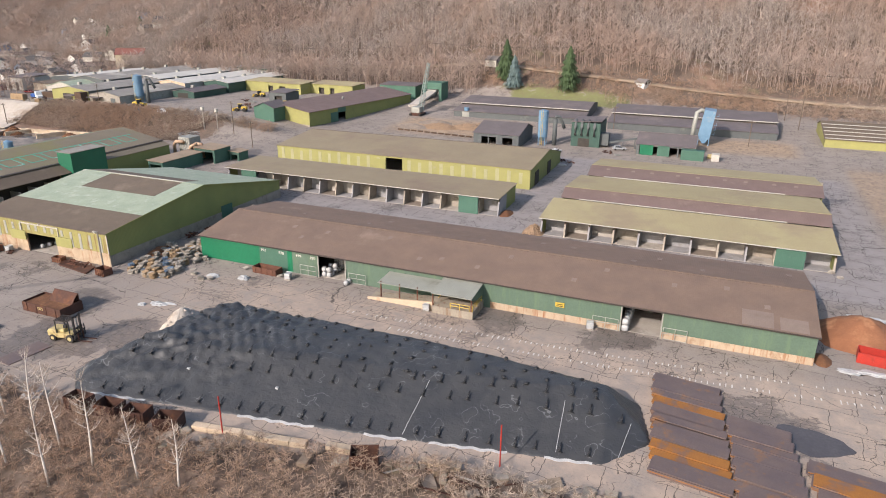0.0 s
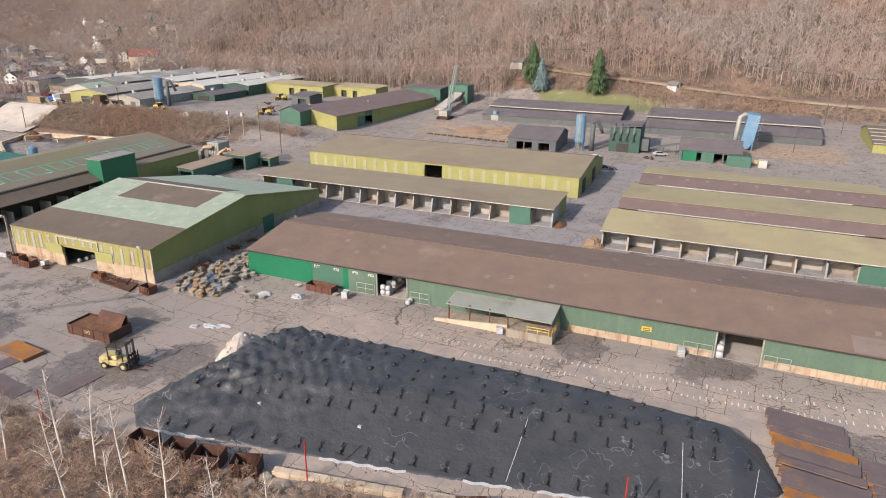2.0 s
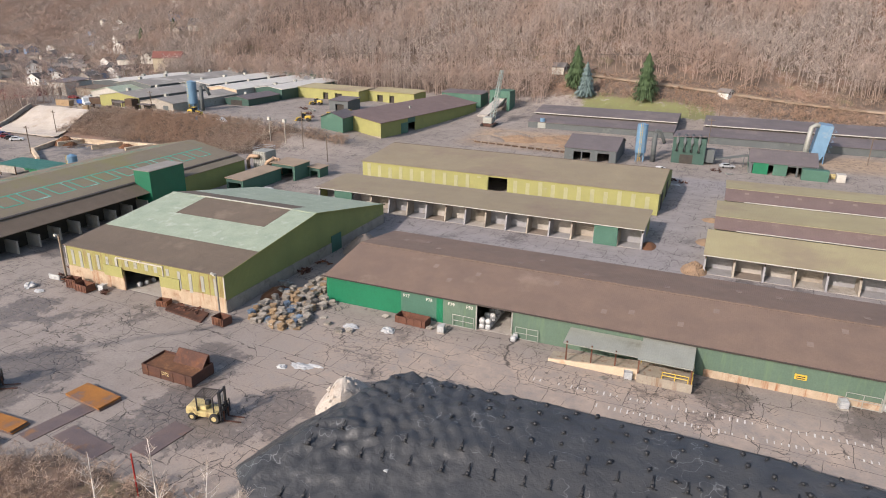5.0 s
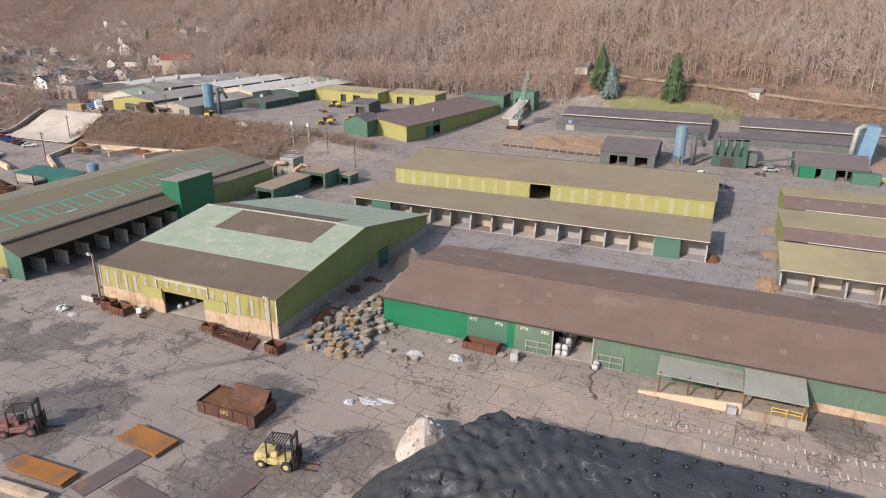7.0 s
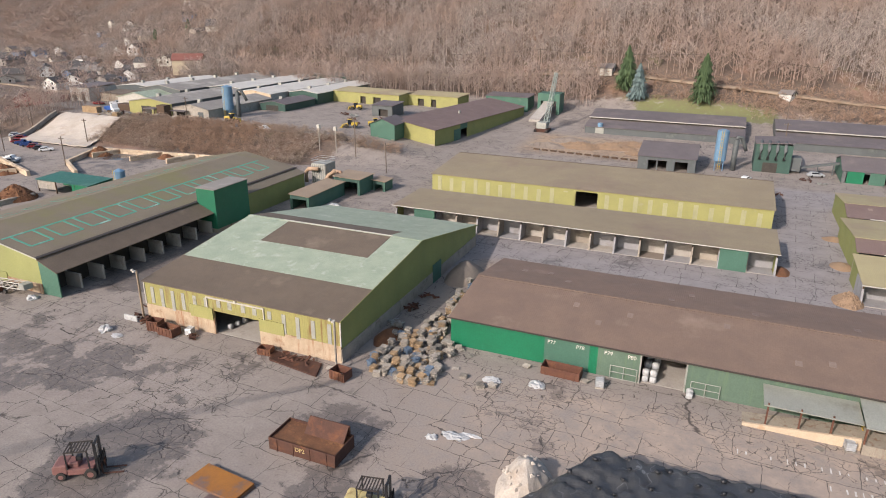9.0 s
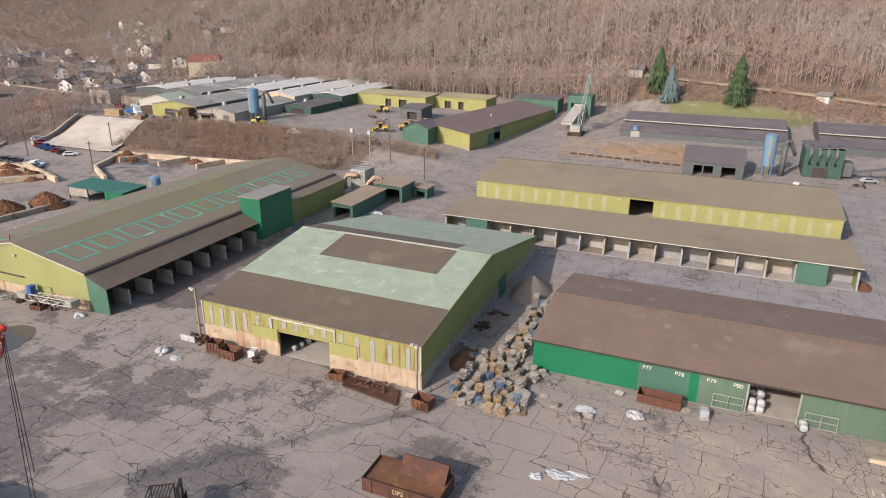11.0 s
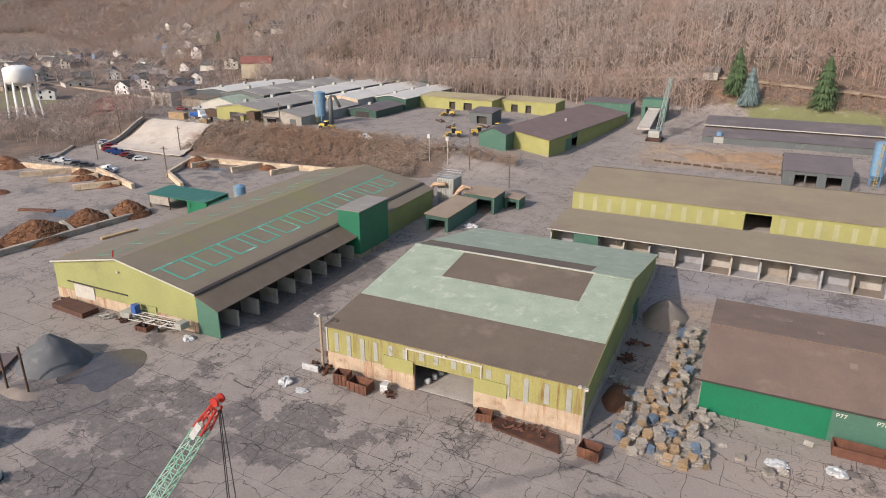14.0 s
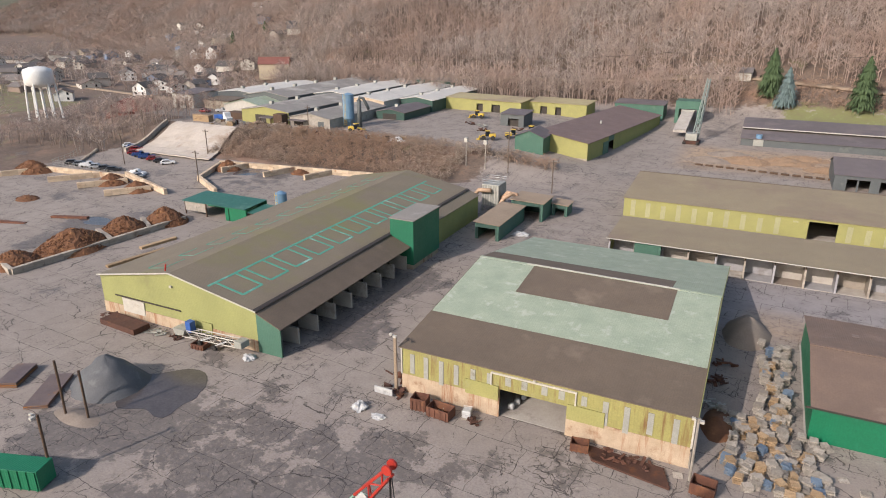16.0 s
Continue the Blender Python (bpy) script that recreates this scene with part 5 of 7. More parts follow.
for sx in (-1, 1):
    part("roof", slab((0, 7.05), (sx * 5.0, 5.1), 0.14, -5.4, 5.4, Y), M["roof_slate"], hb)


def low_shop(x0, x1, y0, y1, z, h, material, roof, label, doors=(), turn=0):
    o = thing("low_shop", (x0, y0, z), label, "building", turn=turn)
    w, dp = x1 - x0, y1 - y0
    spans, last = [], 0.0
    for a, b2 in doors:
        spans.append((last, a))
        last = b2
    spans.append((last, w))
    for a, b2 in spans:
        part("wall", boxes((a, 0, -1, b2, 0.25, h)), material, o)
    for a, b2 in doors:
        part("lintel", boxes((a, 0.02, h * 0.66, b2, 0.22, h)), material, o)
        # sheet closing the doorway, dark to stand for the shaded room behind
        part("door_recess", boxes((a, 0.9, -1, b2, 1.0, h * 0.66)), M["inside_shade"], o)
    part("wall", boxes((0, 0.25, -1, 0.25, dp, h)), material, o)
    part("wall", boxes((w - 0.25, 0.25, -1, w, dp, h)), material, o)
    part("wall", boxes((0.25, dp - 0.25, -1, w - 0.25, dp, h)), material, o)
    part("roof", slab((-0.4, h), (dp + 0.4, h + 0.06 * dp), 0.15, -0.4, w + 0.4, X), roof, o)
    return o


low_shop(-222, -186.5, 277, 289, 5.8, 4.6, M["wall_yellow"], M["roof_olive"], "long low yellow workshop with dark doors", ((15, 18), (22, 26)), -6)
low_shop(-186, -161.5, 281, 292, 5.6, 4.6, M["wall_yellow"], M["roof_olive"], "low yellow workshop with dark doors", ((5, 8), (11.5, 14)), -4)
low_shop(-153, -134, 291, 301, 4.0, 6.4, M["wall_teal"], M["roof_slate"], "tall green metal shed below the woods")
low_shop(-185, -176, 246, 256, 5.6, 4.2, M["wall_slate"], M["roof_slate"], "small dark store on the terrace", ((3, 7),))
ht = thing("hopper_tower", (-124.5, 290, gz(-124, 290)), "green hopper tower with a sloping chute", "building")
part("wall", boxes((-5, 0, 0, -3.6, 8, 8.6)), M["wall_teal"], ht)
part("wall", boxes((3.0, 0, 0, 4.4, 8, 8.6)), M["wall_teal"], ht)
part("wall", boxes((-3.6, 0, 5.6, 3.0, 8, 8.6)), M["wall_teal"], ht)
part("hopper", prism([(-2.6, 5.4), (2.2, 5.4), (0.6, 2.2), (-1.0, 2.2)], -0.8, 3.0, Y), M["galv_pale"], ht)
part("chute", prism([(-22, 0.1), (0, 4.2), (0, 5.0), (-22, 0.9)], -2.4, 2.0, X), M["concrete_grey"], ht, "pale concrete ramp")

# W complex on the terrace
def long_roof(x0, x1, y0, y1, z, h, rise, wall, roof, label, front=None):
    o = thing("factory_hall", (x0, y0, z), label, "building", "terrace factory halls", turn=0)
    w, dp = x1 - x0, y1 - y0
    prof = [(0, -1.5), (w, -1.5), (w, h), (w / 2, h + rise), (0, h)]
    part("wall", prism(prof, 0, 0.3, Y), front or wall, o)
    part("wall", prism(prof, dp - 0.3, dp, Y), wall, o)
    part("wall", boxes((0, 0.3, -1.5, 0.3, dp - 0.3, h)), wall, o)
    part("wall", boxes((w - 0.3, 0.3, -1.5, w, dp - 0.3, h)), wall, o)
    part("roof", slab((-0.4, h), (w / 2, h + rise), 0.2, -0.4, dp + 0.4, Y), roof, o)
    part("roof", slab((w / 2 + 0.003, h + rise), (w + 0.4, h), 0.2, -0.4, dp + 0.4, Y), roof, o)
    for k2 in range(int(dp / 16)):
        part("roof_vent", boxes((w * 0.3, 8 + 16 * k2, h + rise * 0.4, w * 0.3 + 1.4, 9.4 + 16 * k2, h + rise + 0.9)), M["galv_pale"], o)
    return o


TZ = 5.4
a = long_roof(-276, -254, 211, 256, TZ, 4.8, 1.6, M["wall_slate"], M["roof_grey"], "factory hall with a yellow front and grey roof", M["wall_yellow"])
# flat panel whose dark colour stands for shade in the opening
part("door", boxes((6.5, -0.12, -0.2, 11.5, 0, 3.4)), M["inside_shade"], a, "open doorway shown by a shade-dark panel")
part("porch", boxes((12, -4.5, 3.0, 17.5, -0.02, 3.3)), M["roof_slate"], a)
for x in (12.2, 17.1):
    part("porch_post", boxes((x, -4.4, -0.5, x + 0.25, -4.15, 3.0)), M["timber_old"], a)
part("door", boxes((17.8, -3.5, -0.4, 21.6, -0.1, 4.6)), M["timber_old"], a, "tall brown sliding door")
a = long_roof(-253.6, -236, 211, 250, TZ, 3.5, 1.7, M["galv_pale"], M["roof_grey"], "low grey factory hall with a worn roof", M["timber_grey"])
part("awning", boxes((1.0, -2.6, 2.6, 8.0, -0.02, 2.85)), M["roof_slate"], a, "dark lean-to awning")
# shaded opening painted as a panel on the front wall
part("door", boxes((2.0, -0.12, -0.3, 6.0, 0, 2.4)), M["inside_shade"], a, "open doorway shown by a shade-dark panel")
part("door", boxes((12.5, -0.12, -0.3, 15.0, 0, 2.6)), M["wall_slate"], a, "grey steel door")
a = long_roof(-234.5, -222, 240, 262, TZ, 2.9, 1.2, M["wall_teal_dark"], M["roof_slate"], "low dark green factory hall")
# panel on the closed front, coloured as the shade within
part("door", boxes((3, -0.12, -0.2, 9, 0, 2.4)), M["inside_shade"], a, "open doorway shown by a shade-dark panel")
long_roof(-276, -258, 257, 330, TZ + 0.4, 5.4, 1.2, M["wall_slate"], M["roof_white"], "long factory hall with a pale white roof")
long_roof(-257, -238, 252, 318, TZ + 0.4, 4.6, 1.4, M["trim_white"], M["roof_white"], "long factory hall with white walls and roof", M["concrete_warm"])
long_roof(-237, -222, 264, 312, TZ + 0.4, 4.4, 1.2, M["wall_teal_dark"], M["roof_white"], "long factory hall with a pale white roof")
long_roof(-300, -277, 240, 322, TZ + 0.4, 5.4, 1.8, M["wall_slate"], M["roof_grey"], "long factory hall with a grey-blue roof")
long_roof(-326, -301, 250, 300, TZ, 4.6, 1.2, M["wall_slate"], M["roof_white"], "old factory hall with a pale roof")
long_roof(-299, -279, 226, 239.5, TZ, 3.4, 2.4, M["trim_white"], M["roof_mint"], "white walled factory annexe with a pale green roof")
long_roof(-262, -240, 319, 331, TZ + 1, 5.6, 0.8, M["wall_teal"], M["roof_grey"], "green clad end of the pale factory halls")
solid("sheeted_load", boxes((-1.6, -1.2, 0, 1.6, 1.2, 2.2)), M["paint_blue"], (-287.5, 211.0, 5.3), "blue sheeted load standing on the terrace", "load", bevel=0.2)
solid("dark_store", boxes((-4, -2.4, 0, 4, 2.4, 2.8)), M["timber_old"], (-283.0, 216.5, 5.3), "dark brown timber store on the terrace", "store", bevel=0.1)
low_shop(-330, -318, 228, 243, TZ, 6.0, M["trim_white"], M["roof_slate"], "white rendered office building", ((2, 4), (7, 9)))
low_shop(-316, -302, 232, 242, TZ, 3.6, M["concrete"], M["roof_umber"], "low brown flat store")

# ---- cars, trucks, machines ----
GLASS = mat("glass_dark", (30, 36, 42), (24, 28, 34), None, 1, 4, rough=0.1, bump=0)


def wheel_parts(h, spots, r, w, name="wheel"):
    for x, y in spots:
        part(name, tubes(([(x, y - w / 2, r), (x, y + w / 2, r)], r), sides=14), M["rubber"], h, "black tyre")


def car_paint(rgb):
    return mat("car_paint", rgb, tuple(int(0.9 * c) for c in rgb), None, 2, 8, rough=0.3, bump=0.02)


def make_car(x, y, turn, paint, label, pickup=False):
    h = thing("car" if not pickup else "pickup_truck", (x, y, gz(x, y)), label, "car" if not pickup else "pickup", "parked cars", turn=turn)
    ln = 4.6 if not pickup else 5.6
    part("body", prism([(-ln / 2, 0.35), (ln / 2, 0.35), (ln / 2, 0.75), (ln / 2 - 0.25, 0.95), (-ln / 2 + 0.1, 1.0), (-ln / 2, 0.8)], -0.9, 0.9, Y), paint, h, bevel=0.08)
    if pickup:
        part("cabin", prism([(-0.5, 0.98), (1.3, 0.98), (0.75, 1.75), (-0.4, 1.8)], -0.82, 0.82, Y), paint, h, bevel=0.06)
        part("bed_wall", boxes((-2.7, 0.75, 0.95, -0.5, 0.85, 1.25), (-2.7, -0.85, 0.95, -0.5, -0.75, 1.25)), paint, h)
        part("glass", prism([(0.3, 1.05), (1.22, 1.05), (0.76, 1.68), (0.3, 1.7)], -0.84, 0.84, Y), GLASS, h)
    else:
        part("cabin", prism([(-1.9, 0.96), (1.0, 0.96), (0.35, 1.48), (-1.5, 1.5)], -0.8, 0.8, Y), paint, h, bevel=0.06)
        part("glass", prism([(-1.7, 1.02), (0.9, 1.02), (0.32, 1.42), (-1.45, 1.44)], -0.82, 0.82, Y), GLASS, h)
    wheel_parts(h, [(sx * ln * 0.31, sy * 0.8) for sx in (-1, 1) for sy in (-1, 1)], 0.34, 0.24)
    return h


PAINTS = {n: car_paint(c) for n, c in dict(white=(226, 226, 224), silver=(168, 170, 172), blue=(44, 72, 124), red=(134, 36, 36), black=(46, 46, 50), grey=(104, 108, 112)).items()}
for i, c in enumerate(("red", "blue", "blue", "red", "black", "white")):
    make_car(-289 + 4.3 * i, 171.5 - 1.1 * i, 48, PAINTS[c], f"{c} parked saloon car in the yard lot", c == "blue")
for i, c in enumerate(("white", "blue", "red")):
    make_car(-299 + 3.4 * i, 178 - 1.4 * i, 48, PAINTS[c], f"{c} parked saloon car in the yard lot")
for i, c in enumerate(("black", "grey", "white", "silver", "black", "black")):
    make_car(-295 + 4.0 * i, 153.0 - 0.2 * i, 40, PAINTS[c], f"{c} parked saloon car beside the fence", c == "white")
make_car(-264.5, 151.5, 15, PAINTS["white"], "white pickup truck parked in the lot", True)
make_car(-261, 149.0, 15, PAINTS["grey"], "grey parked saloon car in the lot")
make_car(-202.4, 200.6, -20, PAINTS["white"], "white pickup truck parked on the terrace edge", True)
make_car(-306, 222, 10, PAINTS["red"], "red parked car by the factory")
make_car(-300, 226, 30, PAINTS["white"], "white parked car by the factory", True)
make_car(-29, 230, 20, PAINTS["silver"], "silver parked car by the dryer house")
make_car(-48, 217, 70, PAINTS["white"], "white parked car by the workshop")


def loader(x, y, turn, paint, label):
    z = gz(x, y)
    h = thing("wheel_loader", (x, y, z), label, "loader", "yard loaders", turn=turn)
    part("engine_cover", boxes((-2.4, -0.9, 0.9, -0.2, 0.9, 2.0)), paint, h, bevel=0.15)
    part("cab", boxes((-0.4, -0.75, 1.2, 1.0, 0.75, 2.9)), GLASS, h, bevel=0.1)
    part("cab_roof", boxes((-0.5, -0.85, 2.9, 1.1, 0.85, 3.05)), paint, h)
    part("front_frame", boxes((0.8, -0.5, 0.8, 2.3, 0.5, 1.5)), paint, h)
    part("lift_arm", prism([(0.9, 1.4), (2.9, 0.7), (3.1, 0.9), (1.0, 1.8)], -0.6, 0.6, Y), paint, h)
    part("bucket", prism([(2.9, 0.2), (4.0, 0.15), (3.2, 0.4), (3.1, 1.3), (2.8, 1.2)], -1.3, 1.3, Y), paint, h)
    wheel_parts(h, [(-1.5, -0.95), (-1.5, 0.95), (1.6, -0.95), (1.6, 0.95)], 0.72, 0.5)
    return h


loader(-225.0, 210.5, 10, M["paint_yellow"], "yellow wheel loader on the terrace")
loader(-178.5, 218.5, -160, M["paint_yellow"], "yellow wheel loader beside the bank")
loader(-173.0, 226.0, 30, M["paint_yellow"], "yellow wheel loader beside the bank")
loader(-199.0, 258.0, 190, M["paint_yellow"], "yellow backhoe by the yellow workshop")
loader(-170.0, 236.5, 80, M["paint_yellow"], "yellow wheel loader among scrap")
tr = thing("semi_truck", (-279.0, 206.5, gz(-279, 206.5)), "white semi truck cab with blue tanks behind", "truck", turn=-20)
part("cab", prism([(-1.4, 0.9), (1.6, 0.9), (1.6, 1.9), (0.5, 2.2), (0.1, 3.7), (-1.4, 3.8)], -1.2, 1.2, Y), PAINTS["white"], tr, bevel=0.12)
part("chassis", boxes((-6.0, -0.6, 0.7, 1.4, 0.6, 1.0)), M["paint_black"], tr)
part("load", boxes((-5.8, -1.1, 1.0, -2.0, 1.1, 2.6)), M["paint_blue"], tr, bevel=0.2)
wheel_parts(tr, [(x, s) for x in (-5, -3.8, 0.8) for s in (-1.0, 1.0)], 0.5, 0.3)


def forklift(x, y, turn, paint, label):
    h = thing("forklift", (x, y, 0), label, "forklift", "yard forklifts", turn=turn)
    part("counterweight", prism([(-2.5, 0.7), (-1.0, 0.6), (-1.0, 1.75), (-2.2, 1.8), (-2.5, 1.5)], -0.95, 0.95, Y), paint, h, bevel=0.15)
    part("chassis", boxes((-1.0, -0.95, 0.55, 1.5, 0.95, 1.25)), paint, h, "painted chassis with rust", bevel=0.06)
    part("hood", boxes((-1.0, -0.6, 1.25, 0.0, 0.6, 1.8)), paint, h, bevel=0.08)
    part("seat", boxes((-0.3, -0.3, 1.8, 0.25, 0.3, 2.3)), M["paint_black"], h, bevel=0.06)
    for sx, sy in ((-1.0, -0.85), (-1.0, 0.85), (1.1, -0.85), (1.1, 0.85)):
        part("guard_post", boxes((sx - 0.06, sy - 0.06, 1.2, sx + 0.06, sy + 0.06, 3.2)), M["paint_black"], h)
    part("guard_roof", boxes(*[(-1.1 + 0.3 * i, -0.92, 3.2, -0.98 + 0.3 * i, 0.92, 3.28) for i in range(8)], (-1.1, -0.95, 3.2, 1.2, -0.85, 3.3), (-1.1, 0.85, 3.2, 1.2, 0.95, 3.3)), M["trim_dark"], h, "slatted dark overhead guard")
    for sy in (-0.75, 0.55):
        part("mast_rail", boxes((1.7, sy, 0.25, 1.95, sy + 0.2, 4.0)), M["paint_black"], h)
    part("mast_cross", boxes((1.72, -0.75, 3.7, 1.93, 0.75, 3.9), (1.72, -0.75, 1.9, 1.93, 0.75, 2.1)), M["paint_black"], h)
    part("lift_cylinder", tubes(([(1.82, 0, 0.4), (1.82, 0, 3.4)], 0.11)), M["galv"], h)
    part("carriage", boxes((1.98, -1.15, 0.5, 2.1, 1.15, 0.7), (1.98, -1.15, 1.3, 2.1, 1.15, 1.5), *[(1.98, -1.1 + 0.42 * i, 0.5, 2.1, -1.0 + 0.42 * i, 2.2) for i in range(6)]), M["paint_black"], h)
    for sy in (-0.6, 0.4):
        part("fork", boxes((2.1, sy, 0.12, 4.2, sy + 0.2, 0.2), (2.1, sy, 0.12, 2.2, sy + 0.2, 1.4)), M["rust_dark"], h)
    for (x2, y2, r) in ((-1.7, -0.85, 0.5), (-1.7, 0.85, 0.5), (1.2, -1.0, 0.62), (1.2, 1.0, 0.62)):
        wl = part("wheel", tubes(([(x2, y2 - 0.22, r), (x2, y2 + 0.22, r)], r), sides=18), M["rubber"], h, "black tyre", bevel=0.05)
        part("rim", tubes(([(x2, y2 - 0.24, r), (x2, y2 + 0.24, r)], r * 0.5), sides=12), paint, wl)
    return h


forklift(-82.6, 58.2, 12, M["paint_cream"], "large cream yellow forklift with a black mast")
forklift(-112.6, 51.2, 32, M["paint_maroon"], "large faded maroon forklift with raised mast")

# ---- lattice cranes ----


def lattice(bm, a, b, w0, w1, bays, r):
    """A square lattice boom from a to b."""
    a, b = Vector(a), Vector(b)
    d = (b - a).normalized()
    s = d.cross(Vector((0, 0, 1)))
    s = s.normalized() if s.length > 0.01 else Vector((1, 0, 0))
    u = s.cross(d)
    corner = lambda f, i: a + (b - a) * f + (w0 + (w1 - w0) * f) / 2 * (s * (1, 1, -1, -1)[i] + u * (1, -1, -1, 1)[i])
    for i in range(4):
        tube(bm, [corner(0, i), corner(1, i)], r, 5)
        for k2 in range(bays):
            f0, f1 = k2 / bays, (k2 + 1) / bays
            p, q = (corner(f0, i), corner(f1, (i + 1) % 4)) if k2 % 2 else (corner(f0, (i + 1) % 4), corner(f1, i))
            tube(bm, [p, q], r * 0.55, 4)
    return bm


cr = thing("crane", (0, 0, 0), "green and white lattice boom crane with a red tip", "crane")
tip, foot = Vector((-112.0, 40.4, 24.6)), Vector((-129.5, 42.6, 1.8))
bd = (foot - tip).normalized()
part("boom", lattice(bmesh.new(), tip + bd * 2.2, foot, 0.7, 1.25, 40, 0.05), M["boom_green"], cr, "pale green lattice boom")
part("boom_head", lattice(bmesh.new(), tip - bd * 0.4, tip + bd * 2.3, 0.4, 0.7, 4, 0.08), M["paint_red"], cr, "red boom head")
bm = bmesh.new()
for k2 in (-0.25, 0.25):
    tube(bm, [tip - bd * 0.5 + Vector((0, k2, 0.25)), tip - bd * 0.5 + Vector((0, k2 + 0.12, 0.25))], 0.28, 12)
part("sheave", bm, M["paint_red"], cr)
q = (bd.cross(Vector((0, 1, 0)))).normalized()
bm = bmesh.new()
c0 = tip + bd * 2.6 + Vector((0.15, -0.5, 0.3))
side = bd.cross(Vector((0.35, -1, 0.6))).normalized()
vs = [bm.verts.new(c0 + bd * u + side * v + w * Vector((0.1, -0.3, 0.2))) for w in (0, 0.1) for u, v in ((-0.8, -0.2), (0.8, -0.2), (0.8, 0.2), (-0.8, 0.2))]
for f in ((0, 1, 2, 3), (4, 7, 6, 5), (0, 4, 5, 1), (1, 5, 6, 2), (2, 6, 7, 3), (3, 7, 4, 0)):
    bm.faces.new([vs[i] for i in f])
part("nameplate", bm, M["plastic_white"], cr, "white plate on the boom head")
for k2, (ex, ey) in enumerate(((-110.5, 38.5), (-111.2, 39.6), (-110.0, 39.4))):
    part("cable", tubes(([tip + Vector((0.3, 0.1 * k2, 0)), (ex, ey, 3.0 + 6 * k2)], 0.03), sides=4), M["paint_black"], cr)
part("carbody", boxes((-133, 40, 0.9, -127, 45, 2.8)), M["boom_green"], cr, bevel=0.2)
for y in (39.4, 44.6):
    part("track", boxes((-134, y - 0.6, 0, -126, y + 0.6, 1.0)), M["rubber"], cr, bevel=0.3)
c2 = thing("crane", (-119.4, 262, gz(-119, 262)), "old grey lattice crane standing beside the dirt heap", "crane")
part("boom", lattice(bmesh.new(), (0.8, 1, 2.2), (2.4, 6, 21.5), 1.6, 0.9, 15, 0.15), M["boom_grey"], c2, "grey green lattice boom")
part("cab", boxes((-2.2, -2.2, 1.2, 1.6, 2.0, 3.6)), M["galv_pale"], c2, bevel=0.15)
part("carbody", boxes((-2.8, -2.4, 0, 2.4, 2.4, 1.1)), M["rust_dark"], c2, bevel=0.1)
for x in (-2.4, 2.0):
    part("track", boxes((x - 0.5, -3.2, 0, x + 0.5, 3.2, 0.9)), M["rubber"], c2, bevel=0.2)

# ---- west storage bunkers ----


def block_wall(p, q, h, t, label, block=None):
    """A wall of big concrete blocks from p to q: each block a piece of its own."""
    (xa, ya), (xb, yb) = p, q
    ln = math.hypot(xb - xa, yb - ya)
    n = max(int(ln / 1.9), 1)
    o = thing("block_wall", (xa, ya, gz(xa, ya)), label, "wall", "bunker walls", turn=math.degrees(math.atan2(yb - ya, xb - xa)))
    rows = max(int(h / 0.6), 1)
    for r in range(rows):
        for i in range(n):
            o2 = new("block", block or BLOCK)
            o2.parent = o
            o2.matrix_basis = pose((i + 0.5) * ln / n, random.uniform(-0.04, 0.04), (r + 0.5) * h / rows - 0.05) @ Matrix.Diagonal((ln / n - 0.05, t, h / rows - 0.03, 1))
    return o


def unit_block(material):
    bm = boxes((-0.5, -0.5, -0.5, 0.5, 0.5, 0.5))
    bmesh.ops.bevel(bm, geom=bm.edges[:], offset=0.03, segments=1, affect="EDGES")
    return mesh_of("block", bm, material)


BLOCK, GREY_BLOCK = unit_block(M["concrete_warm"]), unit_block(M["bunker_grey"])
WL = "pale concrete block bunker wall"
for p, q2 in (((-197, 176), (-248, 169)), ((-210, 174), (-213, 165)), ((-222, 173), (-226, 163)), ((-238, 170), (-241, 162)), ((-248, 169), (-240, 152)),
              ((-236, 136.5), (-262, 146)), ((-262, 146), (-292, 143)), ((-240, 152), (-225, 143)),
              ((-243, 138), (-250, 129)), ((-258, 143), (-266, 133)), ((-272, 145), (-280, 134)), ((-292, 143), (-300, 131)),
              ((-214, 122), (-217.5, 84)), ((-217.5, 84), (-224, 86)), ((-216, 104), (-224, 107)), ((-215, 113), (-222, 117))):
    near = p[1] < 125
    block_wall(p, q2, 1.3 if near else 1.6, 0.9, "grey concrete block bunker wall" if near else WL, GREY_BLOCK if near else BLOCK)
for x, y, rx, ry, h, n in ((-221, 99, 5.5, 6.5, 2.9, 700), (-220, 110.5, 4.6, 4.6, 2.6, 500), (-217.5, 119.5, 4.4, 4.0, 2.6, 450), (-223, 88, 4.2, 4.0, 1.8, 350),
                           (-242, 166, 3.6, 3.0, 2.2, 200), (-219, 171, 2.6, 2.0, 1.0, 80), (-247, 137, 4.0, 3.4, 2.0, 200), (-262, 141, 4.0, 3.6, 2.2, 200), (-297, 141, 6.0, 4.0, 2.6, 300), (-268, 120, 2.6, 2.2, 0.8, 60)):
    mound("log_mound", (x, y, gz(x, y)), rx * 1.2, ry * 1.2, h * 1.35, M["rubble_brown"], "heap of brown wood chunks in a concrete bunker", lumps=n, seed=int(-x))
for x, y, l, t in ((-199, 94, 9, 80), (-204, 100, 12, 80), (-201, 110, 10, 78), (-207, 108, 8, 80), (-240, 112, 9, 20), (-252, 104, 12, 12), (-262, 100, 8, 12)):
    solid("timber_beam", boxes((-l / 2, -0.5, 0, l / 2, 0.5, 0.5)), M["timber"] if t > 50 else M["rust"], (x, y, gz(x, y)), "weathered timber beam lying on the ground", "beam", "timber beams", turn=t, bevel=0.05)
ts = thing("side_shed", (0, 0, 0), "low shed with teal roof and bright green wall", "building")
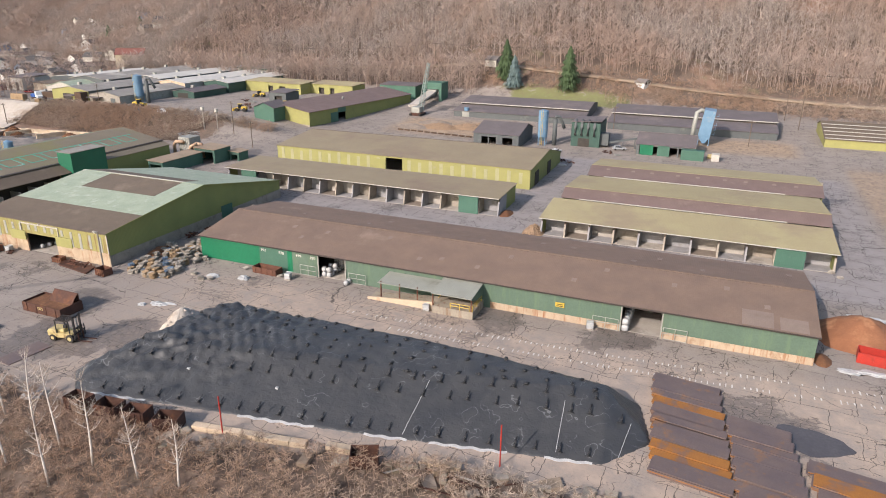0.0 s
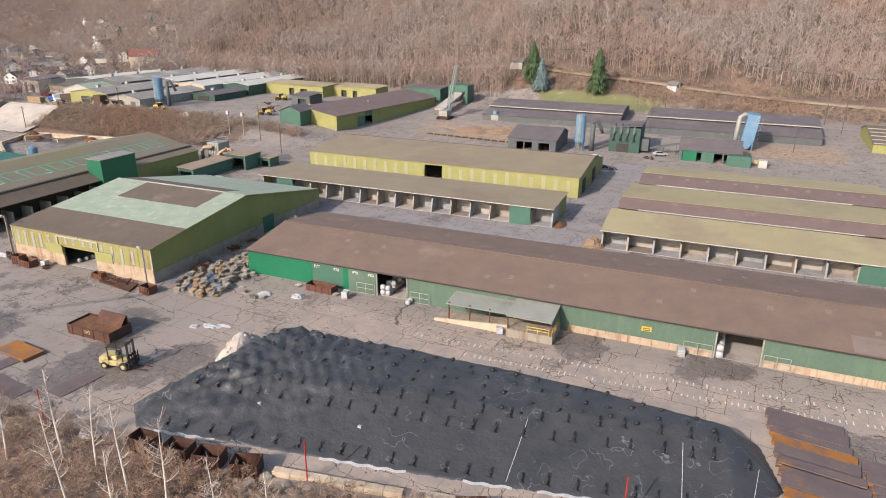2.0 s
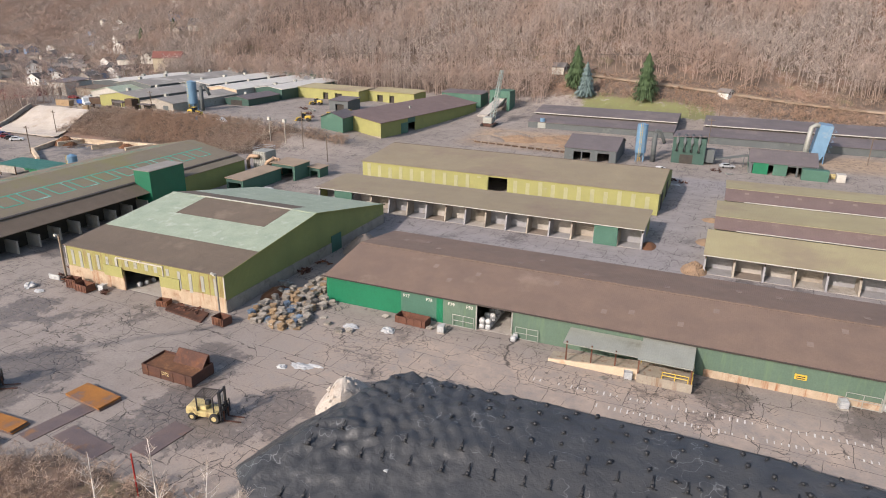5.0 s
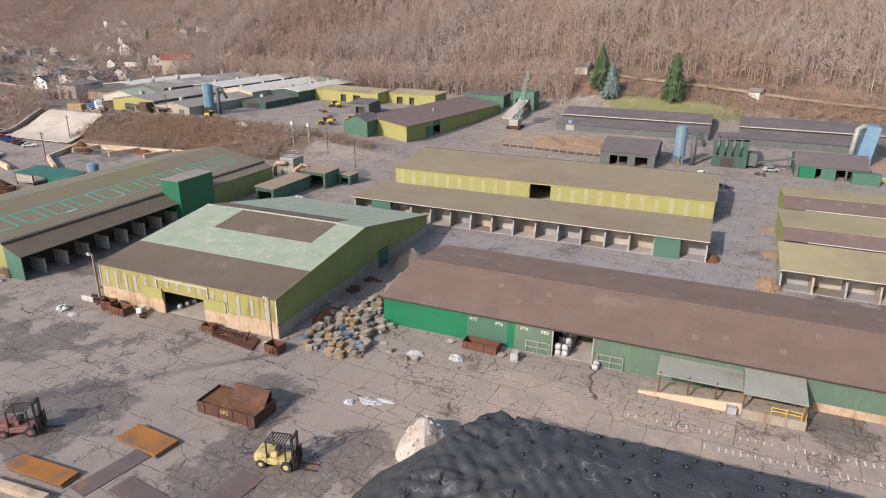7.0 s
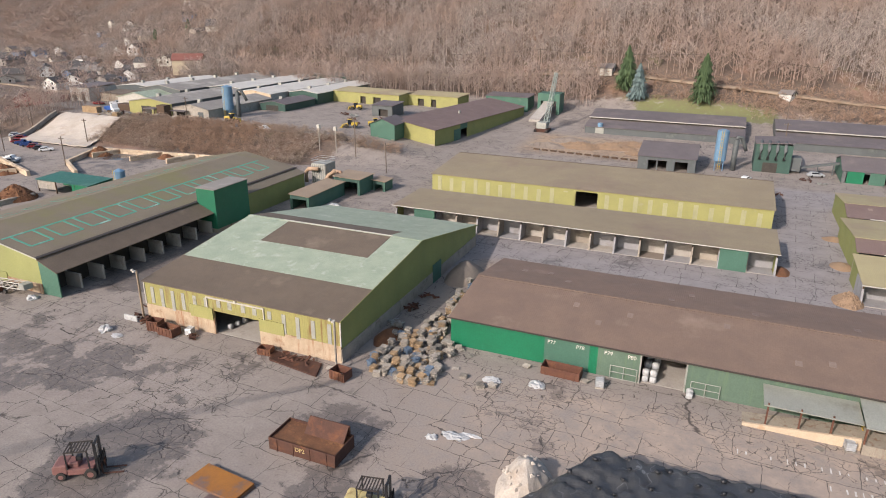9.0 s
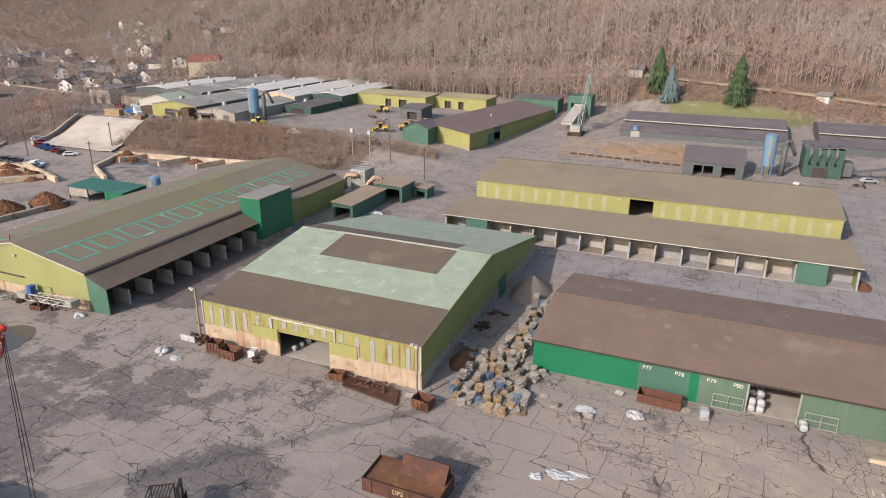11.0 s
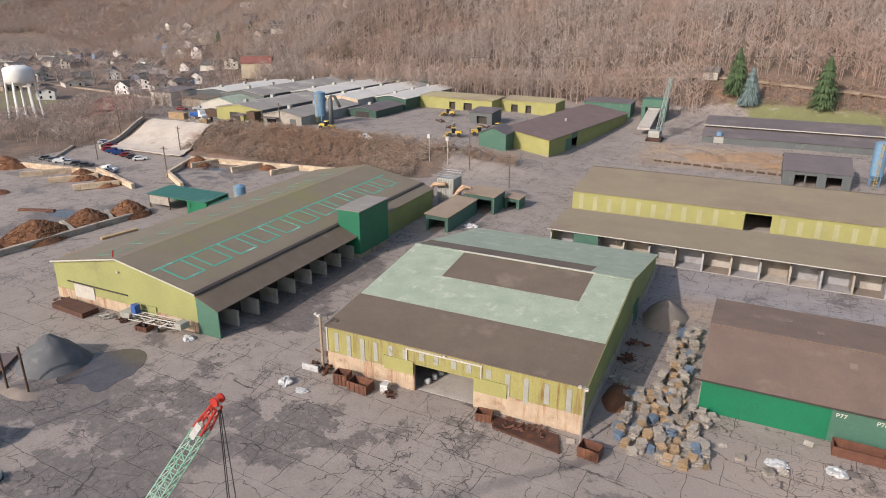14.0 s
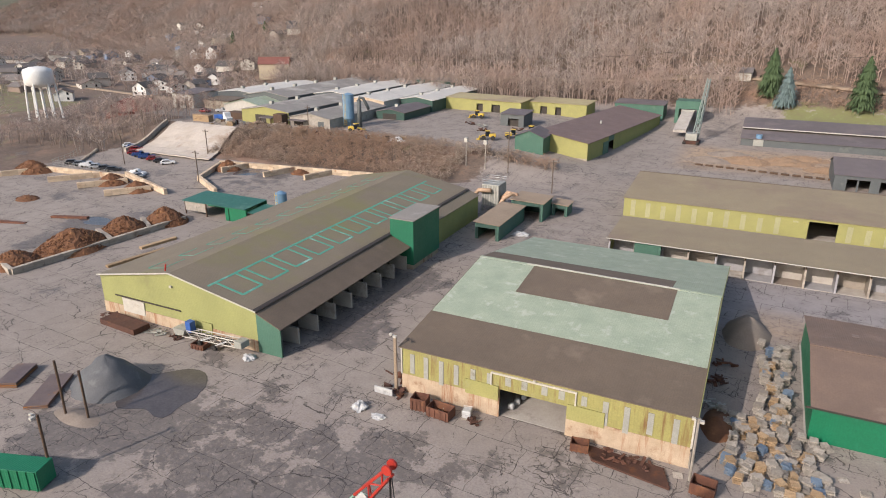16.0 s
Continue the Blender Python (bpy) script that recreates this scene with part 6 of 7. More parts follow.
part("roof", slab((126.2, 3.2), (134, 3.6), 0.15, -219, -200, X), M["roof_teal"], ts)
part("roof", slab((126.8, 2.5), (133, 2.9), 0.15, -199.8, -189.2, X), M["roof_teal"], ts)
part("wall", boxes((-206, 126.4, 0, -199.8, 126.7, 3.2)), M["wall_green"], ts)
part("wall", boxes((-218.5, 133.6, 0, -200, 133.9, 3.5)), M["wall_green"], ts)
part("curtain", boxes((-218.4, 126.4, 1.0, -212, 126.6, 3.0)), M["timber_grey"], ts, "grey timber boarding")
for x in (-218.5, -212, -205):
    part("post", boxes((x, 126.4, 0, x + 0.25, 126.65, 3.2)), M["timber_old"], ts)

# white slope
def bank_sheet():
    bm = bmesh.new()
    nu, nv = 18, 12
    vs = [[None] * nv for _ in range(nu)]
    for i in range(nu):
        for j in range(nv):
            f = j / (nv - 1)
            x = -291 - 5 * f + (34 - 5 * f) * i / (nu - 1) + random.uniform(-0.3, 0.3)
            y = 173.0 + 25.0 * j / (nv - 1)
            vs[i][j] = bm.verts.new((x, y, gz(x, y) + 0.3 + random.uniform(0, 0.35)))
    for i in range(nu - 1):
        for j in range(nv - 1):
            bm.faces.new((vs[i][j], vs[i + 1][j], vs[i + 1][j + 1], vs[i][j + 1]))
    return bm


ramp_wall = thing("retaining_wall", (0, 0, 0), "grey concrete retaining wall down the spoil slope", "wall")
bm = bmesh.new()
rings = []
for i in range(9):
    x, y = -294.0 - 0.75 * i, 172 + 3.1 * i
    z = gz(x, y)
    rings.append([bm.verts.new(c) for c in ((x - 0.5, y, z - 0.6), (x + 0.5, y, z - 0.6), (x + 0.5, y, z + 1.5), (x - 0.5, y, z + 1.5))])
for ra, rb in zip(rings, rings[1:]):
    for q in range(4):
        bm.faces.new((ra[q], ra[(q + 1) % 4], rb[(q + 1) % 4], rb[q]))
bm.faces.new(rings[0])
bm.faces.new(rings[-1][::-1])
part("wall_panel", bm, M["bunker_grey"], ramp_wall)
chalk_ob = solid("chalk_slope", bank_sheet(), M["chalk"], (0, 0, 0), "white chalky spoil slope on the terrace bank", "slope")
sol = chalk_ob.modifiers.new("thick", "SOLIDIFY")
sol.thickness = 0.3

wt = thing("water_tower", (-383, 205, gz(-383, 205)), "white water tower on six splayed legs", "water tower")
bm = bmesh.new()
prof = [(0.3, 22.4), (3.2, 22.1), (5.4, 21.2), (5.9, 20.2), (5.9, 15.6), (5.2, 14.6), (3.2, 13.8), (0.3, 13.4)]
rings = [[bm.verts.new((r * math.cos(k2 * math.pi / 12), r * math.sin(k2 * math.pi / 12), z)) for k2 in range(24)] for r, z in prof]
for ra, rb in zip(rings, rings[1:]):
    for k2 in range(24):
        bm.faces.new((ra[k2], rb[k2], rb[(k2 + 1) % 24], ra[(k2 + 1) % 24]))
bm.faces.new(rings[0])
bm.faces.new(rings[-1][::-1])
part("tank", bm, M["tank_white"], wt, smooth=True)
for k2 in range(6):
    c, s = math.cos(k2 * math.pi / 3), math.sin(k2 * math.pi / 3)
    part("leg", tubes(([(6.6 * c, 6.6 * s, -0.5), (5.5 * c, 5.5 * s, 15.4)], 0.42)), M["tank_white"], wt)
part("riser", tubes(([(0, 0, -0.5), (0, 0, 13.6)], 0.6)), M["tank_white"], wt)

# huts and dust plant between the halls
for x0, x1, y0, y1, z in ((-149.6, -144.3, 140.2, 156.5, 3.4), (-147.8, -140.2, 157.2, 164.6, 4.2), (-139.8, -136.2, 163.5, 168.0, 2.6)):
    o = thing("green_hut", (x0, y0, 0), "dark green metal hut with a brown roof", "hut", "green huts")
    w, dp = x1 - x0, y1 - y0
    part("wall", boxes((0, 0, 0, 0.25, dp, z)), M["wall_teal"], o)
    part("wall", boxes((w - 0.25, 0, 0, w, dp, z)), M["wall_teal"], o)
    part("wall", boxes((0.25, dp - 0.25, 0, w - 0.25, dp, z)), M["wall_teal_dark"], o)
    part("wall", boxes((0.25, 0, 0, 0.7, 0.25, z), (w - 0.7, 0, 0, w - 0.25, 0.25, z), (0.7, 0, z - 0.8, w - 0.7, 0.25, z)), M["wall_teal_dark"], o)
    part("roof", slab((-0.3, z + 0.3), (w + 0.3, z), 0.15, -0.3, dp + 0.3, Y), M["track"], o)
dp2 = thing("dust_plant", (-154.2, 161.5, 0), "white dust filter with rusty bent pipes", "dust filter")
part("casing", boxes((-2.2, -1.6, 1.4, 2.2, 3.4, 6.6)), M["galv_pale"], dp2, bevel=0.1)
for i in range(7):
    part("rib", boxes((-2.1 + 0.66 * i, -1.74, 1.6, -1.95 + 0.66 * i, -1.62, 6.4)), M["trim_white"], dp2)
for x, y in ((-2, -1.4), (2, -1.4), (-2, 3.2), (2, 3.2)):
    part("leg", boxes((x - 0.15, y - 0.15, 0, x + 0.15, y + 0.15, 1.6)), M["galv_pale"], dp2)
part("rail", tubes(*[([(-2.2, -1.6, z), (2.2, -1.6, z), (2.2, 3.4, z), (-2.2, 3.4, z), (-2.2, -1.6, z)], 0.05) for z in (7.2, 7.7)], sides=4), M["galv"], dp2)
part("pipe", tubes(([(-3.4, -2.4, 1.5), (-3.4, -2.4, 4.2), (-2.6, -2.4, 5.2), (0.5, -2.4, 5.4)], 0.55)), M["rust_pale"], dp2, "rusty bent pipe", smooth=True)
part("pipe", tubes(([(2.4, 0, 3.0), (4.2, -0.6, 4.8), (6.4, -1.2, 4.8), (7.2, -1.6, 3.0), (7.2, -1.6, 0.8)], 0.6)), M["rust_pale"], dp2, "pale bent pipe", smooth=True)
part("pipe", tubes(([(3.4, -4, 0.5), (3.4, -4, 2.6), (4.4, -3.6, 4.4), (6.0, -2.6, 5.4)], 0.5)), M["rust_pale"], dp2, "pale bent pipe", smooth=True)

for i, (x, y, rx, ry, h, mt) in enumerate(((-112, 240, 8, 4, 1.6, "grey_soil"), (-101, 243, 9, 5, 2.0, "orange_soil"), (-90, 246, 9, 5, 1.8, "orange_soil"), (-79, 240, 7, 4, 1.4, "orange_soil"), (-106, 250, 8, 4, 1.5, "grey_soil"), (-84, 252, 8, 4, 1.3, "orange_soil"))):
    mound("rubble_mound", (x, y, gz(x, y) - 0.2), rx, ry, h, M[mt], "low mound of earth and rubble behind the hall", lumps=160, seed=40 + i)
for i in range(14):
    solid("timber_sleeper", boxes((-1.1, -0.3, 0, 1.1, 0.3, 0.5)), M["timber_old"], (-114 + 3.0 * i, 233.5 - 0.35 * i, gz(-114 + 3 * i, 233)), "old timber sleeper bordering the rubble", "sleeper", "timber sleepers", turn=-6, bevel=0.04)
bw2 = thing("mixer_unit", (-98.5, 266, gz(-98.5, 266)), "small blue and white mixer unit", "machine")
part("tank", tubes(([(0, 0, 2.2), (0, 0, 3.8)], 1.0), sides=12), M["blue_steel"], bw2)
part("base", boxes((-1.6, -1.2, 0, 1.6, 1.2, 2.2)), M["galv_pale"], bw2, bevel=0.1)

# ---- yard clutter ----


def pallet_mesh(name, material):
    bm = bmesh.new()
    for i in range(7):
        box(bm, -0.6, -0.5 + 0.155 * i, 0.12, 0.6, -0.4 + 0.155 * i, 0.145)
    for x in (-0.52, -0.06, 0.4):
        box(bm, x, -0.42, 0.025, x + 0.12, 0.45, 0.12)
    for y in (-0.5, -0.04, 0.43):
        box(bm, -0.6, y, 0.0, 0.6, y + 0.1, 0.025)
    return mesh_of(name, bm, material)


PALLETS = [pallet_mesh("pallet", M[n]) for n in ("timber_grey", "timber_grey", "timber_grey", "timber_grey", "timber", "timber_grey", "timber", "timber_grey", "timber_grey", "pallet_blue", "timber_grey", "timber", "timber_grey", "timber_grey")]
rp = random.Random(11)


def pallet_stack(x, y, n, turn, z=0.0, mesh=None):
    h = thing("pallet_stack", (x, y, z), "untidy stack of weathered wooden pallets", "pallets", "pallet stacks", turn=turn)
    me = mesh or rp.choice(PALLETS)
    for i in range(n):
        o = new("pallet", me)
        o.parent = h
        o.matrix_basis = pose(rp.uniform(-0.09, 0.09), rp.uniform(-0.09, 0.09), 0.165 * i, rp.uniform(-3, 3), rp.uniform(-3, 3), rp.uniform(-20, 20)) @ Matrix.Diagonal((0.82, 0.82, 1.0, 1.0))


for i in range(210):
    y = rp.uniform(80.0, 95) if i < 165 else rp.uniform(94, 114)
    x = rp.uniform(-97.5 + 0.1 * (94 - y), -90.2 if y > 92 else -86.5)
    if y > 94:
        x = rp.uniform(-93.6, -90.2)
    pallet_stack(x, y, rp.randint(2, 7) if i < 165 else 8, rp.choice((0, 90)) + rp.uniform(-25, 25))
for x, y, n in ((-85, 86.4, 1), (-83.2, 84.6, 3), (-80.4, 83.2, 4), (-79.0, 84.0, 3), (-98.6, 79.2, 1), (-100.6, 79.6, 1), (-86.2, 91.2, 2), (-84.6, 90.2, 1), (-68.4, 90.0, 2), (-76.4, 90.6, 2), (-41.5, 86.4, 1), (24, 132, 3), (25.2, 130, 2)):
    pallet_stack(x, y, n, rp.uniform(-40, 40))
for i in range(130):
    x, y = rp.uniform(-284, -200), 0
    y = 200.5 + rp.uniform(0, 6.5)
    z = gz(x, y)
    if i % 3:
        pallet_stack(x, y, rp.randint(3, 9), rp.uniform(-20, 20), z)
    else:
        w, dd, hh = rp.uniform(1, 2.6), rp.uniform(1, 1.6), rp.uniform(0.7, 2.0)
        solid("timber_pack", boxes(*[(-w / 2, -dd / 2 + 0.02 * (k2 % 2), 0.25 * k2, w / 2, dd / 2, 0.25 * k2 + 0.2) for k2 in range(max(2, int(hh / 0.25)))]), M[rp.choice(("timber", "timber_grey", "rust_dark", "timber_old"))], (x, y, z - 0.05), "stacked timber pack on the terrace edge", "timber", "terrace timber packs", turn=rp.uniform(-20, 20))
solid("timber_pack", boxes(*[(-4, -1.2, 0.5 * k2, 4, 1.2, 0.5 * k2 + 0.42) for k2 in range(5)]), M["timber"], (-290, 205, gz(-290, 205)), "long orange stack of sawn timber", "timber", "terrace timber packs")


def scrap(x, y, s, seed, material, label, z=0.0):
    """A tangle of bent plates and bars."""
    r = random.Random(seed)
    bm = bmesh.new()
    for _ in range(14):
        c = Vector((r.uniform(-s, s), r.uniform(-s * 0.6, s * 0.6), r.uniform(0.1, 0.5 * s)))
        l, w = r.uniform(0.3, 1.0) * s, r.uniform(0.05, 0.35) * s
        vs = bmesh.ops.create_cube(bm, size=1.0)["verts"]
        mt = Matrix.Translation(c) @ Euler((r.uniform(-0.4, 0.4), r.uniform(-0.4, 0.4), r.uniform(0, 3))).to_matrix().to_4x4() @ Matrix.Diagonal((l, w, r.uniform(0.05, 0.2) * s, 1))
        bmesh.ops.transform(bm, matrix=mt, verts=vs)
    return solid("scrap_tangle", bm, material, (x, y, z), label, "scrap", "scrap heaps", kind="stuff")


for i, (x, y, s) in enumerate(((-136.2, 83.5, 1.6), (-135.0, 80.5, 1.4), (-128, 79.6, 1.3), (-123.6, 79.0, 1.0), (-107.5, 79.4, 1.4), (-104.5, 79.5, 1.2), (-98.3, 95, 1.3), (-98.4, 101, 1.4), (-97.9, 106.5, 1.4), (-186, 79.6, 1.4), (-175, 79.2, 1.3), (-171.6, 79.0, 1.0), (-118, 148, 1.2),
                                   (-32, 224, 1.4), (-28, 221, 1.2), (-44, 206, 1.5), (-40, 204, 1.2), (-196, 243, 1.8), (-190, 240, 1.8), (-186, 232, 1.8), (-181, 226, 1.5), (-176, 240, 1.6), (-241, 208, 1.6), (-247, 207, 1.8), (-256, 206, 1.6), (-262, 207, 1.8), (-233, 209, 1.4))):
    scrap(x, y, s, i, M[("rust", "rust_dark", "galv_pale", "rust_dark")[i % 4]], "tangle of rusty scrap steel on the ground", gz(x, y))
for x, y, sx, sy, h, t in ((-127.6, 78.6, 3.0, 1.8, 1.3, -4), (-130.6, 79.0, 2.0, 1.6, 1.6, 6), (-111.0, 79.6, 2.0, 1.4, 1.0, 8), (-98.0, 78.2, 2.4, 1.8, 1.3, -6), (-166.0, 78.6, 2.2, 1.6, 0.8, 4)):
    skip("steel_skip", (x, y, 0), (sx, sy, h), M["rust"], "small rusty steel skip by the wall", t, "steel skips")
skip("steel_skip", (-71.6, 90.6, 0), (5.2, 2.0, 1.2), M["rust"], "long rusty steel skip by the green wall", -2, "steel skips")
skip("red_skip", (25.6, 96.8, 0), (5.4, 2.6, 1.6), M["paint_red"], "red steel skip with white patch", -8, "steel skips")
solid("steel_box", boxes((-4, -1.4, 0, 4, 1.4, 0.9)), M["rust_dark"], (-181.5, 78.6, 0), "flat rusty steel box by the hall", "box", turn=-4, bevel=0.05)
for i in range(6):
    solid("steel_beam", boxes((-4.2, -0.12, 0, 4.2, 0.12, 0.25), (-4.2, -0.25, 0.25, 4.2, 0.25, 0.3)), M["rust_dark"], (-106.2 + 0.2 * i, 79.9 - 0.45 * i, 0), "rusty steel beam lying by the warehouse", "beam", "steel beams", turn=-3 - i)
solid("white_tank", boxes((-1.3, -0.1, 0.2, 1.3, 0.1, 1.1)), M["plastic_white"], (-136.0, 79.4, 0), "white steel panel leaning among scrap", "panel", bevel=0.04)


def ibc(x, y, turn=0):
    h = thing("tote_tank", (x, y, 0), "white plastic tote tank in a wire cage", "tote tank", "tote tanks", turn=turn)
    part("bottle", boxes((-0.5, -0.55, 0.2, 0.5, 0.55, 1.15)), M["plastic_white"], h, bevel=0.06)
    part("pallet_base", boxes((-0.55, -0.6, 0, 0.55, 0.6, 0.16)), M["timber_grey"], h)
    part("cage", tubes(*[([(-0.54, -0.59, z), (0.54, -0.59, z), (0.54, 0.59, z), (-0.54, 0.59, z), (-0.54, -0.59, z)], 0.025) for z in (0.4, 0.7, 1.0, 1.2)], sides=4), M["galv"], h)


for x, y in ((-38.6, 87.6), (-13.2, 91.6), (-66.4, 89.6), (-124.6, 79.6)):
    ibc(x, y, 10)


def plastic_heap(x, y, rx, ry, h, seed):
    bm = bmesh.new()
    bmesh.ops.create_icosphere(bm, subdivisions=3, radius=1.0)
    for v in bm.verts:
        n1 = noise.noise(v.co * 2.2 + Vector((seed, 0, 0))) * 0.5 + noise.noise(v.co * 5 + Vector((0, seed, 0))) * 0.25
        v.co *= 1 + n1
        v.co = Vector((v.co.x * rx, v.co.y * ry, max(v.co.z, 0) * h + 0.01))
    solid("plastic_sheet", bm, M["plastic_white"], (x, y, 0.0), "crumpled white plastic sheeting on the concrete", "plastic sheet", "crumpled sheets")


for i, (x, y, rx, ry, h) in enumerate(((-79.6, 72.4, 1.5, 0.7, 0.25), (-78.0, 73.2, 1.2, 0.3, 0.2), (-81.9, 71.2, 0.7, 0.5, 0.3), (-68.9, 69.0, 1.5, 0.6, 0.15), (-79.6, 85.4, 1.2, 0.7, 0.4), (-73.9, 86.6, 1.1, 0.8, 0.5), (-137.2, 75.7, 0.9, 0.9, 0.9), (-134.2, 75.0, 0.9, 0.6, 0.3),
                                        (-157.6, 79.2, 0.9, 0.9, 0.6), (-190.5, 85.0, 1.4, 0.9, 0.6), (21.5, 92.5, 1.4, 0.7, 0.25), (24.4, 93.2, 2.0, 0.7, 0.25), (26.5, 112, 3.0, 1.0, 0.3), (-141.5, 146.5, 1.8, 1.2, 0.6), (-73.6, 45.6, 1.4, 1.0, 0.8), (-153, 46.8, 1.8, 1.6, 1.0), (-42, 200, 1.4, 1.0, 0.5))):
    plastic_heap(x, y, rx, ry, h, i * 3.1)
mc = thing("mobile_conveyor", (-164.0, 79.6, 0), "white mobile conveyor on wheels with a blue tank", "conveyor", turn=-4)
part("belt_frame", lattice(bmesh.new(), (-6.5, 0, 0.9), (5.2, 0, 2.0), 1.1, 1.0, 11, 0.08), M["trim_white"], mc, "white lattice conveyor frame")
part("belt", prism([(-6.5, 1.0), (5.2, 2.1), (5.2, 2.18), (-6.5, 1.08)], -0.4, 0.4, Y), M["rubber"], mc, "black rubber belt")
part("hopper", prism([(-7.6, 0.5), (-5.8, 0.8), (-5.4, 1.7), (-8.0, 1.5)], -0.9, 0.9, Y), M["galv_pale"], mc)
part("head", boxes((4.6, -0.8, 1.6, 6.0, 0.8, 2.6)), M["galv_pale"], mc, bevel=0.1)
part("blue_tank", boxes((-5.6, -0.5, 1.3, -4.5, 0.5, 3.0)), M["paint_blue"], mc, bevel=0.1)
part("brace", tubes(([(-3, -0.6, 0.4), (0, -0.6, 1.9)], 0.1), ([(0, -0.6, 0.4), (3, -0.6, 2.0)], 0.1), sides=6), M["plastic_white"], mc)
wheel_parts(mc, [(-2.5, -0.8), (-2.5, 0.8), (0.5, -0.8), (0.5, 0.8)], 0.4, 0.3)
cb = thing("waste_container", (-162.0, 48.8, 0), "dark green steel waste container", "container", turn=18)
part("body", boxes((-4, -1.2, 0.2, 4, 1.2, 2.5)), M["wall_green"], cb, bevel=0.05)
for i in range(9):
    part("rib", boxes((-3.9 + 0.95 * i, -1.3, 0.2, -3.78 + 0.95 * i, -1.2, 2.5)), M["wall_green"], cb)
plate_stack((-181.5, 61.8, 0), 5, 2.6, 6, (SO, SB), "orange rusty steel plates by the coal heap", -62)
plate_stack((-174.4, 61.4, 0), 7.5, 2.8, 4, (SO, SB), "rusty steel plates by the coal heap", -58)
rk = random.Random(31)
for i in range(46):
    x = rk.uniform(-52, -2)
    y = 46.5 + 0.17 * (x + 52) + rk.uniform(-2.4, 1.4)
    s = rk.uniform(0.35, 1.1)
    bm = boxes((-s, -s * rk.uniform(0.4, 0.8), -0.1, s, s * rk.uniform(0.4, 0.8), rk.uniform(0.2, 0.5)))
    for v in bm.verts:
        v.co += 0.25 * s * noise.noise_vector(v.co * 2.1 + Vector((i, 0, 0)))
    solid("broken_slab", bm, M[("concrete", "bunker_grey", "grey_soil", "track")[i % 4]], (x, y, gz(x, y)), "broken concrete slab at the yard edge", "rubble", "broken slabs", turn=rk.uniform(0, 180), bevel=0.03)
for i in range(9):
    x = rk.uniform(-30, -4)
    l = rk.uniform(1.5, 3.4)
    solid("plank", boxes((-l, -0.1, 0, l, 0.1, 0.08)), M[("timber_old", "timber_grey", "rust_dark")[i % 3]], (x, 48 + 0.16 * (x + 40) + rk.uniform(-2, 1), gz(x, 48 + 0.16 * (x + 40)) + 0.2), "weathered plank lying in the brush", "plank", "loose planks", turn=rk.uniform(-40, 60))
# gravel islands round the poles, retaining blocks along the bank
mound("soil_mound", (-166.4, 59.3, 0), 3.6, 1.5, 0.4, M["grey_soil"], "low earth island around two poles", seed=21)
for p, q2 in (((-50.5, 48.2), (-36.6, 50.4)), ((-34.5, 51.0), (-31.0, 51.5)), ((-24.0, 52.6), (-19.5, 53.2)), ((-108, 43.8), (-100, 44.4))):
    block_wall(p, q2, 0.75, 0.9, "row of pale concrete blocks along the yard edge")
for i, (x, y) in enumerate(((-66, 46.2), (-61.5, 46.6), (-57.6, 46.9), (-53.2, 47.3), (-29.4, 50.4))):
    skip("steel_bin", (x, y, gz(x, y)), (3.0, 2.0, 1.7), M["rust_dark"], "dark rusty steel bin at the yard edge", 6 * i, "edge bins")


def pole(x, y, h, material, label, arms=True, name="utility_pole", lean=0.0, lamp=False):
    z = gz(x, y)
    o = thing(name, (x, y, z), label, "pole", "poles")
    part("mast", tubes(([(0, 0, -0.3), (lean, 0, h)], 0.15 if h > 6 else 0.08), sides=8), material, o)
    if arms:
        part("cross_arm", boxes((-1.2, -0.07, h - 0.7, 1.2, 0.07, h - 0.55)), material, o)
        for xx in (-1.1, -0.4, 0.4, 1.1):
            part("insulator", boxes((xx - 0.05, -0.05, h - 0.55, xx + 0.05, 0.05, h - 0.35)), M["galv_pale"], o)
    if lamp:
        part("lamp_arm", tubes(([(0, 0, h - 0.1), (0.35, -0.6, h + 0.1)], 0.05), ([(0, 0, h - 0.1), (-0.4, -0.3, h + 0.05)], 0.05), sides=6), M["galv"], o)
        part("lamp_head", boxes((0.15, -0.95, h, 0.55, -0.55, h + 0.25)), M["trim_white"], o)
        part("lamp_head", boxes((-0.65, -0.45, h - 0.1, -0.3, -0.15, h + 0.15)), M["trim_white"], o)
    return o


pole(-99.4, 79.4, 7.6, M["timber_grey"], "wooden lamp pole at the warehouse corner", False, "lamp_pole", lamp=True)
pole(-134.9, 80.8, 8.2, M["track"], "wooden lamp pole at the warehouse corner", False, "lamp_pole", lamp=True)
pole(-135.3, 81.2, 7.4, M["track"], "bare wooden pole at the warehouse corner", False)
pole(-168.0, 59.0, 7.4, M["timber_old"], "dark wooden pole standing by the coal heap", False)
pole(-164.8, 59.6, 6.6, M["timber_old"], "dark wooden pole standing by the coal heap", False)
pole(-159.1, 51.0, 7.6, M["timber_old"], "dark wooden lamp pole by the container", False, "lamp_pole", lamp=True)
for x, y in ((-174.9, 192.4), (-169.1, 193.0)):
    o = pole(x, y, 7.5, M["timber_grey"], "wooden pole with a white floodlight box", False, "lamp_pole")
    part("lamp_head", boxes((-0.5, -0.5, 7.2, 0.5, 0.4, 8.4)), M["trim_white"], o, bevel=0.05)
for x, y in ((-46.5, 48.4), (-16.0, 55.6), (-79.5, 44.6)):
    pole(x, y, 5.2, M["paint_red"], "thin red steel marker post", False, "marker_post")
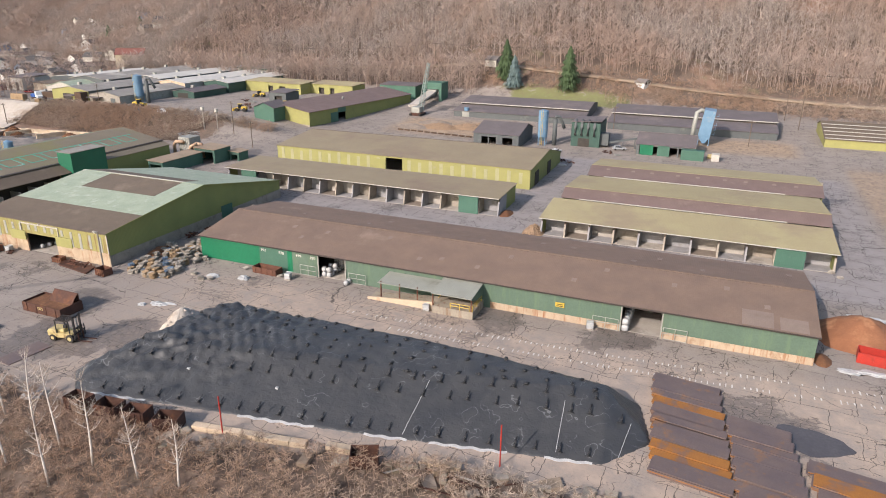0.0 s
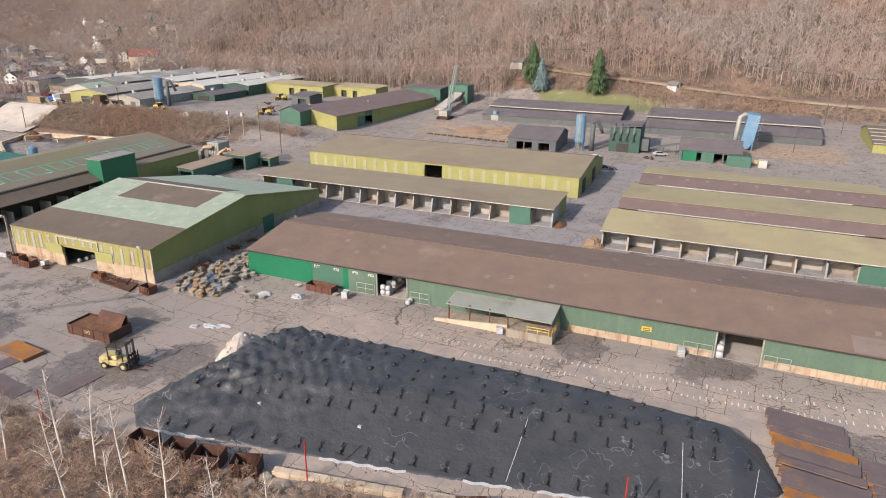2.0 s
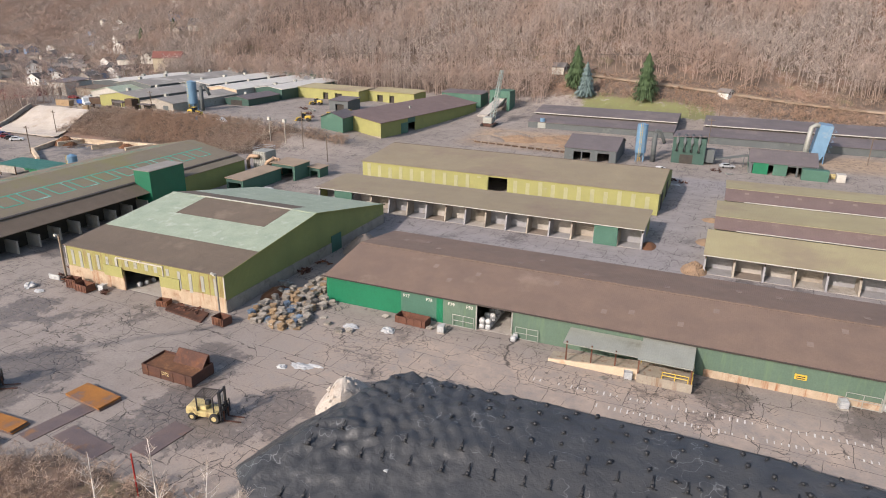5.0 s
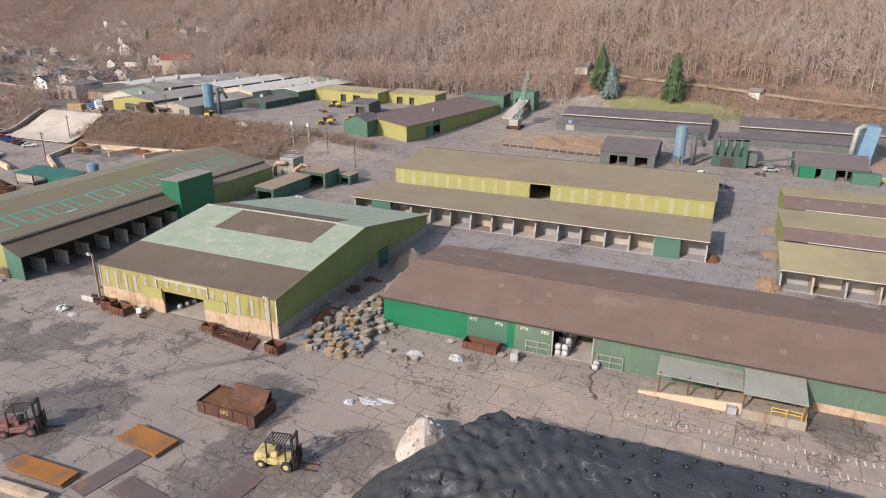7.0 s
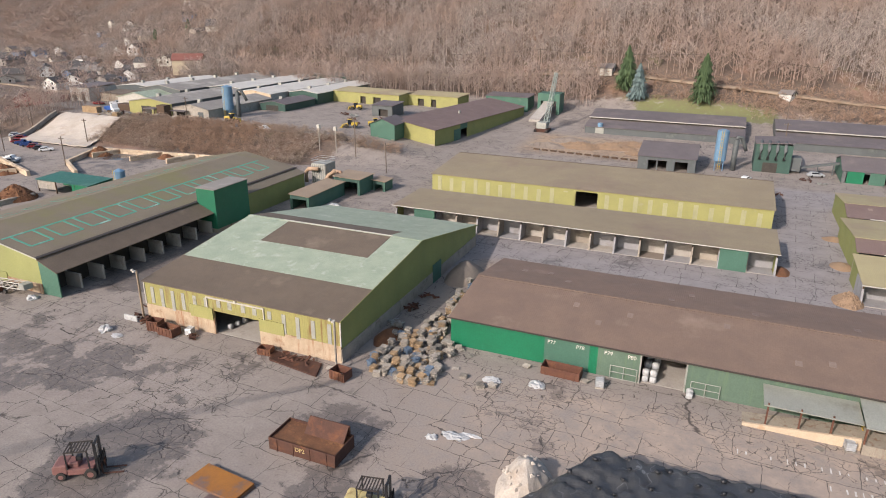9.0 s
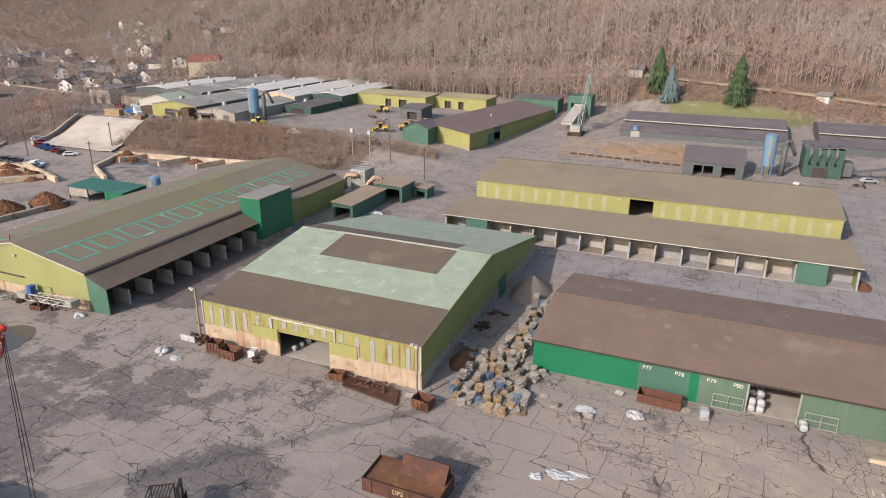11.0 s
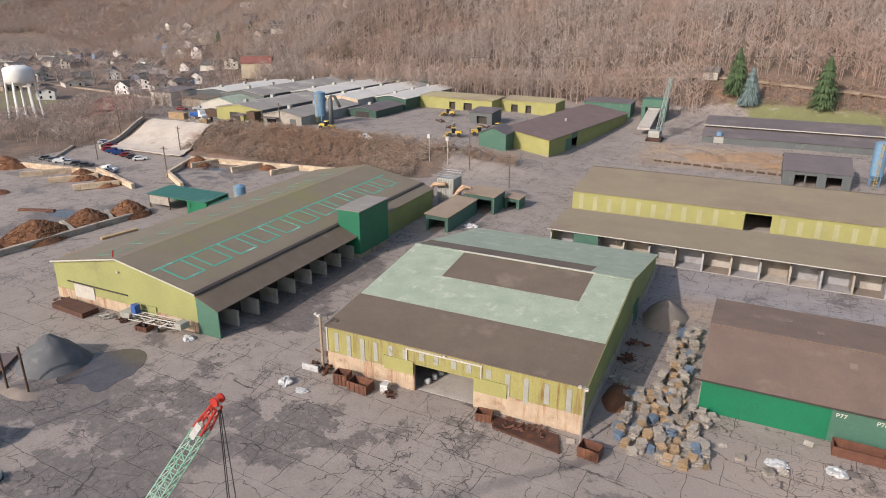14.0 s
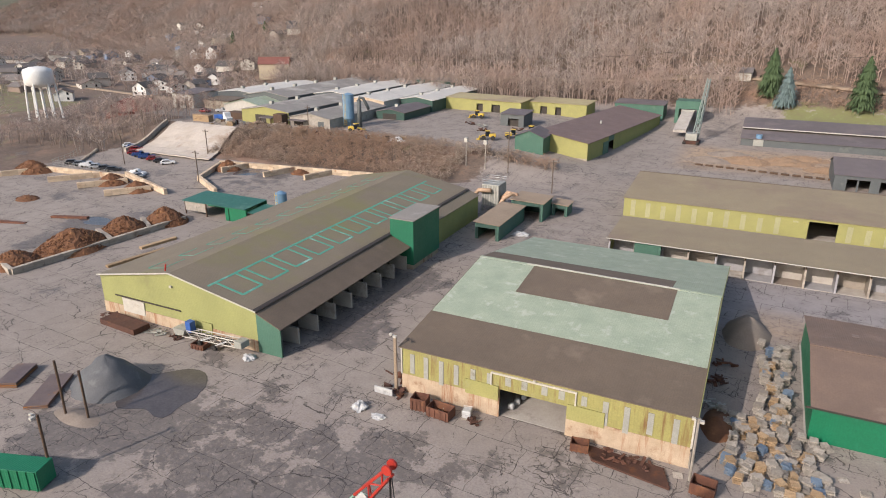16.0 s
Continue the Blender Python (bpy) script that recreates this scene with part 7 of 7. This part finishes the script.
for x, y, h in ((-162, 193, 12), (-145.6, 182.3, 9), (-238, 150, 9), (-34, 296, 10), (26, 300, 12), (30, 284, 12), (12, 250, 9), (-36, 262, 9), (-280, 160, 10), (-300, 186, 10), (-240, 204, 9), (-262, 178, 9), (60, 332, 12), (27, 336, 12), (-22, 330, 12), (-60, 338, 12), (-140, 330, 12), (-220, 330, 12), (-300, 336, 12), (-420, 300, 14), (-455, 340, 14)):
    pole(x, y, h, M["bark"], "weathered wooden utility pole with cross arm")
for xa, xb in ((60, 5), (5, -60), (-60, -140), (-140, -220), (-220, -300)):
    ya = 330
    bm = bmesh.new()
    for dx in (-1.0, 1.0):
        pts = []
        for k2 in range(9):
            f = k2 / 8
            x = xa + (xb - xa) * f
            pts.append((x, ya + dx * 0.2, gz(xa, ya) * (1 - f) + gz(xb, ya) * f + 11.5 - 5 * f * (1 - f)))
        tube(bm, pts, 0.04, 3)
    solid("power_line", bm, M["paint_black"], (0, 0, 0), "thin black overhead wires between poles", "wire", "overhead wires", kind="stuff")

# low concrete kerb blocks and a fence round the car lot
fl = thing("lot_fence", (0, 0, 0), "grey chain-link fence round the car lot", "fence")
lot = [(-309, 166), (-303, 158), (-299, 149), (-284, 147.5), (-268, 146.5)]
for (xa, ya), (xb, yb) in zip(lot, lot[1:]):
    n = max(int(math.hypot(xb - xa, yb - ya) / 3), 1)
    for i in range(n):
        x, y = xa + (xb - xa) * i / n, ya + (yb - ya) * i / n
        part("post", tubes(([(x, y, gz(x, y) - 0.2), (x, y, gz(x, y) + 1.9)], 0.06), sides=5), M["galv_pale"], fl)
    part("rail", tubes(*[([(xa, ya, gz(xa, ya) + z), (xb, yb, gz(xb, yb) + z)], 0.04) for z in (0.3, 1.1, 1.85)], sides=4), M["galv_pale"], fl)
for i in range(16):
    a = i / 15
    x, y = -306 + 13 * a, 170 - 17 * a
    solid("concrete_block", boxes((-0.6, -0.4, 0, 0.6, 0.4, 0.8)), M["bunker_grey"], (x, y, gz(x, y) - 0.05), "grey concrete block edging the car lot", "block", "lot edge blocks", turn=-50 + 7 * (i % 3), bevel=0.08)

# painted ticks along the lane
bm = bmesh.new()
for f0, f1 in (((-50, 82.4), (26, 87.6)), ((-42, 79.6), (26, 84.6))):
    n = 92
    for i in range(n):
        if rp.random() < 0.82:
            f = i / n
            x, y = f0[0] + (f1[0] - f0[0]) * f, f0[1] + (f1[1] - f0[1]) * f + 2.2 * math.sin(f * math.pi) * -0.4
            l = rp.uniform(0.18, 0.5)
            box(bm, x, y - l, 0.006, x + rp.uniform(0.1, 0.2), y + l, 0.014)
solid("lane_ticks", bm, M["white_line"], (0, 0, 0), "rows of worn white painted ticks", "road marking", kind="stuff")


def puddle(x, y, rx, ry, seed):
    bm = bmesh.new()
    ring = []
    for i in range(40):
        a2 = 2 * math.pi * i / 40
        r = 1 + 0.45 * noise.noise(Vector((1.6 * math.cos(a2), 1.6 * math.sin(a2), seed)))
        ring.append(bm.verts.new((rx * r * math.cos(a2), ry * r * math.sin(a2), 0.012)))
    top = [bm.verts.new((v.co.x, v.co.y, 0.03)) for v in ring]
    bm.faces.new(top)
    for i in range(40):
        ring[i].co.z = -0.1
        bm.faces.new((ring[i], ring[(i + 1) % 40], top[(i + 1) % 40], top[i]))
    solid("puddle", bm, WATER, (x, y, 0), "shallow dark rain puddle on the concrete", "puddle", "puddles")


WATER = mat("puddle_water", (88, 82, 80), (76, 71, 70), None, 0.5, 3, rough=0.16, bump=0.0)
for i, (x, y, rx, ry) in enumerate(((-161.5, 68.0, 6.2, 4.6), (14.8, 73.2, 4.4, 2.5), (-234, 165, 4.6, 3.0), (-232, 113, 5.0, 2.0))):
    puddle(x, y, rx, ry, i * 5.0)

# ---- town and far houses ----


def house(x, y, w, d, h, rise, wall, roof, turn, label):
    z = gz(x, y) - 0.5
    o = thing("house", (x, y, z), label, "house", "town houses", turn=turn)
    part("wall", prism([(-w / 2, -1), (w / 2, -1), (w / 2, h), (0, h + rise), (-w / 2, h)], -d / 2, d / 2, Y), wall, o)
    for s in (-1, 1):
        part("roof", slab((0, h + rise), (s * (w / 2 + 0.5), h - 0.3), 0.2, -d / 2 - 0.5, d / 2 + 0.5, Y), roof, o)
    for k2 in range(2):
        for zz in ((1.2,) if h < 4 else (1.2, 3.8)):
            wi = part("window", boxes((-w / 4 + k2 * w / 2 - 0.5, -d / 2 - 0.06, zz, -w / 4 + k2 * w / 2 + 0.5, -d / 2, zz + 1.3)), GLASS, o)
    return o


HW = [mat("house_paint", c, tuple(int(0.92 * v) for v in c), None, 0.5, 4, rough=0.8) for c in ((224, 222, 216), (206, 200, 188), (168, 160, 150), (118, 138, 164), (190, 176, 150), (150, 132, 118))]
HR = [mat("shingle", c, tuple(int(0.88 * v) for v in c), None, 0.6, 4, rough=0.9) for c in ((92, 88, 86), (110, 96, 88), (128, 120, 114), (130, 84, 74))]
house(-374, 350, 11, 18, 8.2, 3.6, HW[4], HR[3], -58, "large cream two-storey house with a red-brown roof")
rh = random.Random(5)
for i in range(120):
    x, y = rh.uniform(-740, -400), 0
    y = rh.uniform(250, 560) if i > 12 else rh.uniform(240, 330)
    if x > -470 and y > 430:
        y -= 120
    big = rh.random() < 0.15
    house(x, y, rh.uniform(8, 11), rh.uniform(9, 13) * (2.2 if big else 1), rh.uniform(3, 6), rh.uniform(1.8, 3), rh.choice(HW[:3] * 3 + HW), rh.choice(HR[:3]), rh.uniform(0, 180), "small pale house among bare trees")
for x, y, c in ((-560, 452, 1), (-540, 470, 0), (-575, 470, 0), (-600, 478, 3)):
    house(x, y, 9, 11, 5.5, 2.6, HW[c], HW[3] if c == 1 else HR[0], 70, "hillside house above bare woods")
for x, y in ((-352, 226), (-366, 240)):
    bb = thing("brick_lodge", (x, y, gz(x, y) - 0.4), "low red brick building with a brown hip roof", "building", "brick lodges", turn=30)
    part("wall", boxes((-11, -5, 0, 11, 5, 3.6)), M["brick"], bb)
    bm = bmesh.new()
    lo = [bm.verts.new(p) for p in ((-12, -6, 3.5), (12, -6, 3.5), (12, 6, 3.5), (-12, 6, 3.5))]
    hi = [bm.verts.new(p) for p in ((-6, 0, 6.4), (6, 0, 6.4))]
    for f in ((lo[0], lo[1], hi[1], hi[0]), (lo[2], lo[3], hi[0], hi[1]), (lo[1], lo[2], hi[1]), (lo[3], lo[0], hi[0]), (lo[3], lo[2], lo[1], lo[0])):
        bm.faces.new(f)
    part("roof", bm, HR[3], bb)
house(-33, 323, 4.5, 5, 2.2, 1.2, HW[0], HR[2], 60, "small white house above the lawn")
house(-108, 330, 8, 6, 2.6, 1.6, HW[1], HR[2], 85, "small pale cabin among the trees")


def road_y(x):
    """Line of the lane along the foot of the hill."""
    return 333 + 4 * np.sin(np.asarray(x, float) / 70) - 8 * smooth01((np.asarray(x, float) + 120) / 110)


def strip(name, pts, w, material, label, lift=0.25):
    bm = bmesh.new()
    last = None
    for x, y in pts:
        pair = (bm.verts.new((x, y - w / 2, gz(x, y - w / 2) + lift)), bm.verts.new((x, y + w / 2, gz(x, y + w / 2) + lift)))
        if last:
            bm.faces.new((last[0], pair[0], pair[1], last[1]))
        last = pair
    o = solid(name, bm, material, (0, 0, 0), label, "road", kind="structure", smooth=True)
    m2 = o.modifiers.new("thick", "SOLIDIFY")
    m2.thickness = 0.3


strip("road", [(x, float(road_y(x))) for x in range(-352, 260, 6)], 2.5, M["track"], "pale dirt road along the hill foot", 0.5)
strip("road", [(x, 300 - 0.5 * (x + 500) * 0.36) for x in range(-760, -330, 6)], 7, M["track"], "pale road on the river flat")

# ---- trees ----


def bare_tree(seed, limbs=9, twigs=5, thick=1.0, trunk=0.008, upright=1.0):
    """Template of a leafless tree 1 high: triangles of trunk, limbs and twigs."""
    r = np.random.default_rng(seed)
    V, F = [], []

    def sliver(a, b, w0, w1, crossed=False):
        a, b = np.array(a), np.array(b)
        d = b - a
        turn = r.uniform(0, 3.14)
        for ang in (turn, turn + 1.57) if crossed else (turn,):
            s = np.cross(d, (math.cos(ang), math.sin(ang), 0.1))
            n = np.linalg.norm(s)
            if n < 1e-6:
                continue
            s = s / n
            k = len(V)
            V.extend([a - s * w0, a + s * w0, b + s * w1, b - s * w1])
            F.append((k, k + 1, k + 2))
            F.append((k, k + 2, k + 3))

    def twig(a, b, w):
        a, b = np.array(a), np.array(b)
        s = np.cross(b - a, r.normal(size=3))
        s = s / (np.linalg.norm(s) + 1e-9)
        k = len(V)
        V.extend([a - s * w, a + s * w, b])
        F.append((k, k + 1, k + 2))
    bend = r.normal(0, 0.03, 2)
    top = np.array([bend[0], bend[1], 0.95])
    mid = np.array([-bend[0] * 0.5, bend[1], 0.45])
    sliver((0, 0, -0.05), mid, trunk, trunk * 0.7, True)
    sliver(mid, top, trunk * 0.7, 0.0015, True)
    for i in range(limbs):
        f = r.uniform(0.28, 0.95)
        a = mid * (f / 0.45) if f < 0.45 else mid + (top - mid) * (f - 0.45) / 0.5
        ang, ln = r.uniform(0, 6.28), r.uniform(0.14, 0.34) * (1.25 - f * 0.7)
        b = a + np.array([math.cos(ang) * ln, math.sin(ang) * ln, ln * r.uniform(0.5, 1.3) * upright])
        sliver(a, b, 0.0042 * thick, 0.0012 * thick)
        for _ in range(twigs):
            g = r.uniform(0.2, 1.0)
            c = a + (b - a) * g
            e = c + np.array([*(r.normal(0, 0.055, 2) + 0.3 * (b - a)[:2]), r.uniform(0.02, 0.13)])
            twig(c, e, 0.0034 * thick)
    return np.array(V), np.array(F)


def forest(name, spots, heights, templates, material, label, seed=1, spread=1.0):
    r = np.random.default_rng(seed)
    VV, FF, base = [], [], 0
    for i, ((x, y), h) in enumerate(zip(spots, heights)):
        V, F = templates[i % len(templates)]
        a = r.uniform(0, 6.28)
        c, s = math.cos(a), math.sin(a)
        W = V * [h * spread, h * spread, h]
        W = np.stack([c * W[:, 0] - s * W[:, 1] + x, s * W[:, 0] + c * W[:, 1] + y, W[:, 2] + 0], 1)
        W[:, 2] += float(ground_height(x, y)) - 0.2
        VV.append(W)
        FF.append(F + base)
        base += len(V)
    VV, FF = np.concatenate(VV), np.concatenate(FF)
    me = bpy.data.meshes.new(name)
    me.vertices.add(len(VV))
    me.vertices.foreach_set("co", VV.astype(np.float32).ravel())
    me.loops.add(len(FF) * 3)
    me.loops.foreach_set("vertex_index", FF.astype(np.int32).ravel())
    me.polygons.add(len(FF))
    me.polygons.foreach_set("loop_start", np.arange(0, len(FF) * 3, 3, dtype=np.int32))
    me.update(calc_edges=True)
    me.validate()
    me.materials.append(material)
    return tagged(new(name, me), label, "woods", kind="stuff")


def branch_material(name, tones):
    k = Nodes(name)
    rnd = k.n("NewGeometry").outputs["Random Per Island"]
    col = k.mix(rnd, lin(*tones[0]), lin(*tones[1]))
    col = k.mix(k.ramp(k.noise(k.pos(), 0.02, 3), 0.42, 0.6), col, lin(*tones[2]))
    k.l(col, k.b.inputs["Base Color"])
    k.b.inputs["Roughness"].default_value = 0.95
    return k.m


WOODS = branch_material("bare_branches", ((112, 102, 95), (188, 174, 165), (158, 138, 126)))
BRUSH = branch_material("brush_twigs", ((110, 95, 82), (182, 166, 150), (152, 126, 106)))
TT = [bare_tree(s, 10, 8, 1.55, 0.011) for s in range(8)]
TF = [bare_tree(s + 20, 9, 8, 2.2, 0.01) for s in range(4)]
rt = np.random.default_rng(8)


def hill_foot(x):
    return 312 + 0.55 * np.clip(-330 - x, 0, 900)


N = 17500
cand = np.stack([rt.uniform(-800, 120, N), np.zeros(N)], 1)
deep = rt.uniform(0, 1, N) ** 1.15 * 168 - 8
cand[:, 1] = hill_foot(cand[:, 0]) + deep
town = (cand[:, 0] < -395) & (deep < 60)
lawn2 = (cand[:, 0] > -108) & (cand[:, 0] < -12) & (cand[:, 1] < 328)
verge = (cand[:, 0] > -20) & (cand[:, 1] < 336)
clear = (np.abs(cand[:, 0] + 374) < 22) & (cand[:, 1] < 358)
track = np.abs(cand[:, 1] - road_y(cand[:, 0])) < 4.5
ok = ~clear & ~lawn2 & ~verge & ~(track & (cand[:, 0] > -340)) & ~(town & (rt.random(N) < 0.5))
sp = cand[ok]
forest("woods", sp, rt.uniform(7, 14.5, len(sp)), TT, WOODS, "bare grey-brown winter woods covering the hillside", 2, 1.0)
flat = np.stack([rt.uniform(-900, -325, 3400), rt.uniform(140, 620, 3400)], 1)
field = (flat[:, 0] < -395) & (flat[:, 0] > -640) & (np.abs(flat[:, 1] - (215 + 0.42 * (-395 - flat[:, 0]))) < 46) & (rt.random(3400) < 0.85)
flat = flat[(flat[:, 1] < hill_foot(flat[:, 0])) & ~field & ~((flat[:, 0] > -425) & (flat[:, 1] > 188) & (flat[:, 1] < 262)) & ~((flat[:, 0] > -330))]
forest("valley_trees", flat, rt.uniform(6, 12, len(flat)), TT, WOODS, "scattered bare trees on the town flat", 3, 1.25)
bw = np.stack([rt.uniform(-352, -300, 260), rt.uniform(166, 226, 260)], 1)
forest("bank_trees", bw, rt.uniform(5, 10, len(bw)), TT, WOODS, "dense bare trees beside the spoil slope", 4, 1.3)
far = np.stack([rt.uniform(-1490, -760, 4200), rt.uniform(-15, 230, 4200)], 1)
far[:, 1] += hill_foot(far[:, 0])
forest("far_woods", far, rt.uniform(12, 18, len(far)), TF, WOODS, "bare winter woods on the far hill", 12, 1.7)
# scrub
SS = [bare_tree(s + 50, 9, 8, 2.3, 0.008, 0.8) for s in range(6)]
sc = np.stack([rt.uniform(-264, -150, 4200), rt.uniform(179, 204, 4200)], 1)
sc = sc[(sc[:, 0] < -176) | (sc[:, 1] > 198)]
forest("bank_scrub", sc, rt.uniform(0.9, 3.0, len(sc)), SS, BRUSH, "dry brown scrub on the terrace bank", 5, 1.8)
fe2 = np.stack([rt.uniform(-104, 30, 7200), rt.uniform(18, 54, 7200)], 1)
el = 46 + 8 * smooth01((fe2[:, 0] + 60) / 50) - 6 * smooth01((-90 - fe2[:, 0]) / 20)
fe2 = fe2[fe2[:, 1] < el - 0.3]
forest("river_scrub", fe2, rt.uniform(0.7, 2.9, len(fe2)), SS, BRUSH, "tangled dry scrub on the river bank", 6, 1.5)
edge_s = np.stack([rt.uniform(-110, 20, 900), rt.uniform(312, 330, 900)], 1)
forest("lawn_scrub", edge_s, rt.uniform(1, 4, len(edge_s)), SS, BRUSH, "dry scrub behind the lawn", 7, 1.5)
fr = np.stack([rt.uniform(-46, 130, 1500), rt.uniform(301, 342, 1500)], 1)
fr = fr[(np.abs(fr[:, 1] - road_y(fr[:, 0])) > 3) & ((fr[:, 0] > -12) | (fr[:, 1] < 318))]
forest("hedge_scrub", fr, rt.uniform(1.5, 5, len(fr)), SS, BRUSH, "dry scrub at the foot of the hill", 9, 1.5)


def birch(x, y, h, seed):
    """A white-barked birch: forked tapering trunk with limbs and hanging twigs."""
    r = random.Random(seed)
    o = thing("birch_tree", (x, y, gz(x, y)), "leafless white-barked birch on the river bank", "tree", "birches")
    lean = (r.uniform(-0.08, 0.08), r.uniform(-0.05, 0.05))
    at = lambda f: Vector((lean[0] * h * f + 0.12 * math.sin(5 * f + seed), lean[1] * h * f, h * f))
    bm = bmesh.new()
    tube(bm, [at(f / 8) - Vector((0, 0, 0.3 if f == 0 else 0)) for f in range(9)], 0.14, 7, 0.02)
    part("trunk", bm, M["bark_white"], o, smooth=True)
    tw = bmesh.new()
    for i in range(15):
        f = r.uniform(0.28, 0.95)
        a, ln = r.uniform(0, 6.28), h * r.uniform(0.12, 0.26) * (1.2 - f * 0.7)
        p = at(f)
        e = p + Vector((math.cos(a) * ln * 0.75, math.sin(a) * ln * 0.75, ln * 0.7))
        mid = (p + e) / 2 + Vector((0, 0, -0.08 * ln))
        bl = bmesh.new()
        tube(bl, [p, mid, e], 0.045 * (1.2 - f), 5, 0.012)
        part("limb", bl, M["bark_white"], o, smooth=True)
        for _ in range(9):
            g = r.uniform(0.3, 1)
            q3 = p + (e - p) * g
            tube(tw, [q3, q3 + Vector((r.uniform(-0.5, 0.5), r.uniform(-0.5, 0.5), r.uniform(0.1, 0.7))) * (0.11 * h)], 0.02, 3, 0.006)
    tp = part("twig_spray", tw, M["bark_pale"], o)
    tp["kind"] = "stuff"


for i, (x, y, h) in enumerate(((-56.5, 39.5, 9.0), (-62.0, 40.0, 8.5), (-68.0, 41.5, 8.0), (-73.5, 42.0, 8.4), (-50.5, 40.0, 7.0), (-45.5, 40.5, 6.5), (-79.0, 39.5, 7.5), (-66.0, 36.5, 9.5), (-59, 36, 8))):
    birch(x, y, h * 1.25, i)


def spruce(x, y, h, material, seed, label):
    r = random.Random(seed)
    o = thing("spruce_tree", (x, y, gz(x, y)), label, "tree", "spruces")
    part("trunk", tubes(([(0, 0, -0.5), (0, 0, h * 0.95)], 0.25), sides=6), M["bark"], o)
    bm = bmesh.new()
    for i in range(3000):
        f = r.random() ** 0.8
        tier = 0.8 + 0.3 * math.sin(f * 46 + seed)
        z = h * (0.04 + 0.95 * f)
        a = r.uniform(0, 6.28)
        uneven = 0.82 + 0.3 * noise.noise(Vector((math.cos(a) * 1.7, math.sin(a) * 1.7, f * 5 + seed)))
        rad = h * 0.36 * (1 - f) ** 0.66 * (0.55 + 0.45 * tier) * uneven * r.uniform(0.35, 1.2) + 0.15
        ln = r.uniform(0.6, 1.3) * (1.2 - 0.5 * f)
        c, s = math.cos(a), math.sin(a)
        p = Vector((c * rad, s * rad, z - 0.3 * rad))
        q3 = Vector((c * max(rad - ln, 0), s * max(rad - ln, 0), z + 0.1))
        side = Vector((-s, c, r.uniform(-0.3, 0.3))) * r.uniform(0.2, 0.5)
        v0, v1, v2, v3 = (bm.verts.new(w) for w in (p, q3 + side, q3 + Vector((0, 0, 0.25)), q3 - side))
        bm.faces.new((v0, v1, v2))
        bm.faces.new((v0, v2, v3))
    part("crown", bm, material, o)
    return o


spruce(-97.5, 318, 19, M["needle"], 1, "dark green spruce beside the lawn")
spruce(-91.5, 312, 15, M["needle_blue"], 2, "silvery blue spruce beside the lawn")
spruce(-65.5, 313, 20, M["needle"], 3, "tall dark green spruce on the lawn")
spruce(-470, 420, 15, M["needle"], 4, "dark green conifer among town houses")
spruce(-455, 440, 13, M["needle"], 5, "dark green conifer among town houses")
